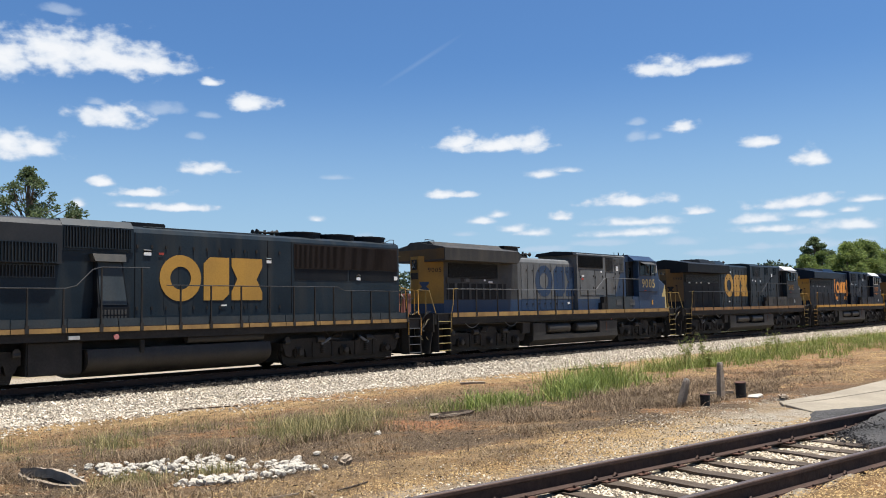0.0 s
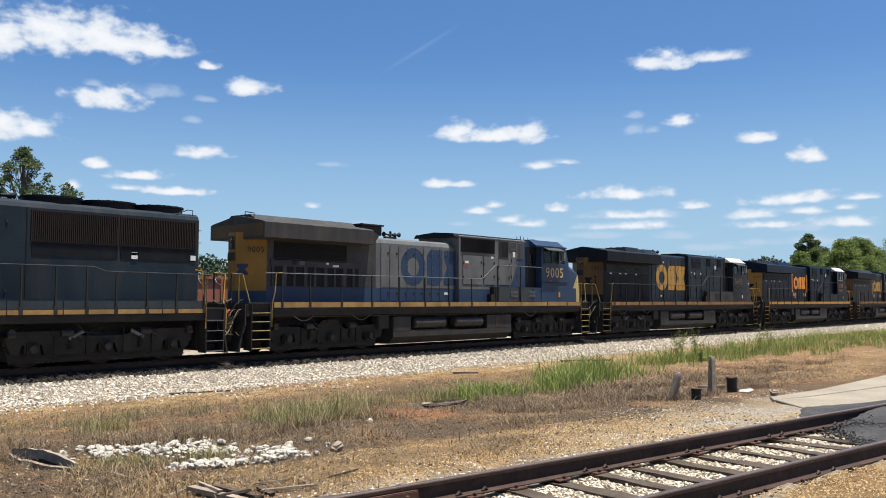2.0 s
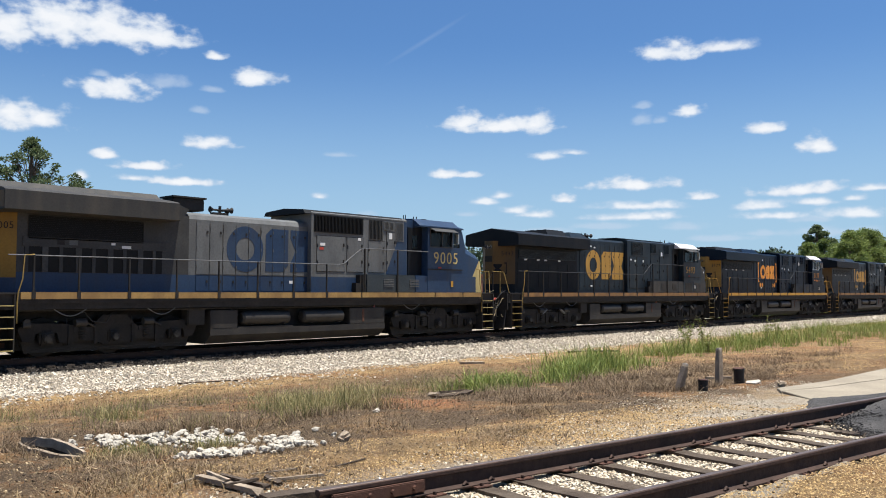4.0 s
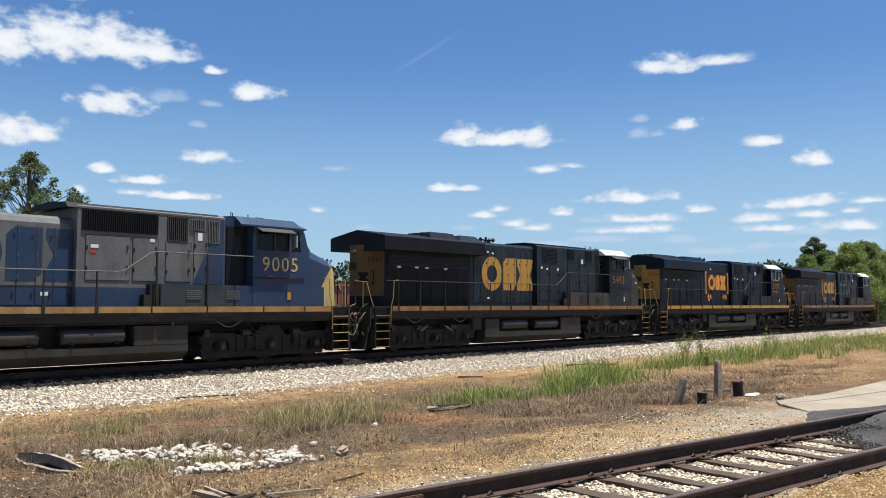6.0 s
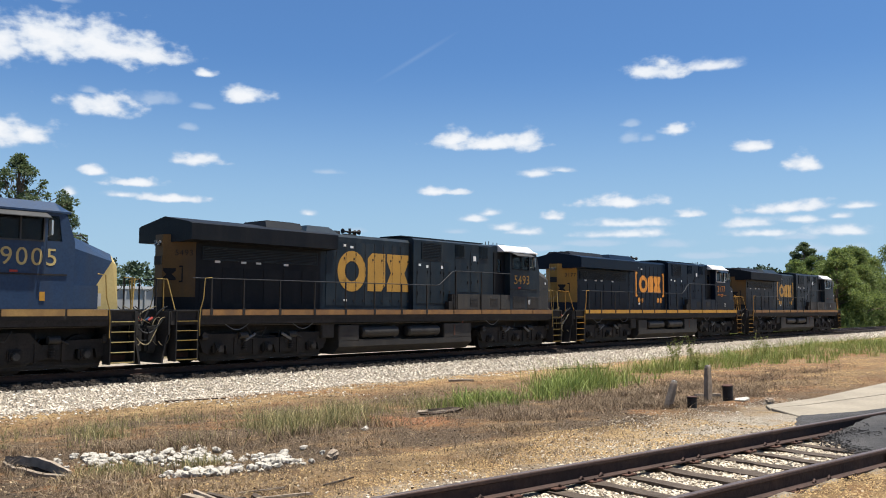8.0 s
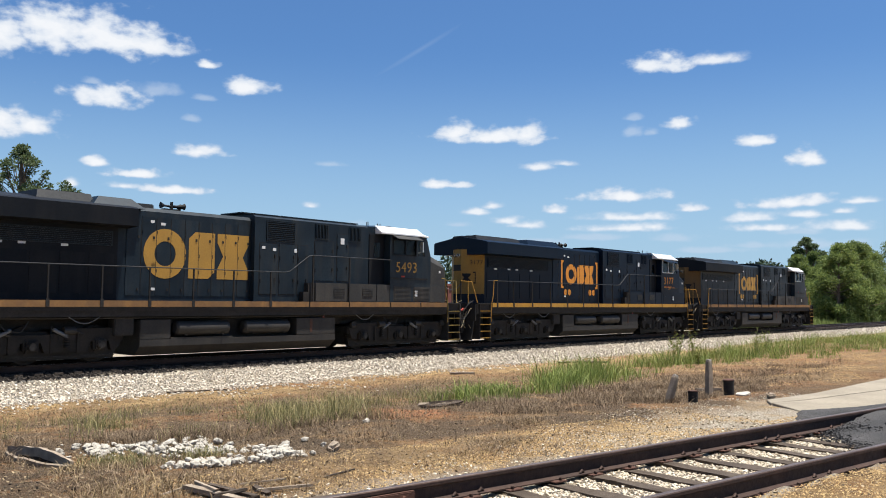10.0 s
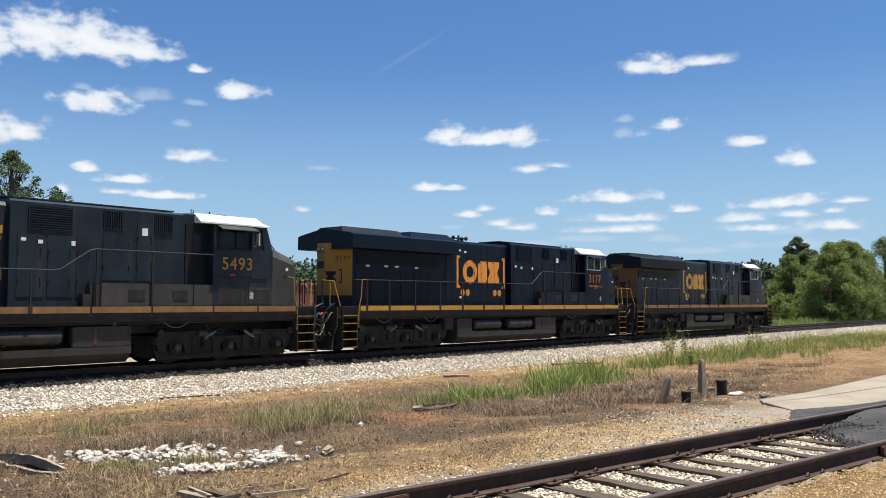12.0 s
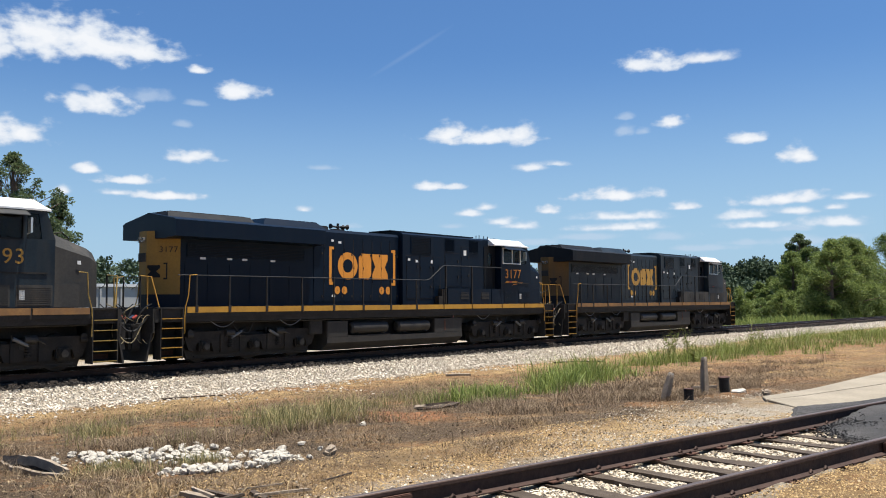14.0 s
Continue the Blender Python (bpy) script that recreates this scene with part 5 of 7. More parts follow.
def emd_locomotive(x_place):
    """A six-axle hood unit whose radiator end faces forward: x = 0 at that end, the cab lies at the other."""
    loco = new("locomotive")
    loco.matrix_basis = pose(x_place, TRACK_Y, 0)
    LOCOMOTIVES.append((loco, x_place))
    tagged(loco, "long dark blue hood locomotive with three roof fans", "locomotive", "locomotives of the train")
    z0 = 1.56
    cube_part("underframe", (-20.6, 0.75, -1.42, 1.42, 1.2, z0 - 0.02), BLACK, loco, "black steel underframe")
    cube_part("walkway", (-20.6, 0.7, -1.47, 1.47, z0 - 0.02, z0 + 0.02), BLACK, loco)
    cube_part("centre_sill", (-19.8, 0.4, -0.75, 0.75, 0.85, 1.2), BLACK, loco)
    for s in (-1, 1):
        for k in range(14):
            x1 = -0.02 - k * 1.46
            cube_part("sill_panel", (x1 - 1.43, x1, *sorted((s * 1.47, s * 1.497)), 1.43, 1.555), SILL_GOLD, loco, "worn dull yellow sill stripe")
            # paler colour stands for the sky that the tilted board catches
            cube_part("toe_board", (x1 - 1.43, x1, *sorted((s * 1.44, s * 1.465)), 1.58, 1.80), SLATE, loco, "blue toe board, paler in colour for the sky it catches")
    prof = [(-0.95, z0), (0.95, z0), (0.95, 4.3), (0.9, 4.42), (0.76, 4.5), (-0.76, 4.5), (-0.9, 4.42), (-0.95, 4.3)]
    part("long_hood", along_x(bmesh.new(), prof, -16.6, 0.05), NAVY, loco, "dark blue long hood with rounded roof edges")
    prof2 = [(-1.1, 3.3), (1.1, 3.3), (1.1, 4.36), (0.98, 4.5), (0.8, 4.56), (-0.8, 4.56), (-0.98, 4.5), (-1.1, 4.36)]
    part("blower_hood", along_x(bmesh.new(), prof2, -16.6, -13.15), SLATE_DARK, loco, "dusty dark grey upper hood section")
    prof3 = [(-0.98, 3.7), (0.98, 3.7), (0.98, 4.4), (0.8, 4.6), (-0.8, 4.6), (-0.98, 4.4)]
    part("roof_box", along_x(bmesh.new(), prof3, -13.1, -11.0), NAVY, loco)
    part("roof_box", box(bmesh.new(), -11.2, -9.8, -0.7, 0.7, 4.48, 4.64, 0.03), BLACKISH, loco)
    slat_grille(loco, -5.05, -2.62, -0.953, 3.42, 4.22, True, 44, RUST_GRILLE, "rust-dark radiator screen with fine bars")
    slat_grille(loco, -2.53, -0.08, -0.953, 3.42, 4.22, True, 44, RUST_GRILLE, "rust-dark radiator screen with fine bars")
    for x0, x1 in ((-5.05, -2.62), (-2.53, -0.08)):
        cube_part("dark_panel", (x0, x1, -0.962, -0.952, 3.0, 3.38), BLACKISH, loco)
    slat_grille(loco, -13.02, -11.1, -0.983, 3.8, 4.36, True, 22, NAVY)
    slat_grille(loco, -16.4, -13.3, -1.103, 3.35, 3.85, True, 36, NAVY)
    slat_grille(loco, -16.4, -13.3, -0.953, 2.95, 3.25, True, 36, SLATE)
    for k, x in enumerate((-4.15, -2.5, -0.9)):
        bm = tube(bmesh.new(), [(x, 0, 4.48), (x, 0, 4.70)], 0.8, 32)
        f = part("radiator_fan", bm, BLACKISH, loco, "round black roof fan housing")
        bm = bmesh.new()
        for j in range(9):
            y = -0.64 + 0.16 * j
            h = math.sqrt(0.72 ** 2 - y * y)
            box(bm, x - h, x + h, y - 0.012, y + 0.012, 4.70, 4.73)
        part("fan_guard", bm, BLACK, f)
        bm = tube(bmesh.new(), [(x, 0, 4.66), (x, 0, 4.71)], 0.84, 32)
        part("fan_rim", bm, BLACKISH, f)
    bm = bmesh.new()
    hx, hz = -5.6, 4.5
    for k, (d, y) in enumerate(((1, -0.18), (-1, -0.05), (1, 0.08), (-1, 0.2))):
        tube(bm, [(hx, y, hz + 0.16), (hx + d * 0.26, y, hz + 0.17)], 0.035, 10)
        tube(bm, [(hx + d * 0.26, y, hz + 0.17), (hx + d * 0.38, y, hz + 0.17)], 0.04, 12, 0.105)
    box(bm, hx - 0.25, hx + 0.25, -0.2, 0.2, hz, hz + 0.08)
    tube(bm, [(hx, 0, hz), (hx, 0, hz + 0.25)], 0.05, 8)
    part("air_horn", bm, BLACK, loco, "black cluster of air horns")
    emblem(loco, -10.15, -6.42, 2.30, 3.66, -0.96, GOLD)
    for s in (-1, 1):
        for k in range(12):
            x = -10.9 + k * 0.47
            for z in (2.02, 3.85):
                cube_part("door_latch", (x, x + 0.06, *sorted((s * 0.95, s * 0.975)), z, z + 0.1), BLACK, loco)
        for x in (-5.2, -6.2, -10.95):
            cube_part("seam_strip", (x, x + 0.025, *sorted((s * 0.95, s * 0.962)), 1.7, 4.3), BLACKISH, loco)
        cube_part("base_strip", (-10.9, 0.0, *sorted((s * 0.95, s * 0.968)), 1.6, 1.85), NAVY, loco)
    for s in (-1, 1):
        for k in range(8):
            x = -10.0 + k * 0.5
            cube_part("door_seam", (x - 0.006, x + 0.006, *sorted((s * 0.949, s * 0.955)), 2.0, 3.9), BLACKISH, loco)
    # sloping air box on the hood's side
    bm = loft(bmesh.new(), [(-12.25, -1.34, 1.6), (-11.3, -1.34, 1.6), (-11.3, -0.94, 1.6), (-12.25, -0.94, 1.6)], [(-12.25, -1.34, 2.1), (-11.3, -1.34, 2.1), (-11.3, -0.94, 2.1), (-12.25, -0.94, 2.1)])
    loft(bm, [(-12.2, -1.30, 2.1), (-11.3, -1.30, 2.1), (-11.3, -0.94, 2.1), (-12.2, -0.94, 2.1)], [(-12.2, -1.12, 3.4), (-11.4, -1.12, 3.4), (-11.4, -0.94, 3.4), (-12.2, -0.94, 3.4)])
    ab = part("air_box", bm, BLACKISH, loco, "dark sloping air filter box with a slate-blue panel")
    bm = loft(bmesh.new(), [(-12.14, -1.31, 2.18), (-11.36, -1.31, 2.18), (-11.36, -1.28, 2.18), (-12.14, -1.28, 2.18)], [(-12.16, -1.145, 3.38), (-11.46, -1.145, 3.38), (-11.46, -1.11, 3.38), (-12.16, -1.11, 3.38)])
    part("panel", bm, SLATE, ab, "slate-blue sheet panel")
    bm = loft(bmesh.new(), [(-12.28, -1.27, 3.40), (-11.37, -1.27, 3.40), (-11.37, -0.94, 3.40), (-12.28, -0.94, 3.40)], [(-12.32, -1.17, 3.62), (-11.33, -1.17, 3.62), (-11.33, -0.94, 3.62), (-12.32, -0.94, 3.62)])
    part("hood_flap", bm, DUSTY, ab, "dusty grey flap")
    bm = bmesh.new()
    for k in range(8):
        x = -12.15 + k * 0.1
        box(bm, x, x + 0.06, -1.352, -1.338, 1.72, 1.86)
        box(bm, x, x + 0.06, -1.352, -1.338, 1.90, 2.04)
    part("louvre", bm, GREY_DARK, ab)
    small_labels(loco, [(-10.55, 3.72, 0.24, 0.17, WHITE), (-10.55, 3.76, 0.24, 0.06, RED), (-10.1, 3.7, 0.16, 0.07, RED), (-6.15, 3.62, 0.2, 0.17, WHITE), (-6.15, 3.66, 0.2, 0.06, RED), (-2.1, 3.12, 0.2, 0.2, WHITE), (-2.1, 3.17, 0.2, 0.08, RED), (-0.15, 3.12, 0.18, 0.15, WHITE), (-7.9, 2.14, 0.2, 0.05, WHITE)], -0.972)
    cube_part("defect_tag", (-13.1, -12.8, -1.49, -1.43, 1.24, 1.34), PALE_CAR, loco, "pale tag on the frame")
    bm = tube(bmesh.new(), [(-11.75, -1.49, 1.28), (-11.75, -1.44, 1.28)], 0.08, 8)
    part("fuel_cutoff", bm, PINK, loco, "faded red emergency cutoff button")
    # rounded tank
    k = 14
    prof = [(-1.28, 0.95), (-1.36, 0.75)] + [(-1.36 * math.cos(a), 0.62 - 0.5 * math.sin(a)) for a in (math.pi * i / k for i in range(k + 1))][0:] + [(1.36, 0.75), (1.28, 0.95)]
    part("fuel_tank", along_x(bmesh.new(), prof, -12.5, -6.35), TANK, loco, "dusty rounded fuel tank", True)
    bm = tube(bmesh.new(), [(-10.9, -1.33, 0.8), (-10.9, -1.35, 1.15)], 0.07, 10)
    part("tank_filler", bm, BLACK, loco)
    for s in (-1, 1):
        bm = tube(bmesh.new(), [(-9.4, s * 1.2, 1.13), (-6.6, s * 1.2, 1.13)], 0.13, 14)
        part("air_reservoir", bm, TANK, loco, "long slim air reservoir", True)
    cube_part("battery_box", (-14.1, -12.6, -1.25, 1.25, 0.3, 1.2), BLACK, loco, "", 0.04)
    add_truck(loco, (-5.05, -3.0, -0.95), "flat")
    add_truck(loco, (-18.9, -16.9, -14.9), "flat")
    for s in (-1, 1):
        stair(loco, 0.06, 0.66, s, RAIL_PIPE, 1.52, 4)
        stair(loco, -20.5, -19.9, s, RAIL_PIPE, 1.52, 4)
    end_rails(loco, 0.02, 1, YELLOW)
    coupler(loco, 0.75, 1)
    handrail(loco, [(-20.0, 2.62), (-13.2, 2.62), (-12.9, 2.7), (-12.45, 3.15), (-12.2, 3.22), (-10.75, 3.24)], [-18.4, -17.0, -15.6, -14.2, -13.25, -12.2, -11.0], RAIL_DARK, BLACK, 1.45)
    handrail(loco, [(-10.2, 2.74), (-3.55, 2.74), (-3.2, 2.62), (0.0, 2.6)], [-9.75, -8.7, -7.6, -6.5, -5.5, -4.6, -3.75, -2.9, -1.95, -1.0, -0.05], RAIL_DARK, BLACK, 1.45)
    # hood end: yellow sheet with grab irons, and a roof grab
    cube_part("hood_end", (0.052, 0.062, -0.94, 0.94, 1.6, 4.3), OLD_END, loco, "weathered yellow hood end")
    for k in range(6):
        z = 2.1 + k * 0.38
        pipe_part("grab_iron", [(0.062, -0.9, z), (0.17, -0.9, z), (0.17, -0.5, z), (0.062, -0.5, z)], 0.012, DULL_YELLOW, loco)
    pipe_part("roof_grab", [(-0.75, -0.85, 4.44), (-0.3, -0.85, 4.62), (-0.12, -0.85, 4.62), (-0.12, -0.85, 4.44)], 0.014, BLACK, loco)
    pipe_part("roof_rail", [(-10.6, -0.8, 4.50), (-6.2, -0.8, 4.51)], 0.014, SLATE, loco)
    # the far cab end
    bm = box(bmesh.new(), -19.2, -16.61, -1.4, 1.4, z0, 4.3, 0.06)
    part("cab", bm, NAVY, loco)
    bm = along_y(bmesh.new(), [(-20.3, z0), (-19.2, z0), (-19.2, 3.4), (-20.2, 3.1)], -1.0, 1.0)
    part("nose", bm, NAVY, loco)
    return loco


def make_train():
    common = dict(old=False, sill_rust=False, arch=False, frame=BLACKISH, brackets=False, roof=WHITE, roof_label="white-painted cab roof",
                  end_label="sooty yellow hood end", rail=YELLOW, tread=YELLOW, nose_front=YELLOW)
    emd_locomotive(23.46)
    ge_locomotive("locomotive", 26.03, dict(common, label="weathered grey and blue diesel locomotive with a yellow hood end", old=True, arch=True, hood=GREY, base=BLUE, mid=GREY,
                  low=SLATE, low_label="grimy slate-blue side lockers", cab=BLUE, nose=BLUE, roof=BLUE, roof_label="blue cab roof", wing=DUSTY, wing_label="sooty grey radiator wings",
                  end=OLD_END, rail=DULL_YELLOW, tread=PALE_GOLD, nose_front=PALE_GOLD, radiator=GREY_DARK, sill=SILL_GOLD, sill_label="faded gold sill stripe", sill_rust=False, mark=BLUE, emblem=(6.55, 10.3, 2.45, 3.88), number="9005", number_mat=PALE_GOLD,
                  hood_label="grey engine hood with tall doors and blue emblem", mid_label="grey equipment hood", low_front=BLUE, visor=GREY_DARK, frame=GREY_DARK))
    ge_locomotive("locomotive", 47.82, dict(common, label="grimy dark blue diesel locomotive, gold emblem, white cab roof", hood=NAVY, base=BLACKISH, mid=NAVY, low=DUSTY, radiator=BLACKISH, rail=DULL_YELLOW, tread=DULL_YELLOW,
                  low_label="dusty grey side lockers", cab=NAVY, nose=DUSTY, wing=BLACKISH, wing_label="sooty radiator wings", end=END_YELLOW, sill=SILL_RUST, sill_label="rusty orange sill stripe",
                  mark=GOLD, emblem=(6.0, 9.75, 2.45, 3.9), number="5493", number_mat=GOLD, cap=(2.9, 4.55, 4.80, 4.3), hood_label="dark blue engine hood with tall doors", mid_label="dark blue equipment hood", visor=DUSTY))
    ge_locomotive("locomotive", 70.02, dict(common, label="clean dark blue diesel locomotive with orange bracketed emblem and yellow sill", hood=NAVY_FRESH, base=NAVY_FRESH, mid=NAVY_FRESH, low=NAVY_FRESH,
                  low_label="dark blue side lockers", cab=NAVY_FRESH, nose=NAVY_FRESH, wing=NAVY_FRESH, wing_label="dark blue radiator wings", end=OLD_END, end_label="yellow hood end", sill=YELLOW,
                  sill_label="bright yellow sill stripe", mark=ORANGE, emblem=(6.6, 9.2, 2.73, 3.70), brackets=True, number="3177", number_mat=ORANGE, flash=True, hood_label="dark blue engine hood",
                  mid_label="dark blue equipment hood", visor=NAVY_FRESH, frame=WHITE))
    ge_locomotive("locomotive", 92.2, dict(common, label="dusty dark blue lead locomotive with a gold bracketed emblem", hood=NAVY, base=BLACKISH, mid=NAVY, low=DUSTY, low_label="dusty side lockers",
                  cab=NAVY, nose=DUSTY, wing=BLACKISH, wing_label="sooty radiator wings", end=END_YELLOW, sill=SILL_RUST, sill_label="dusty brown sill stripe", mark=GOLD, emblem=(6.6, 9.2, 2.73, 3.70),
                  brackets=True, number="", number_mat=GOLD, hood_label="dark blue engine hood", mid_label="dark blue equipment hood", visor=DUSTY, frame=SILVER))


make_train()
# ---- crossing, posts and litter beside the siding ----
SIDING = pose(8.0, 3.73, 0.335, 0, 0, math.degrees(SIDING_A))


def ragged(pts, step, amount, seed):
    """A closed outline with uneven edges."""
    rnd = random.Random(seed)
    out = []
    for (x0, y0), (x1, y1) in zip(pts, pts[1:] + pts[:1]):
        n = max(1, int(math.hypot(x1 - x0, y1 - y0) / step))
        for k in range(n):
            j = amount if 0 < k else 0
            out.append((x0 + (x1 - x0) * k / n + rnd.uniform(-j, j), y0 + (y1 - y0) * k / n + rnd.uniform(-j, j)))
    return out


def make_crossing():
    road = new("road_crossing")
    road.matrix_basis = SIDING
    tagged(road, "worn asphalt road crossing laid round the siding rails", "road crossing", kind="structure")

    def patch(name, pts, seed, height):
        """A tongue of asphalt whose rim runs out into the gravel."""
        bm = bmesh.new()
        ring_pts = ragged(pts, 0.12, 0.03, seed)
        cx, cy = 9.0, sum(p[1] for p in pts) / len(pts)
        top = [bm.verts.new((x, y, height(x, y))) for x, y in ring_pts]
        low = [bm.verts.new((x - (0.3 if x < cx else 0), y + (0.1 if y > 1 else 0), -0.30)) for x, y in ring_pts]
        bm.faces.new(top)
        for i in range(len(top)):
            j = (i + 1) % len(top)
            bm.faces.new((low[i], low[j], top[j], top[i]))
        bmesh.ops.triangulate(bm, faces=bm.faces)
        return part(name, bm, ASPHALT, road)

    ramp = lambda x, x0: -0.17 + 0.15 * smooth01((x - x0) / 1.6)
    patch("asphalt_patch", [(3.0, -0.66), (3.45, 0.0), (4.1, 0.66), (6.2, 0.66), (26, 0.66), (26, -0.66), (5.2, -0.66)], 1, lambda x, y: ramp(x, 3.0 + (y + 0.66) * 0.75))
    patch("asphalt_patch", [(4.7, 0.83), (5.1, 1.55), (5.9, 1.95), (7.6, 1.42), (26, 1.2), (26, 0.83), (6.5, 0.83)], 2, lambda x, y: -0.02 - 0.14 * smooth01((y - 0.83) / 0.9) - 0.13 * smooth01((6.0 - x) / 1.2) * smooth01((1.6 - y) / 0.7))
    patch("asphalt_patch", [(3.1, -0.83), (5.0, -0.83), (26, -0.83), (26, -3.4), (4.2, -3.4)], 3, lambda x, y: ramp(x, 3.0))
    slab = new("concrete_apron")
    slab.matrix_basis = SIDING
    tagged(slab, "pale cracked concrete apron beside the crossing", "concrete slab", kind="structure")
    def conc(pts, z):
        bm = bmesh.new()
        loft(bm, [(x, y, z - 0.2) for x, y in pts], [(x, y, z) for x, y in pts])
        bmesh.ops.bevel(bm, geom=[e for e in bm.edges if all(v.co.z > z - 0.01 for v in e.verts)], offset=0.012, segments=1, affect="EDGES")
        part("slab", bm, CONCRETE, slab)
    # the apron is cast in two bays with a joint between them
    conc([(5.92, 1.97), (7.6, 1.45), (26, 1.24), (26, 2.55), (7.6, 2.72), (6.6, 2.86)], -0.185)
    conc([(6.64, 2.92), (7.6, 2.78), (26, 2.61), (26, 4.2), (14.1, 4.0), (8.9, 3.25), (7.0, 3.2)], -0.19)
    # low curb of broken asphalt crumbs
    n = 1600
    verts, faces = [], []
    rnd = random.Random(4)
    for k in range(n):
        u = rnd.random()
        x, y = 3.0 + u * 1.2 + rnd.gauss(0.1, 0.3), -0.66 + 1.32 * u
        add_stone(verts, faces, SIDING @ Vector((x, y, max(-0.19, ramp(x, 3.0 + (y + 0.66) * 0.75)))), rnd.uniform(0.006, 0.02), rnd)
    tagged(new("asphalt_crumbs", big_mesh("asphalt_crumbs", verts, faces, ASPHALT)), "loose dark asphalt crumbs at the crossing's edge", "rubble", kind="stuff")


CORNERS = [(-1, -1, -1), (1, -1, -1), (1, 1, -1), (-1, 1, -1), (-1, -1, 1), (1, -1, 1), (1, 1, 1), (-1, 1, 1)]
SIDES = [(3, 2, 1, 0), (4, 5, 6, 7), (0, 1, 5, 4), (1, 2, 6, 5), (2, 3, 7, 6), (3, 0, 4, 7)]


def add_stone(verts, faces, at, r, rnd):
    """One angular stone."""
    a = rnd.uniform(0, 6.28)
    ca, sa = math.cos(a), math.sin(a)
    tilt = rnd.uniform(-0.6, 0.6)
    f = len(verts)
    sx, sy, sz = rnd.uniform(0.6, 1.1), rnd.uniform(0.5, 0.9), rnd.uniform(0.4, 0.75)
    for cx, cy, cz in CORNERS:
        x, y, z = (c * s * r * rnd.uniform(0.55, 1.0) for c, s in ((cx, sx), (cy, sy), (cz, sz)))
        z += x * tilt
        verts.append((at[0] + x * ca - y * sa, at[1] + x * sa + y * ca, at[2] + z))
    faces += [tuple(f + i for i in q) for q in SIDES]


def stone_material(name, light, dark, warm):
    m = bpy.data.materials.new(name)
    m.use_nodes = True
    t = m.node_tree
    b = t.nodes["Principled BSDF"]
    geo = t.nodes.new("ShaderNodeNewGeometry")
    ramp = t.nodes.new("ShaderNodeValToRGB")
    link(t, geo.outputs["Random Per Island"], ramp.inputs[0])
    e = ramp.color_ramp.elements
    e[0].color, e[1].color = (*dark, 1), (*light, 1)
    x = e.new(0.25)
    x.color = (*warm, 1)
    x = e.new(0.6)
    x.color = tuple(0.5 * (p + q) for p, q in zip(light, warm)) + (1,)
    nz = t.nodes.new("ShaderNodeTexNoise")
    nz.inputs["Scale"].default_value = 45
    mix = t.nodes.new("ShaderNodeMix")
    mix.data_type, mix.blend_type = "RGBA", "MULTIPLY"
    mix.inputs[0].default_value = 0.36
    link(t, ramp.outputs[0], mix.inputs[6])
    link(t, nz.outputs["Fac"], mix.inputs[7])
    link(t, mix.outputs[2], b.inputs["Base Color"])
    b.inputs["Roughness"].default_value = 0.95
    b.inputs["Specular IOR Level"].default_value = 0.2
    return m


BALLAST = stone_material("ballast_stone", (0.72, 0.64, 0.52), (0.40, 0.345, 0.27), (0.56, 0.485, 0.38))
GRAVEL = stone_material("siding_gravel", (0.72, 0.63, 0.49), (0.32, 0.26, 0.18), (0.54, 0.445, 0.32))
# stones coloured dark for shade and grime beside the rail
SHADED_GRIMY = stone_material("shaded_grimy_stone", (0.085, 0.072, 0.06), (0.018, 0.015, 0.0125), (0.042, 0.035, 0.029))
OCHRE = stone_material("ochre_grit", (0.68, 0.48, 0.235), (0.19, 0.112, 0.055), (0.50, 0.335, 0.15))


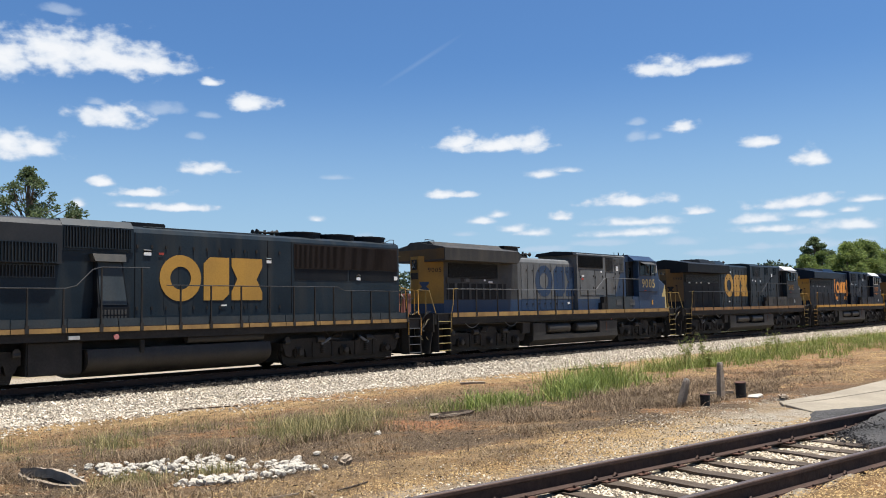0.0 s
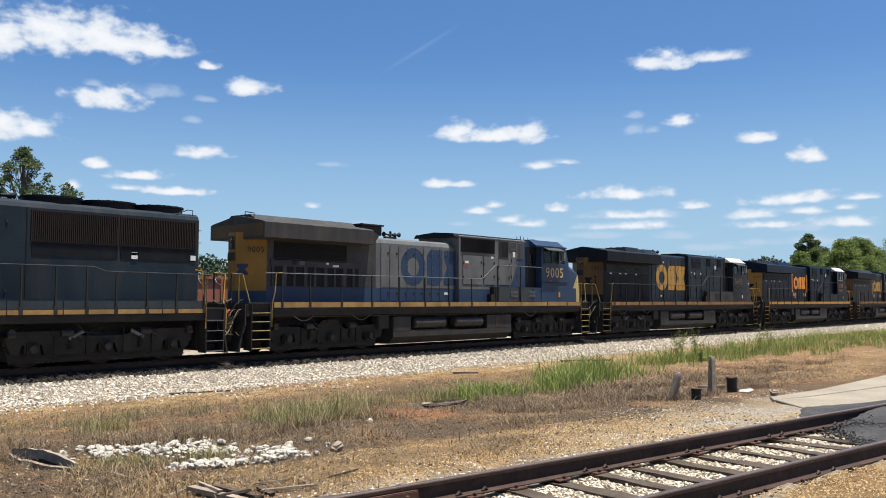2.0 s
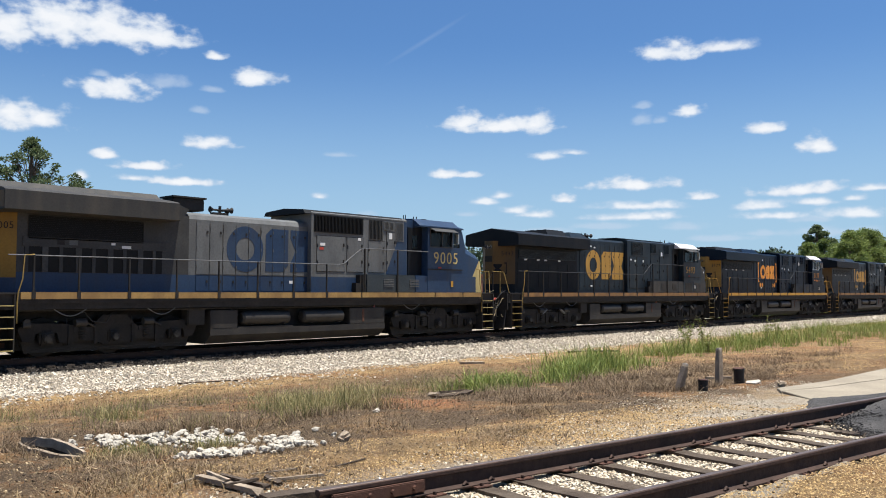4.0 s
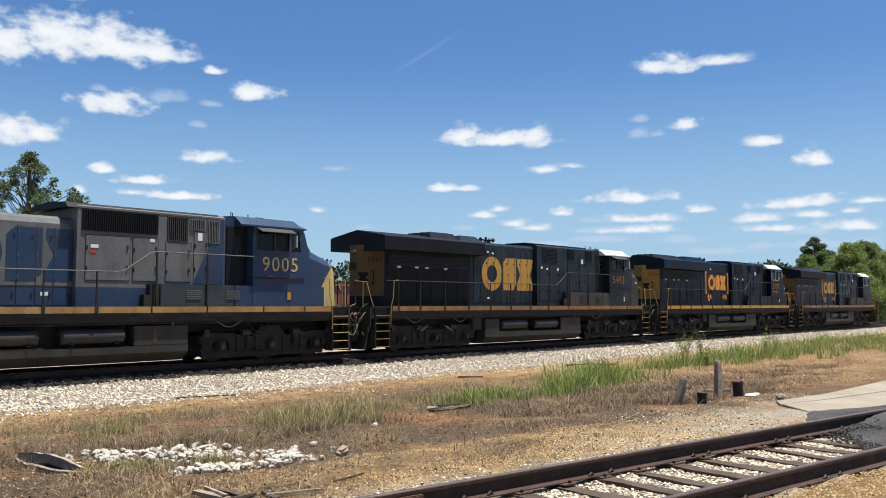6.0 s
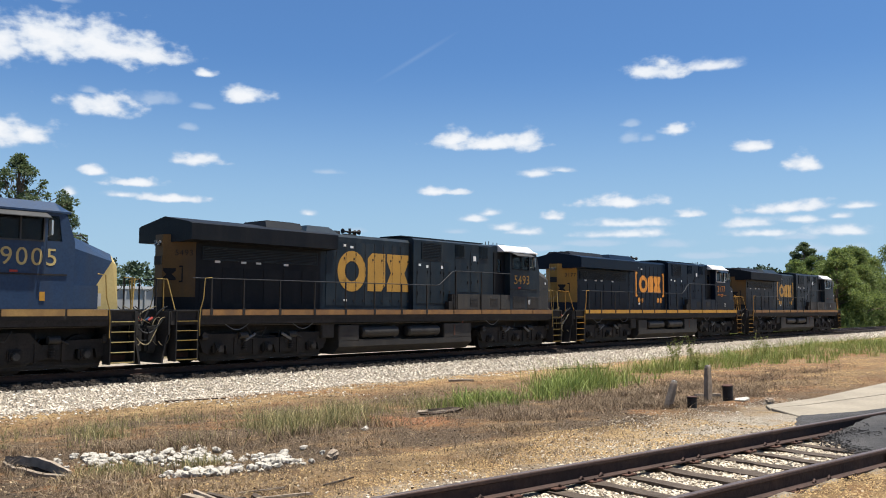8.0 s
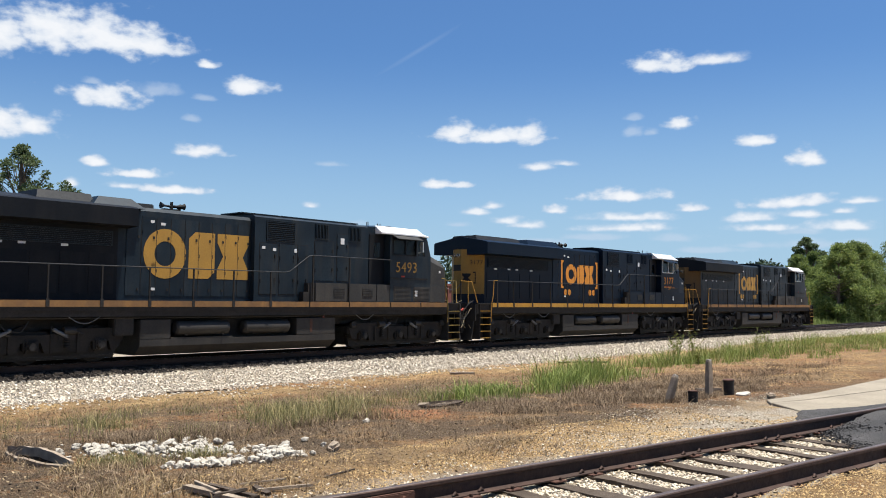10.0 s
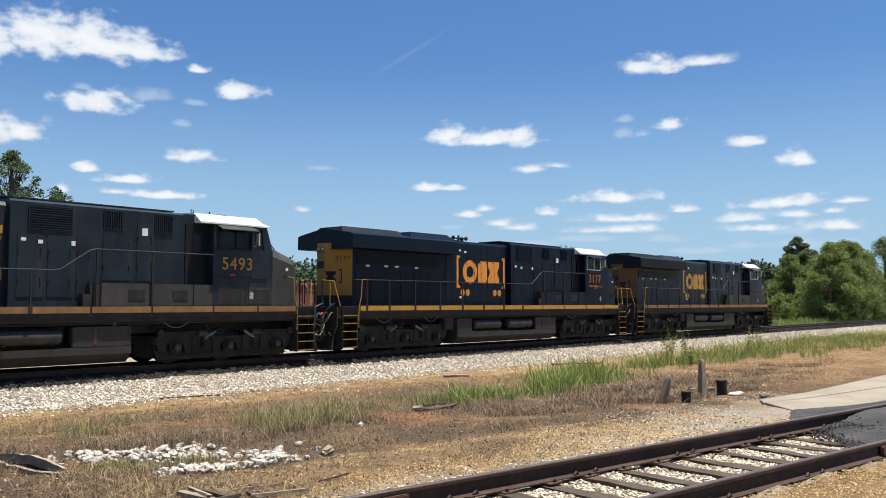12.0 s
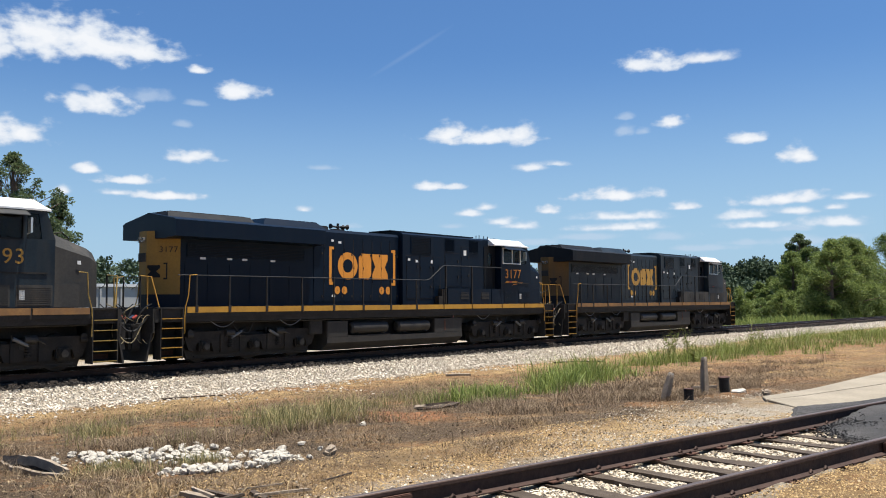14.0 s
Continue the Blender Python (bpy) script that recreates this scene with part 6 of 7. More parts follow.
def make_ballast():
    rnd = random.Random(11)
    verts, faces = [], []
    dark_verts, dark_faces = [], []
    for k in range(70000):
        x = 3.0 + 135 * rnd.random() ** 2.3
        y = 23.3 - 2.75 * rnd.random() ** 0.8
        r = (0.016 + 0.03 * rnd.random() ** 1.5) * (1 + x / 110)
        # stones near the rail get the colour that holds shade and grime
        in_shade_band = y + 0.12 * noise.noise(Vector((x * 0.8, 1.0, 0.0))) + rnd.gauss(0, 0.05) > 22.6
        v, f = (dark_verts, dark_faces) if in_shade_band else (verts, faces)
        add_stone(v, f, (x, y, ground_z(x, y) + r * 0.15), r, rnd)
    tagged(new("shaded_grimy_ballast", big_mesh("shaded_grimy_ballast", dark_verts, dark_faces, SHADED_GRIMY)), "ballast darkened for the train's shade and for grime beside the rail", "ballast", kind="stuff")
    for k in range(5200):
        x = 3.0 + 45 * rnd.random() ** 1.3
        y = 20.9 - abs(rnd.gauss(0, 1.5)) * (0.5 + 0.7 * noise.noise(Vector((x * 0.35, 4.0, 0))) ** 2 * 4)
        r = rnd.uniform(0.02, 0.045)
        add_stone(verts, faces, (x, y, ground_z(x, y) + r * 0.15), r, rnd)
    tagged(new("ballast", big_mesh("ballast", verts, faces, BALLAST)), "pale crushed limestone ballast of the main line", "ballast", kind="stuff")
    verts, faces = [], []
    for k in range(38000):
        lx = -5.0 + 11 * rnd.random()
        ly = rnd.choice((rnd.uniform(-0.7, 0.7), rnd.uniform(-0.7, 0.7), 0.85 + abs(rnd.gauss(0, 0.3)), rnd.uniform(-0.7, 0.7)))
        if lx > 3.9 + ly * 0.8 and abs(ly) < 2:
            continue
        if min(abs(lx - q) for q in TIE_PLACES) < 0.085 and rnd.random() < 0.85 and abs(ly) < 1.25:
            continue
        p = SIDING @ Vector((lx, ly, 0))
        r = rnd.uniform(0.010, 0.024)
        add_stone(verts, faces, (p.x, p.y, ground_z(p.x, p.y) + r * 0.25), r, rnd)
    for k in range(17000):
        x, y = 4.0 + 13.5 * rnd.random() ** 0.8, rnd.uniform(3.2, 8.2)
        p = SIDING.inverted() @ Vector((x, y, 0))
        wide = 1.0 + max(0.0, min(1.6, (x - 7.5) * 0.33))
        if p.y < 0.85 or (p.x > 4.8 and p.y < 3.3 and p.x - 4.8 > (p.y - 1.9) * 1.0) or rnd.random() < (p.y - 0.6 - wide) / 1.1 or noise.noise(Vector((x * 0.9, y * 0.9, 2.0))) < -0.22:
            continue
        r = rnd.uniform(0.006, 0.018)
        add_stone(verts, faces, (x, y, ground_z(x, y) + r * 0.2), r, rnd)
    tagged(new("siding_gravel", big_mesh("siding_gravel", verts, faces, GRAVEL)), "sandy pale gravel between and beside the siding rails", "gravel", kind="stuff")


def add_chip(verts, faces, at, r, rnd):
    """One small five-cornered chip."""
    a = rnd.uniform(0, 6.28)
    f = len(verts)
    for k in range(4):
        q = r * rnd.uniform(0.6, 1.1)
        verts.append((at[0] + q * math.cos(a + 1.57 * k), at[1] + q * math.sin(a + 1.57 * k), at[2] - r * 0.2))
    verts.append((at[0] + r * rnd.uniform(-0.4, 0.4), at[1] + r * rnd.uniform(-0.4, 0.4), at[2] + r * rnd.uniform(0.4, 0.8)))
    faces += [(f + k, f + (k + 1) % 4, f + 4) for k in range(4)]


def make_grit():
    """Ochre grit on the bare bank of the siding and on the near side of it."""
    rnd = random.Random(52)
    verts, faces = [], []
    for k in range(90000):
        if k % 3:
            lx, ly = -4.5 + 12.5 * rnd.random() ** 1.2, 0.95 + 2.6 * rnd.random()
            bare = noise.noise(Vector((lx * 0.9, ly * 1.2, 6.0)))
            if bare < -0.18 + 0.35 * rnd.random() * (ly > 2.2) or (lx > 4.6 and ly > 1.8) or rnd.random() < 0.65 - 0.12 * (lx + 4.5):
                continue
        else:
            lx, ly = -3.5 + 9.0 * rnd.random(), -0.87 - 2.2 * rnd.random()
            if lx > 2.9:
                continue
        p = SIDING @ Vector((lx, ly, 0))
        r = 0.005 + 0.010 * rnd.random() ** 2
        add_chip(verts, faces, (p.x, p.y, ground_z(p.x, p.y) + 0.002), r, rnd)
    for k in range(16000):
        x, y = rnd.uniform(16, 40), rnd.uniform(6.0, 12.5)
        p = SIDING.inverted() @ Vector((x, y, 0))
        if p.y < 4.25 or noise.noise(Vector((x * 0.5, y * 0.7, 8.0))) < 0.0:
            continue
        add_chip(verts, faces, (x, y, ground_z(x, y) + 0.004), 0.010 + 0.018 * rnd.random() ** 2, rnd)
    tagged(new("ochre_grit", big_mesh("ochre_grit", verts, faces, OCHRE)), "loose ochre grit and small stones on sandy ground", "gravel", kind="stuff")


PEBBLE = stone_material("field_pebble", (0.42, 0.35, 0.25), (0.12, 0.09, 0.065), (0.30, 0.23, 0.16))


def make_pebbles():
    rnd = random.Random(77)
    verts, faces = [], []
    for k in range(1800):
        x, y = rnd.uniform(3.0, 24), rnd.uniform(5.2, 20.5)
        p = SIDING.inverted() @ Vector((x, y, 0))
        if p.y < 1.0 or (p.x > 4.8 and p.y < 4.3) or noise.noise(Vector((x * 0.7, y * 0.7, 9.0))) < -0.1:
            continue
        r = 0.005 + 0.016 * rnd.random() ** 3
        add_stone(verts, faces, (x, y, ground_z(x, y) + r * 0.2), r, rnd)
    tagged(new("pebbles", big_mesh("pebbles", verts, faces, PEBBLE)), "pale pebbles strewn over dry ground", "gravel", kind="stuff")


CLOD = stone_material("dry_clod", (0.46, 0.35, 0.21), (0.045, 0.032, 0.022), (0.17, 0.115, 0.068))


def make_clods():
    """Crumbs of dry clay, bark and litter on the bare ground."""
    rnd = random.Random(78)
    verts, faces = [], []
    for k in range(26000):
        x = 3.0 + 20 * rnd.random() ** 1.4
        y = rnd.uniform(0.5, 20.5)
        p = SIDING.inverted() @ Vector((x, y, 0))
        if -0.85 < p.y < 0.95 or (p.x > 4.6 and p.y < 4.3) or p.y < -3:
            continue
        r = 0.006 + 0.017 * rnd.random() ** 2
        add_stone(verts, faces, (x, y, ground_z(x, y) + r * 0.1), r, rnd)
    tagged(new("clay_crumbs", big_mesh("clay_crumbs", verts, faces, CLOD)), "crumbs of dry clay and bark on bare ground", "litter", kind="stuff")


def rock_form(seed, material, cuts=1):
    rnd = random.Random(seed)
    bm = bmesh.new()
    bmesh.ops.create_icosphere(bm, subdivisions=cuts, radius=1.0)
    for v in bm.verts:
        v.co *= rnd.uniform(0.72, 1.12)
        v.co.z *= 0.8
        v.co.x *= 1.15
    return finish(bm, "rock", material)


def make_rock_pile():
    """White riprap stones round a drain outlet."""
    pile = new("rock_pile")
    tagged(pile, "loose pile of white limestone rocks in the ditch", "rocks")
    forms = [rock_form(k, STONE) for k in range(6)]
    rnd = random.Random(5)
    line = [((5.45, 11.0), (6.15, 10.65), 130, 0.30), ((6.15, 10.45), (7.05, 10.65), 110, 0.34), ((6.3, 10.3), (6.55, 9.6), 90, 0.30), ((5.0, 8.2), (5.6, 7.75), 80, 0.14),
            ((5.6, 7.75), (6.5, 7.95), 80, 0.20), ((6.4, 9.3), (6.6, 8.2), 40, 0.24), ((5.0, 10.9), (7.0, 8.6), 30, 0.6)]
    for (x0, y0), (x1, y1), n, spread in line:
        for k in range(n):
            u = rnd.random()
            x, y = x0 + (x1 - x0) * u + rnd.gauss(0, spread * 0.5), y0 + (y1 - y0) * u + rnd.gauss(0, spread * 0.8)
            r = 0.018 + 0.046 * rnd.random() ** 1.8
            ob = new("rock", rnd.choice(forms))
            ob.parent = pile
            ob.matrix_local = pose(x, y, ground_z(x, y) + r * rnd.uniform(0.3, 0.9), rnd.uniform(-25, 25), rnd.uniform(-25, 25), rnd.uniform(0, 360)) @ Matrix.Diagonal((r, r, r, 1))
    for x, y, r, label in ((6.77, 7.62, 0.075, "single grey-brown block of stone"), (9.1, 9.5, 0.05, "grey stone half in the grass"), (16.2, 5.95, 0.09, "small grey stone beside the concrete")):
        bm = box(bmesh.new(), -1.2, 1.2, -0.8, 0.8, -0.7, 0.7, 0.38)
        for v in bm.verts:
            v.co += Vector((rnd.uniform(-0.2, 0.2), rnd.uniform(-0.2, 0.2), rnd.uniform(-0.2, 0.2)))
        ob = new("stone_block", finish(bm, "stone_block", OLD_WOOD if r > 0.072 else STONE))
        ob.matrix_basis = pose(x, y, ground_z(x, y) + r * 0.5, 8, -10, 25) @ Matrix.Diagonal((r, r, r, 1))
        tagged(ob, label, "stone")


def make_culvert():
    cul = new("culvert")
    x, y = 4.78, 10.95
    rim = ground_z(4.35, 10.7) + 0.01
    cul.matrix_basis = pose(x, y, rim, 0, 0, -80)
    tagged(cul, "broken half-buried culvert mouth with a dark opening", "culvert")
    # a straight weathered beam behind, a thin bowed lip before the opening
    rnd = random.Random(9)
    for s, top, bow_most, thick, mat, name in ((1, 0.07, 0.03, 0.10, OLD_WOOD, "beam"), (-1, -0.03, 0.13, 0.03, OLD_WOOD, "lip")):
        secs = []
        for k in range(15):
            u = -1 + k / 7
            bow = s * bow_most * (1 - abs(u + 0.15) ** 2.2 * 0.75) * (1 if s > 0 else max(0.05, 1 - max(0.0, -u) ** 3))
            z = top * (1 - 0.5 * u * u) + rnd.uniform(-0.008, 0.008) - 0.05 * max(0.0, u)
            t = thick * (1 - 0.4 * abs(u)) * rnd.uniform(0.85, 1.1)
            low = z - 0.10 if s > 0 else -0.62
            secs.append([(u * 0.66, bow, low), (u * 0.66, bow + s * t, low), (u * 0.66, bow + s * t, z), (u * 0.66, bow, z + 0.015)])
        part(name, loft(bmesh.new(), *secs), mat, cul)
    # black floor puts the pit's shade into colour
    bm = loft(bmesh.new(), [(-0.6, -0.2, -0.7), (0.6, -0.2, -0.7), (0.6, 0.05, -0.7), (-0.6, 0.05, -0.7)], [(-0.58, -0.18, -0.56), (0.58, -0.18, -0.56), (0.58, 0.04, -0.56), (-0.58, 0.04, -0.56)])
    part("mud", bm, BLACK, cul, "black floor standing for the shade in the pit")
    # black plate added for the shaded void below the beam
    cube_part("pipe_wall", (-0.62, 0.62, 0.05, 0.08, -0.62, -0.03), BLACK, cul, "black plate standing for the shaded void of the pipe")


def marker_post(x, y, h, lean_x, lean_y, label):
    p = new("marker_post")
    p.matrix_basis = pose(x, y, ground_z(x, y) - 0.1, lean_x, lean_y, -12)
    tagged(p, label, "post")
    bm = bmesh.new()
    w = 0.062
    secs = []
    for z, k in ((0, 1), (h * 0.3, 1.0), (h * 0.7, 0.97), (h + 0.06, 0.92), (h + 0.1, 0.6)):
        secs.append([(w * k * c, w * 0.8 * k * s, z) for c, s in ((-1, -1), (1, -1), (1, 1), (-1, 1))])
    loft(bm, *secs)
    bmesh.ops.bevel(bm, geom=[e for e in bm.edges if abs(e.verts[0].co.z - e.verts[1].co.z) > 0.1], offset=0.02, segments=1, affect="EDGES")
    part("shaft", bm, OLD_WOOD, p)
    cap = box(bmesh.new(), -w * 0.75, w * 0.75, -w * 0.6, w * 0.6, h + 0.075, h + 0.115, 0.01)
    part("cap", cap, STONE, p, "pale weathered top")


def steel_stub(x, y, r, h, lean, label):
    p = new("pipe_stub")
    p.matrix_basis = pose(x, y, ground_z(x, y) - 0.03, 0, lean, 0)
    tagged(p, label, "pipe stub")
    bm = bmesh.new()
    n = 20
    prof = [(r * 0.86, 0.0), (r, 0.0), (r, h), (r * 1.12, h + 0.005), (r * 1.12, h + 0.03), (r * 0.86, h + 0.03)]
    rings = [[bm.verts.new((q * math.cos(2 * math.pi * i / n), q * math.sin(2 * math.pi * i / n), z)) for q, z in prof] for i in range(n)]
    for i in range(n):
        a, b = rings[i], rings[(i + 1) % n]
        for j in range(len(prof)):
            bm.faces.new((a[j], b[j], b[(j + 1) % len(prof)], a[(j + 1) % len(prof)]))
    part("pipe", bm, BLACK, p, "", True)
    part("lid", tube(bmesh.new(), [(0, 0, h + 0.028), (0, 0, h + 0.045)], r * 1.05, 20), PLATE, p, "rusty flat lid")


def timber(name, a, b, w, h, material, label, z=0.0, roll=0.0, splinter=0.0):
    rnd = random.Random(hash((round(a[0] * 10), round(a[1] * 10))))
    za, zb = ground_z(*a), ground_z(*b)
    va, vb = Vector((*a, za + h * 0.5 + z)), Vector((*b, zb + h * 0.5 + z))
    L = (vb - va).length
    bm = bmesh.new()
    secs = []
    for k in range(7):
        u = k / 6
        e = splinter if k in (0, 6) else 0.0
        secs.append([(L * u + rnd.uniform(-e, e), cy * w * 0.5 * rnd.uniform(0.82, 1.05), cz * h * 0.5 * rnd.uniform(0.8, 1.05)) for cy, cz in ((-1, -1), (1, -1), (1, 1), (-1, 1))])
    loft(bm, *secs)
    ob = new(name, finish(bm, name, material))
    d = (vb - va).normalized()
    ob.matrix_basis = Matrix.Translation(va) @ d.to_track_quat("X", "Z").to_matrix().to_4x4() @ pose(0, 0, 0, roll)
    return tagged(ob, label, "timber")


def make_litter():
    marker_post(14.27, 7.1, 0.50, 10, 11, "leaning grey weathered timber marker post in dead grass")
    marker_post(15.81, 6.99, 0.70, 0, 0, "upright grey weathered timber marker post with pale top")
    steel_stub(14.54, 6.73, 0.085, 0.19, 0, "short black steel pipe stub with flat lid")
    steel_stub(16.53, 6.89, 0.10, 0.29, -6, "taller black steel pipe stub tilted beside the post")
    bm = bmesh.new()
    plate_pts = [(0, 0), (0.35, 0.05), (0.5, 0.22), (0.2, 0.36), (-0.05, 0.25)]
    loft(bm, [(x, y, 0.0) for x, y in plate_pts], [(x, y, 0.035 + 0.03 * x) for x, y in plate_pts])
    ob = new("concrete_fragment", finish(bm, "concrete_fragment", STONE))
    ob.matrix_basis = pose(16.35, 6.5, ground_z(16.35, 6.5) + 0.01, 0, -4, -10) @ Matrix.Diagonal((0.75, 0.75, 0.6, 1))
    tagged(ob, "white broken concrete fragment lying on dry ground", "rubble")
    timber("fallen_stake", (16.0, 7.35), (16.45, 7.02), 0.05, 0.05, OLD_WOOD, "old wooden stake lying between the posts", 0.1)
    for ax, ay, bx, by, w, h, z, roll in ((11.95, 10.8, 12.3, 10.35, 0.13, 0.09, -0.02, 14), (11.85, 11.0, 12.2, 10.5, 0.07, 0.05, 0.02, 30), (12.05, 10.72, 12.36, 10.42, 0.08, 0.05, 0.06, -20),
                                          (12.1, 10.95, 12.42, 10.55, 0.06, 0.06, 0.0, 45), (11.8, 10.75, 12.05, 10.4, 0.05, 0.04, 0.0, 12)):
        timber("rotten_tie", (ax, ay), (bx, by), w, h, OLD_WOOD if roll == 30 else TIE, "splintered piece of a rotten tie lying in weeds", z, roll, 0.12)
    timber("plank", (21.0, 18.0), (21.6, 17.5), 0.14, 0.08, OLD_WOOD, "short brown plank on bare clay", 0.0, 3, 0.05)
    timber("plank", (12.0, 20.0), (13.4, 19.4), 0.09, 0.05, TIE, "thin dark stick lying by the ballast", 0.0, 3, 0.05)
    timber("plank", (28.3, 18.7), (30.2, 17.6), 0.12, 0.08, TIE, "long brown board lying on clay", 0.0, 3, 0.05)
    timber("plank", (4.38, 6.94), (4.37, 6.02), 0.07, 0.045, OLD_WOOD, "grey weathered plank with a split end", 0.02, 3, 0.08)
    timber("plank", (4.49, 6.95), (4.37, 6.42), 0.05, 0.03, OLD_WOOD, "grey weathered plank lying on another", 0.05, -8, 0.06)
    timber("plank", (4.60, 6.90), (4.55, 6.09), 0.045, 0.03, TIE, "dark splintered board on dry ground", 0.02, 6, 0.08)
    timber("plank", (4.28, 6.33), (4.62, 6.32), 0.035, 0.025, TIE, "short dark lath across the boards", 0.05, 0, 0.04)
    timber("plank", (4.72, 6.34), (5.24, 6.16), 0.03, 0.025, OLD_WOOD, "thin pale wooden lath on dry ground", 0.02, 0, 0.05)
    timber("plank", (4.85, 6.54), (4.74, 6.19), 0.05, 0.04, TIE, "short dark block of wood", 0.0, 10, 0.03)
    timber("plank", (4.91, 6.84), (5.29, 6.64), 0.018, 0.015, OLD_WOOD, "thin dry stick on the ground", 0.01, 0, 0.02)
    timber("plank", (4.11, 6.91), (4.38, 7.00), 0.02, 0.018, OLD_WOOD, "thin dry stick on the ground", 0.01, 0, 0.02)
    timber("plank", (5.65, 6.47), (6.04, 6.48), 0.016, 0.014, TIE, "thin dry stick on the ground", 0.01, 0, 0.02)
    # end timber under the siding's last rail joint
    timber("end_timber", (4.1, 5.55), (5.2, 5.2), 0.16, 0.10, TIE, "dark squared timber beside the rail's end", 0.03, 0, 0.03)
    bm = box(bmesh.new(), -0.45, 0.45, -0.02, 0.02, -0.05, 0.05, 0.008)
    for k in range(4):
        tube(bm, [(-0.33 + 0.22 * k, -0.02, 0), (-0.33 + 0.22 * k, -0.05, 0)], 0.022, 8)
    ob = new("joint_bar", finish(bm, "joint_bar", PLATE))
    ob.matrix_basis = SIDING @ pose(-3.35, 0.705, -0.095)
    tagged(ob, "rusty red joint bar bolted to the rail", "joint bar")
    ob = copy_thing(ob, SIDING @ pose(3.0, -0.80, -0.095))


make_crossing()
make_ballast()
make_grit()
make_pebbles()
make_clods()
make_rock_pile()
make_culvert()
make_litter()


# ---- freight cars standing behind the train ----
def gondola(x, y, length, height, material, label):
    car = new("gondola_car")
    car.matrix_basis = pose(x, y, -0.6)
    tagged(car, label, "freight car")
    bm = box(bmesh.new(), 0, length, -1.45, -1.38, 1.1, height)
    box(bm, 0, length, 1.38, 1.45, 1.1, height)
    box(bm, 0, 0.07, -1.38, 1.38, 1.1, height)
    box(bm, length - 0.07, length, -1.38, 1.38, 1.1, height)
    box(bm, 0, length, -1.38, 1.38, 1.05, 1.12)
    part("body", bm, material, car)
    for k in range(int(length / 1.2) + 1):
        cube_part("side_rib", (k * 1.2, k * 1.2 + 0.1, -1.53, -1.45, 1.1, height - 0.08), material, car)
    cube_part("top_rail", (0, length, -1.55, -1.45, height - 0.12, height + 0.04), WHITE if material is PALE_CAR else material, car)
    for x0 in (1.6, length - 1.6):
        bm = box(bmesh.new(), x0 - 1.2, x0 + 1.2, -1.0, 1.0, 0.45, 1.04)
        for dx in (-0.85, 0.85):
            tube(bm, [(x0 + dx, -0.8, 0.43), (x0 + dx, 0.8, 0.43)], 0.42, 18)
        part("truck", bm, TRUCK, car)


gondola(27.6, 46, 14.5, 3.75, OXIDE, "oxide red open gondola car standing on a yard track")
gondola(43.0, 46, 14.5, 3.7, OXIDE, "faded red open gondola car standing on a yard track")
gondola(12.0, 46, 14.5, 3.5, PALE_CAR, "pale grey freight car standing on a yard track")
# ---- plants ----


def leaf_material(name, light, dark, rough=0.6, through_light=0.25):
    m = bpy.data.materials.new(name)
    m.use_nodes = True
    t = m.node_tree
    b = t.nodes["Principled BSDF"]
    geo = t.nodes.new("ShaderNodeNewGeometry")
    ramp = t.nodes.new("ShaderNodeValToRGB")
    link(t, geo.outputs["Random Per Island"], ramp.inputs[0])
    e = ramp.color_ramp.elements
    e[0].color, e[1].color = (*dark, 1), (*light, 1)
    link(t, ramp.outputs[0], b.inputs["Base Color"])
    b.inputs["Roughness"].default_value = rough
    b.inputs["Specular IOR Level"].default_value = 0.25
    tr = t.nodes.new("ShaderNodeBsdfTranslucent")
    link(t, ramp.outputs[0], tr.inputs["Color"])
    mix = t.nodes.new("ShaderNodeMixShader")
    mix.inputs[0].default_value = through_light
    link(t, b.outputs[0], mix.inputs[1])
    link(t, tr.outputs[0], mix.inputs[2])
    link(t, mix.outputs[0], t.nodes["Material Output"].inputs["Surface"])
    return m


OLIVE = leaf_material("olive_grass", (0.46, 0.375, 0.175), (0.085, 0.105, 0.03))
GREEN = leaf_material("green_grass", (0.34, 0.38, 0.10), (0.095, 0.150, 0.034))
DEAD = leaf_material("dead_grass", (0.36, 0.262, 0.165), (0.048, 0.032, 0.020), 0.8, 0.15)
STRAW = leaf_material("straw", (0.38, 0.28, 0.15), (0.14, 0.095, 0.05), 0.8, 0.15)
LEAF = leaf_material("tree_leaf", (0.185, 0.235, 0.07), (0.055, 0.085, 0.025), 0.55, 0.45)
LEAF_BRIGHT = leaf_material("bright_tree_leaf", (0.245, 0.30, 0.088), (0.075, 0.11, 0.03), 0.55, 0.45)
NEEDLE = leaf_material("pine_needle", (0.150, 0.190, 0.085), (0.042, 0.064, 0.030), 0.6, 0.42)
FAR_LEAF = leaf_material("far_leaf", (0.070, 0.100, 0.056), (0.046, 0.068, 0.040), 0.8, 0.1)
BARK = paint("bark", (0.12, 0.085, 0.06), (0.19, 0.145, 0.11), 0.9, 0, 3, 0.9, None, 0, 0.6, 30)


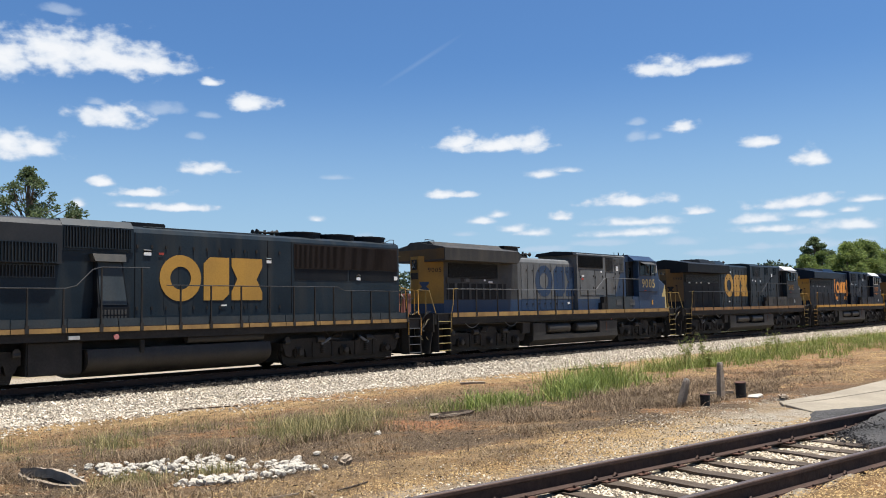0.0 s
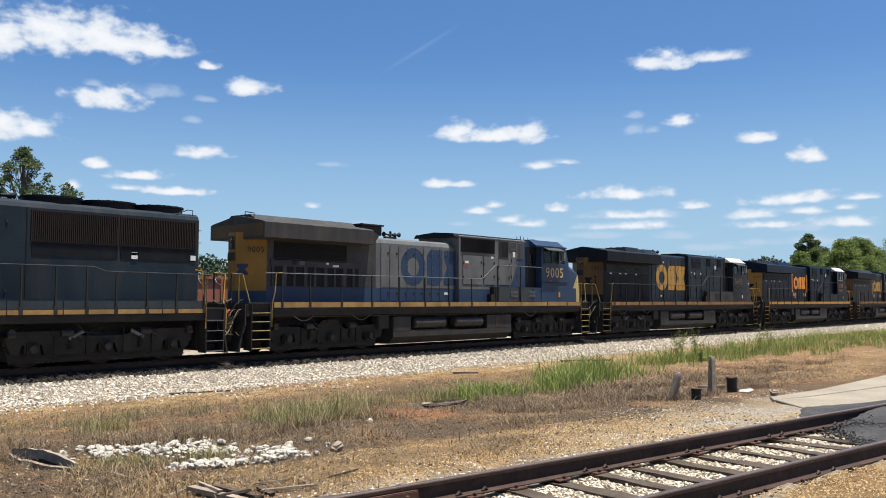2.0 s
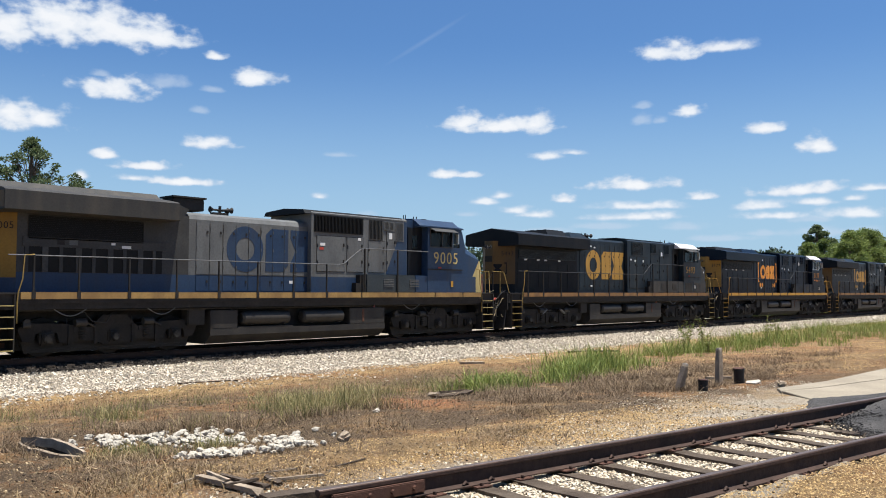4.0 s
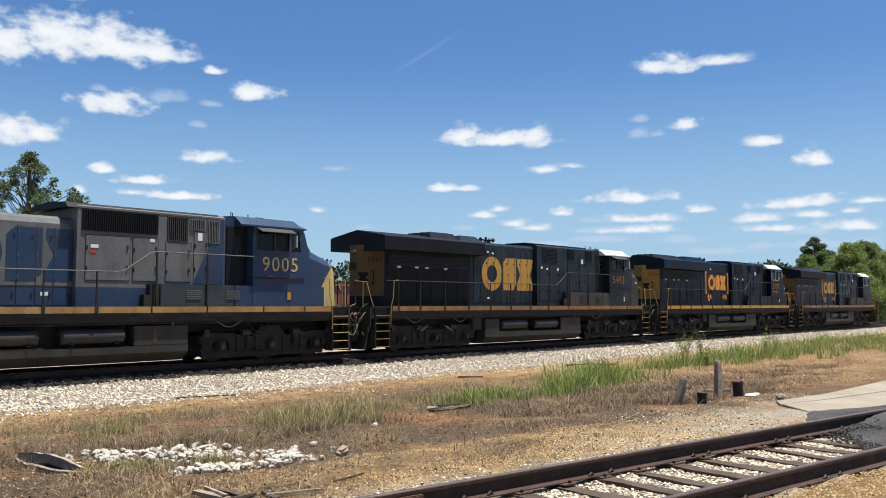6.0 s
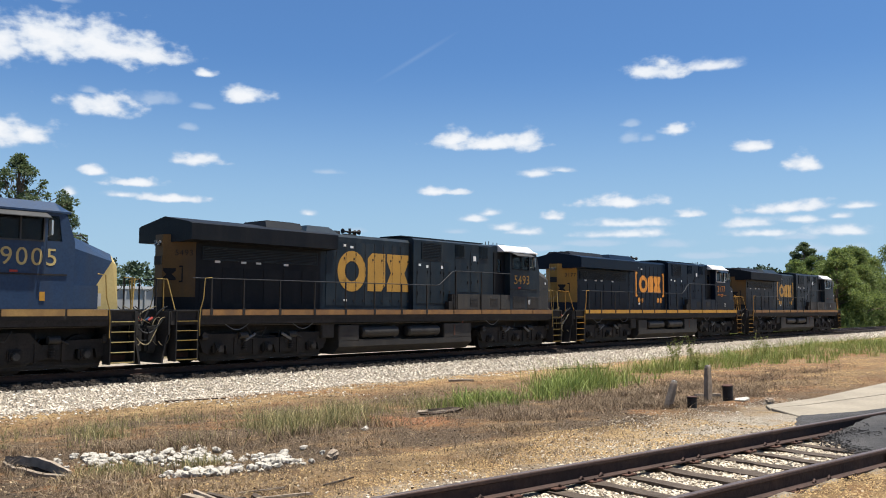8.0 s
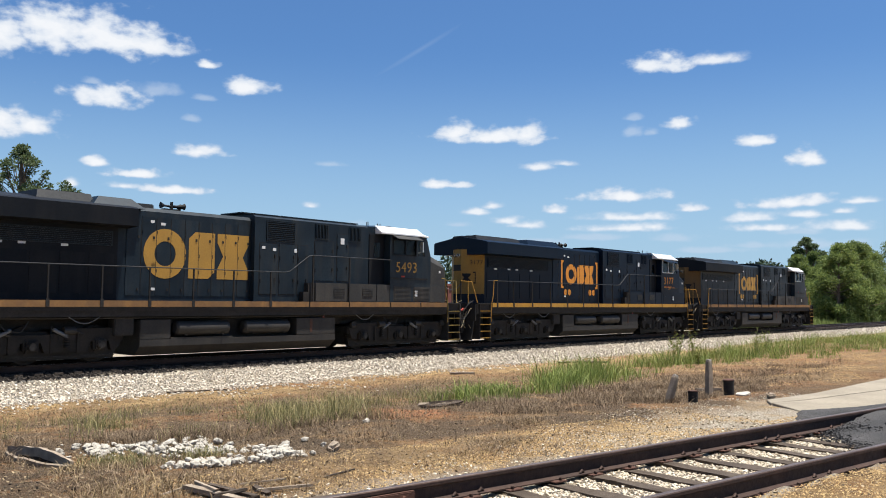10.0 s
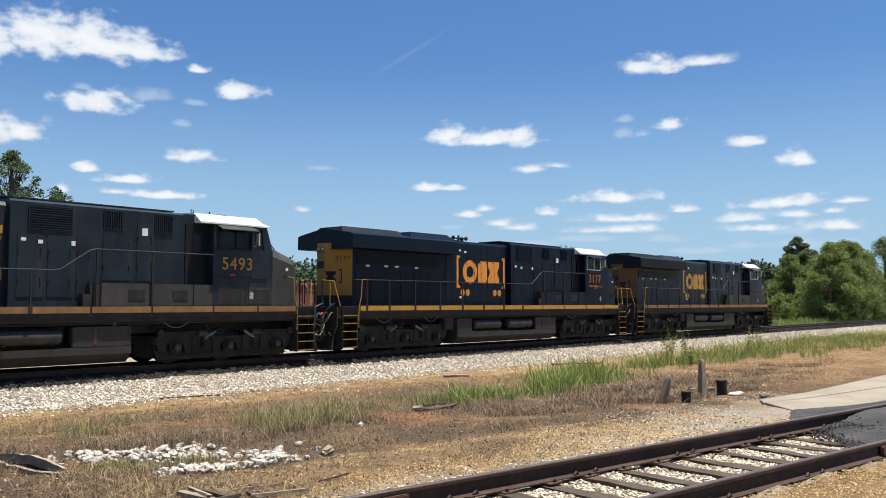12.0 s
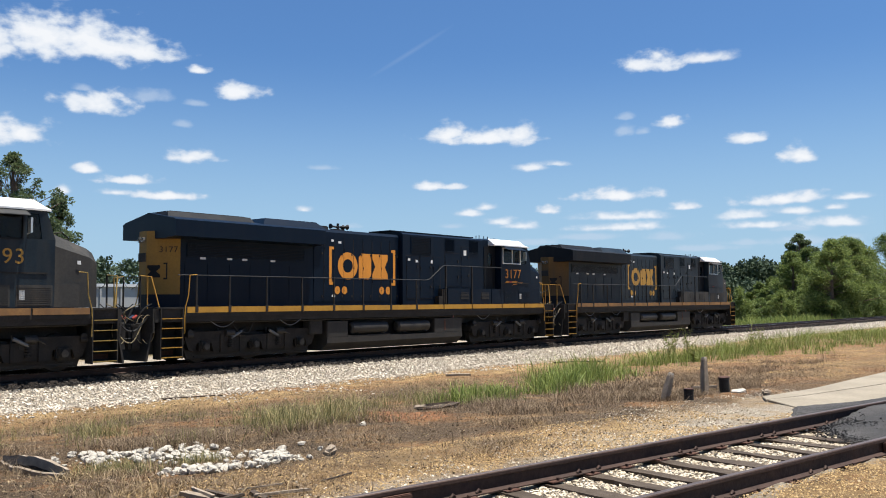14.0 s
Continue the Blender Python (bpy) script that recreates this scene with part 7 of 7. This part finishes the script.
def blades(spots, material, name, label, category, seed, height, width, count, lean=0.5, spread=0.1):
    """Tufts of tapering, bent blades at the given (x, y, size) spots, in one mesh."""
    rnd = random.Random(seed)
    verts, faces = [], []
    for x, y, k in spots:
        for i in range(max(2, int(count * rnd.uniform(0.6, 1.3)))):
            bx, by = x + rnd.gauss(0, spread * k), y + rnd.gauss(0, spread * k)
            h = height * k * rnd.uniform(0.25, 1.15)
            a = rnd.uniform(0, 6.283)
            dx, dy = math.cos(a), math.sin(a)
            l = lean * h * abs(rnd.gauss(0.3, 0.5))
            w = width * rnd.uniform(0.6, 1.3)
            z = ground_z(bx, by) - 0.01
            f = len(verts)
            b2 = rnd.uniform(0, 3.14)
            px, py = math.cos(b2) * w, math.sin(b2) * w
            verts += [(bx - px, by - py, z), (bx + px, by + py, z), (bx + dx * l * 0.4 - px * 0.7, by + dy * l * 0.4 - py * 0.7, z + h * 0.6),
                      (bx + dx * l * 0.4 + px * 0.7, by + dy * l * 0.4 + py * 0.7, z + h * 0.6), (bx + dx * l, by + dy * l, z + h * 0.95)]
            faces += [(f, f + 1, f + 3, f + 2), (f + 2, f + 3, f + 4)]
    ob = new(name, big_mesh(name, verts, faces, material))
    return tagged(ob, label, category, kind="stuff")


def clear(x, y):
    """True where plants may stand: not on the tracks, the crossing, the apron or the bare clay."""
    p = SIDING.inverted() @ Vector((x, y, 0))
    bare = (x - 10.65) ** 2 + 0.5 * (y - 10.45) ** 2 < 0.45
    return not (bare or p.y < 1.1 or (p.x > 4.5 and p.y < 4.2)) and y < 21.0


def area(n, x0, y0, x1, y1, sx, sy, lo, hi, rnd, patch=1.0):
    """Spots strewn in patches round the line from one point to another."""
    out = []
    while len(out) < n:
        u = rnd.random()
        x, y = x0 + (x1 - x0) * u + rnd.gauss(0, sx), y0 + (y1 - y0) * u + rnd.gauss(0, sy)
        if clear(x, y) and noise.noise(Vector((x * 1.3 * patch, y * patch, 1.7))) > -0.06 + 0.26 * rnd.random() + 0.12 * (patch > 1.0):
            out.append((x, y, rnd.uniform(lo, hi)))
    return out


def make_grass():
    rnd = random.Random(21)
    spots = area(52, 6.2, 14.5, 10.5, 12.8, 0.9, 1.2, 0.3, 1.2, rnd) + area(46, 7.5, 13.2, 9.5, 11.6, 0.7, 0.8, 0.3, 1.3, rnd)
    spots += area(42, 8.5, 10.6, 10.2, 10.7, 0.35, 0.3, 0.9, 1.6, rnd) + area(26, 9.5, 13.0, 14.5, 12.0, 0.8, 0.9, 0.6, 1.1, rnd)
    spots += area(24, 11.5, 12.2, 14.0, 10.8, 0.5, 0.5, 0.6, 1.1, rnd)
    blades(spots, OLIVE, "olive_grass", "thin olive and straw-coloured tufts of grass", "grass", 1, 0.34, 0.004, 30, 1.3, 0.2)
    spots = area(34, 13.3, 10.8, 15.8, 11.8, 0.3, 0.35, 0.5, 1.1, rnd, 1.5) + area(46, 16.2, 10.9, 19.0, 11.9, 0.5, 0.4, 0.7, 1.3, rnd, 1.4)
    spots += area(34, 18.6, 11.9, 19.8, 12.4, 0.3, 0.3, 1.3, 2.0, rnd) + area(16, 21.0, 12.2, 27.0, 13.2, 0.8, 0.6, 0.5, 1.1, rnd, 1.6)
    spots += area(60, 27, 14.0, 36, 15.0, 1.2, 1.0, 0.7, 1.5, rnd, 1.2) + area(170, 36, 15.2, 66, 16.4, 3.0, 1.6, 0.9, 1.7, rnd) + area(40, 36, 12, 70, 13, 3.0, 1.2, 0.7, 1.5, rnd)
    blades(spots, GREEN, "green_grass", "fresh green tufts of long grass beside the track", "grass", 2, 0.44, 0.0085, 40, 1.2, 0.20)
    blades(spots[::3], OLIVE, "mixed_grass", "straw-coloured stalks among the green grass", "grass", 12, 0.38, 0.005, 22, 1.3, 0.3)
    spots = area(60, 5.3, 10.1, 6.0, 9.2, 0.3, 0.3, 0.3, 0.7, rnd)
    blades(spots, OLIVE, "ditch_grass", "short olive grass among the ditch rocks", "grass", 3, 0.26, 0.0045, 26, 1.0, 0.16)
    spots = []
    for k in range(2600):
        x, y = rnd.uniform(2.5, 26), rnd.uniform(5.5, 17.5)
        v = noise.noise(Vector((x * 0.55, y * 0.55, 3.0)))
        if clear(x, y) and v > -0.12 and rnd.random() < 0.9:
            spots.append((x, y, rnd.uniform(0.4, 1.0)))
    blades(spots, DEAD, "dead_weeds", "matted grey-brown dead weeds and stalks", "dead grass", 4, 0.13, 0.0032, 20, 3.0, 0.22)
    spots = area(240, 12, 9.6, 22, 9.0, 1.2, 0.7, 0.7, 1.3, rnd) + area(120, 6.5, 11.4, 11, 9.7, 0.5, 0.4, 0.7, 1.2, rnd) + area(60, 4.6, 11.4, 6.0, 11.6, 0.4, 0.4, 0.6, 1.1, rnd)
    spots += area(230, 12.5, 8.6, 20, 7.9, 1.3, 0.6, 0.5, 1.0, rnd) + area(120, 17, 9.4, 30, 9.4, 1.5, 0.8, 0.6, 1.2, rnd)
    spots += area(240, 9.5, 7.9, 16.5, 7.1, 1.2, 0.45, 0.4, 0.9, rnd)
    blades(spots, DEAD, "dead_brush", "tangled grey dead brush", "dead grass", 5, 0.19, 0.0038, 34, 2.4, 0.2)
    spots = area(60, 3.8, 9.6, 5.0, 9.2, 0.4, 0.4, 0.5, 1.0, rnd) + area(120, 3.5, 7.6, 12, 7.0, 1.2, 0.9, 0.3, 0.7, rnd) + area(60, 3.2, 7.0, 4.4, 7.4, 0.5, 0.5, 0.6, 1.1, rnd)
    twigs = area(420, 3.6, 7.6, 10.5, 6.7, 1.0, 0.7, 0.5, 1.1, rnd)
    blades(twigs, DEAD, "twig_litter", "brown twigs and flattened stalks on sandy ground", "dead grass", 15, 0.09, 0.0035, 14, 6.0, 0.25)
    blades(spots, STRAW, "straw_litter", "dry straw and short dead stalks on sandy ground", "dead grass", 6, 0.17, 0.0045, 12, 2.2, 0.15)


def weed(x, y, h, seed):
    """A tall open weed: bent stems with sparse leaves."""
    rnd = random.Random(seed)
    w = new("tall_weed")
    w.matrix_basis = pose(x, y, ground_z(x, y))
    tagged(w, "tall thin green weed with bare upper stems", "weed", "tall weeds")
    verts, faces = [], []
    for k in range(9):
        a = rnd.uniform(0, 6.28)
        lean = rnd.uniform(0.1, 0.45) * h
        hh = h * rnd.uniform(0.6, 1.05)
        pts = [(math.cos(a) * lean * u * u, math.sin(a) * lean * u * u, hh * u) for u in (0, 0.3, 0.6, 0.85, 1.0)]
        part("stem", tube(bmesh.new(), pts, 0.008, 5, 0.003), OLIVE, w)
        for j in range(15):
            u = rnd.uniform(0.1, 0.9)
            c = Vector((math.cos(a) * lean * u * u, math.sin(a) * lean * u * u, hh * u))
            d = Vector((rnd.uniform(-1, 1), rnd.uniform(-1, 1), rnd.uniform(-0.2, 0.8))).normalized()
            s = d.cross(Vector((rnd.random(), rnd.random(), rnd.random() + 0.1))).normalized() * 0.015
            l = rnd.uniform(0.07, 0.15)
            f = len(verts)
            verts += [tuple(c), tuple(c + d * l * 0.5 + s), tuple(c + d * l), tuple(c + d * l * 0.5 - s)]
            faces.append((f, f + 1, f + 2, f + 3))
    ob = new("foliage", big_mesh("foliage", verts, faces, GREEN))
    ob.parent = w


def leaves_mesh(name, clumps, n, size, material, rnd, aspect=0.55, flat=0.7):
    """Many small leaf sprays in uneven clumps (x, y, z, r)."""
    total = sum(c[3] ** 2 for c in clumps)
    verts, faces = [], []
    for cx, cy, cz, r in clumps:
        for i in range(int(n * r * r / total)):
            v = Vector((rnd.gauss(0, 1), rnd.gauss(0, 1), rnd.gauss(0, 1))).normalized() * r * rnd.uniform(0.35, 1.08)
            p = Vector((cx + v.x, cy + v.y, cz + v.z * flat))
            d = (v.normalized() * 0.6 + Vector((rnd.uniform(-1, 1), rnd.uniform(-1, 1), rnd.uniform(-0.5, 0.8)))).normalized()
            s = d.cross(Vector((rnd.uniform(-1, 1), rnd.uniform(-1, 1), rnd.uniform(-1, 1)))).normalized()
            l = size * rnd.uniform(0.6, 1.3)
            f = len(verts)
            verts += [tuple(p), tuple(p + d * l * 0.5 + s * l * aspect * 0.5), tuple(p + d * l), tuple(p + d * l * 0.5 - s * l * aspect * 0.5)]
            faces.append((f, f + 1, f + 2, f + 3))
    return big_mesh(name, verts, faces, material)


def tree(x, y, h, spread, label, seed, material, n=5000, leaf=0.22, start=0.25, clumps=26, clump_r=0.22, lean=0.0, pine=False, base=None):
    rnd = random.Random(seed)
    t = new("tree")
    z0 = ground_z(x, y) if base is None else base
    t.matrix_basis = pose(x, y, z0)
    tagged(t, label, "tree")
    bm = bmesh.new()
    top = Vector((lean * h, 0, h * 0.95))
    tube(bm, [(0, 0, -0.2), (lean * h * 0.2, 0.05, h * 0.35), (lean * h * 0.6, -0.05, h * 0.7), tuple(top)], 0.028 * h, 8, 0.006 * h)
    balls = []
    for k in range(clumps):
        u = start + (1 - start) * (k + rnd.random()) / clumps
        a = rnd.uniform(0, 6.283)
        env = math.sin(math.pi * min(1, (u - start) / (1 - start) * 0.82 + 0.18)) if not pine else (1.1 - 0.75 * (u - start) / (1 - start))
        r = spread * env * rnd.uniform(0.35, 1.0)
        c = Vector((lean * h * u + math.cos(a) * r, math.sin(a) * r, h * u))
        s = Vector((lean * h * u * 0.7, 0, h * u * rnd.uniform(0.72, 0.9)))
        tube(bm, [tuple(s), tuple((s + c) / 2 + Vector((0, 0, 0.03 * h * rnd.uniform(-1, 1)))), tuple(c)], 0.008 * h * (1.2 - u), 5, 0.002 * h)
        balls.append((c.x, c.y, c.z, h * clump_r * rnd.uniform(0.5, 1.0) * (1.15 - 0.5 * u)))
    part("trunk", bm, BARK, t)
    ob = new("crown", leaves_mesh("crown", balls, n, leaf, material, rnd))
    ob.parent = t
    return t


def make_trees():
    def place(az, dist):
        return dist * math.cos(radians(az)), dist * math.sin(radians(az))
    x, y = place(67.9, 57)
    tree(x, y, 11.4, 4.2, "tall loose-crowned green tree behind the train", 3, NEEDLE, 24000, 0.17, 0.3, 130, 0.056)
    x, y = place(73.0, 55)
    tree(x, y, 10.6, 3.3, "tall loose-crowned green tree behind the train", 4, NEEDLE, 11000, 0.16, 0.3, 70, 0.065)
    x, y = place(65.3, 60)
    tree(x, y, 9.2, 2.0, "lower loose-crowned green tree behind the train", 5, NEEDLE, 17000, 0.18, 0.1, 90, 0.08)
    # wood beside the curve ahead of the train
    x, y = place(18.0, 135)
    tree(x, y, 12.0, 4.6, "dark broad-topped pine above the wood", 6, NEEDLE, 26000, 0.24, 0.3, 90, 0.07, 0.0, False)
    rows = [(19.6, 126, 5.2, 2.6), (18.4, 118, 8.0, 3.0), (16.9, 116, 7.8, 3.2), (17.6, 122, 8.6, 3.3), (15.4, 120, 9.6, 4.0), (14.4, 112, 8.8, 3.8), (13.4, 108, 8.8, 3.8), (12.3, 104, 8.4, 3.6),
            (16.2, 128, 9.8, 4.2), (14.9, 130, 10.0, 4.2), (11.2, 100, 8.2, 3.6), (20.4, 132, 4.6, 2.4), (13.0, 125, 10.2, 4.4)]
    for k, (az, d, h, s) in enumerate(rows):
        h *= 1.06
        x, y = place(az, d)
        y = max(y, 28.5)
        tree(x, y, h, s, "leafy green broadleaf tree at the wood's edge", 30 + k, LEAF_BRIGHT if k % 3 else LEAF, 24000, 0.21, 0.08, 60, 0.135)
    rnd = random.Random(8)
    for k in range(16):
        az = 21.6 - k * 0.62
        x, y = place(az, 108 + rnd.uniform(-5, 8))
        y = max(y, 29.0)
        b = tree(x, y, rnd.uniform(2.2, 3.8), rnd.uniform(1.6, 2.4), "dense green bush at the foot of the wood", 60 + k, LEAF if k % 2 else LEAF_BRIGHT, 8000, 0.18, 0.02, 24, 0.24)
        b.name = "bush"
        tagged(b, category="bush")
    spots = []
    for k in range(420):
        x = rnd.uniform(70, 125)
        spots.append((x, 27.6 + abs(rnd.gauss(0, 1.6)), rnd.uniform(0.8, 1.7)))
    blades(spots, GREEN, "verge_grass", "tall green grass on the far verge of the track", "grass", 9, 0.7, 0.03, 26, 0.6, 0.5)


def make_far_woods():
    """A wooded skyline and one higher hill."""
    rnd = random.Random(14)
    balls, hill = [], []
    for k in range(1500):
        az = rnd.uniform(-25, 110)
        d = rnd.uniform(300, 380)
        top = 7.5 + 8.5 * smooth01((az - 30) / 8) + 2.6 * noise.noise(Vector((az * 0.25, 0, 0)))
        z = top * rnd.random() ** 0.55
        balls.append((d * math.cos(radians(az)), d * math.sin(radians(az)), z, rnd.uniform(2.0, 4.0)))
    for k in range(900):
        az = rnd.uniform(16.5, 28)
        d = rnd.uniform(640, 760)
        top = 27 * math.exp(-((az - 21.0) / 4.6) ** 2) + 2
        z = rnd.uniform(-2, top)
        hill.append((d * math.cos(radians(az)), d * math.sin(radians(az)), z, rnd.uniform(3.5, 6.5)))
    for name, clumps, n, size in (("far_woods", balls, 110000, 1.25), ("wooded_hill", hill, 90000, 1.9)):
        ob = new(name, leaves_mesh(name, clumps, n, size, FAR_LEAF, rnd, 0.8, 0.8))
        tagged(ob, "distant wooded skyline of dense green trees", "woods", kind="stuff")


make_grass()
for k, (x, y, h) in enumerate(((31.6, 15.2, 1.6), (32.4, 15.0, 1.3), (30.8, 15.0, 1.1), (38.0, 14.6, 1.3), (41.5, 15.4, 1.1), (29.0, 13.2, 0.8))):
    weed(x, y, h, 40 + k)
make_trees()
make_far_woods()


def rolled(t):
    return float(np.interp(t, [r[0] for r in RUN], [r[1] for r in RUN]))


def motions():
    """The train rolls back along its track, and every wheelset turns with it."""
    for loco, x in LOCOMOTIVES:
        walk(loco, [(t, pose(x - s, TRACK_Y, 0)) for t, s in RUN])
    for ob, x in WHEELSETS:
        rows = []
        for k in range(106):
            t = 14.0 * k / 105
            rows.append((t, pose(x, 0, WHEEL_R, 0, 0, 0) @ Matrix.Rotation(-rolled(t) / WHEEL_R, 4, "Y")))
        walk(ob, rows)


motions()
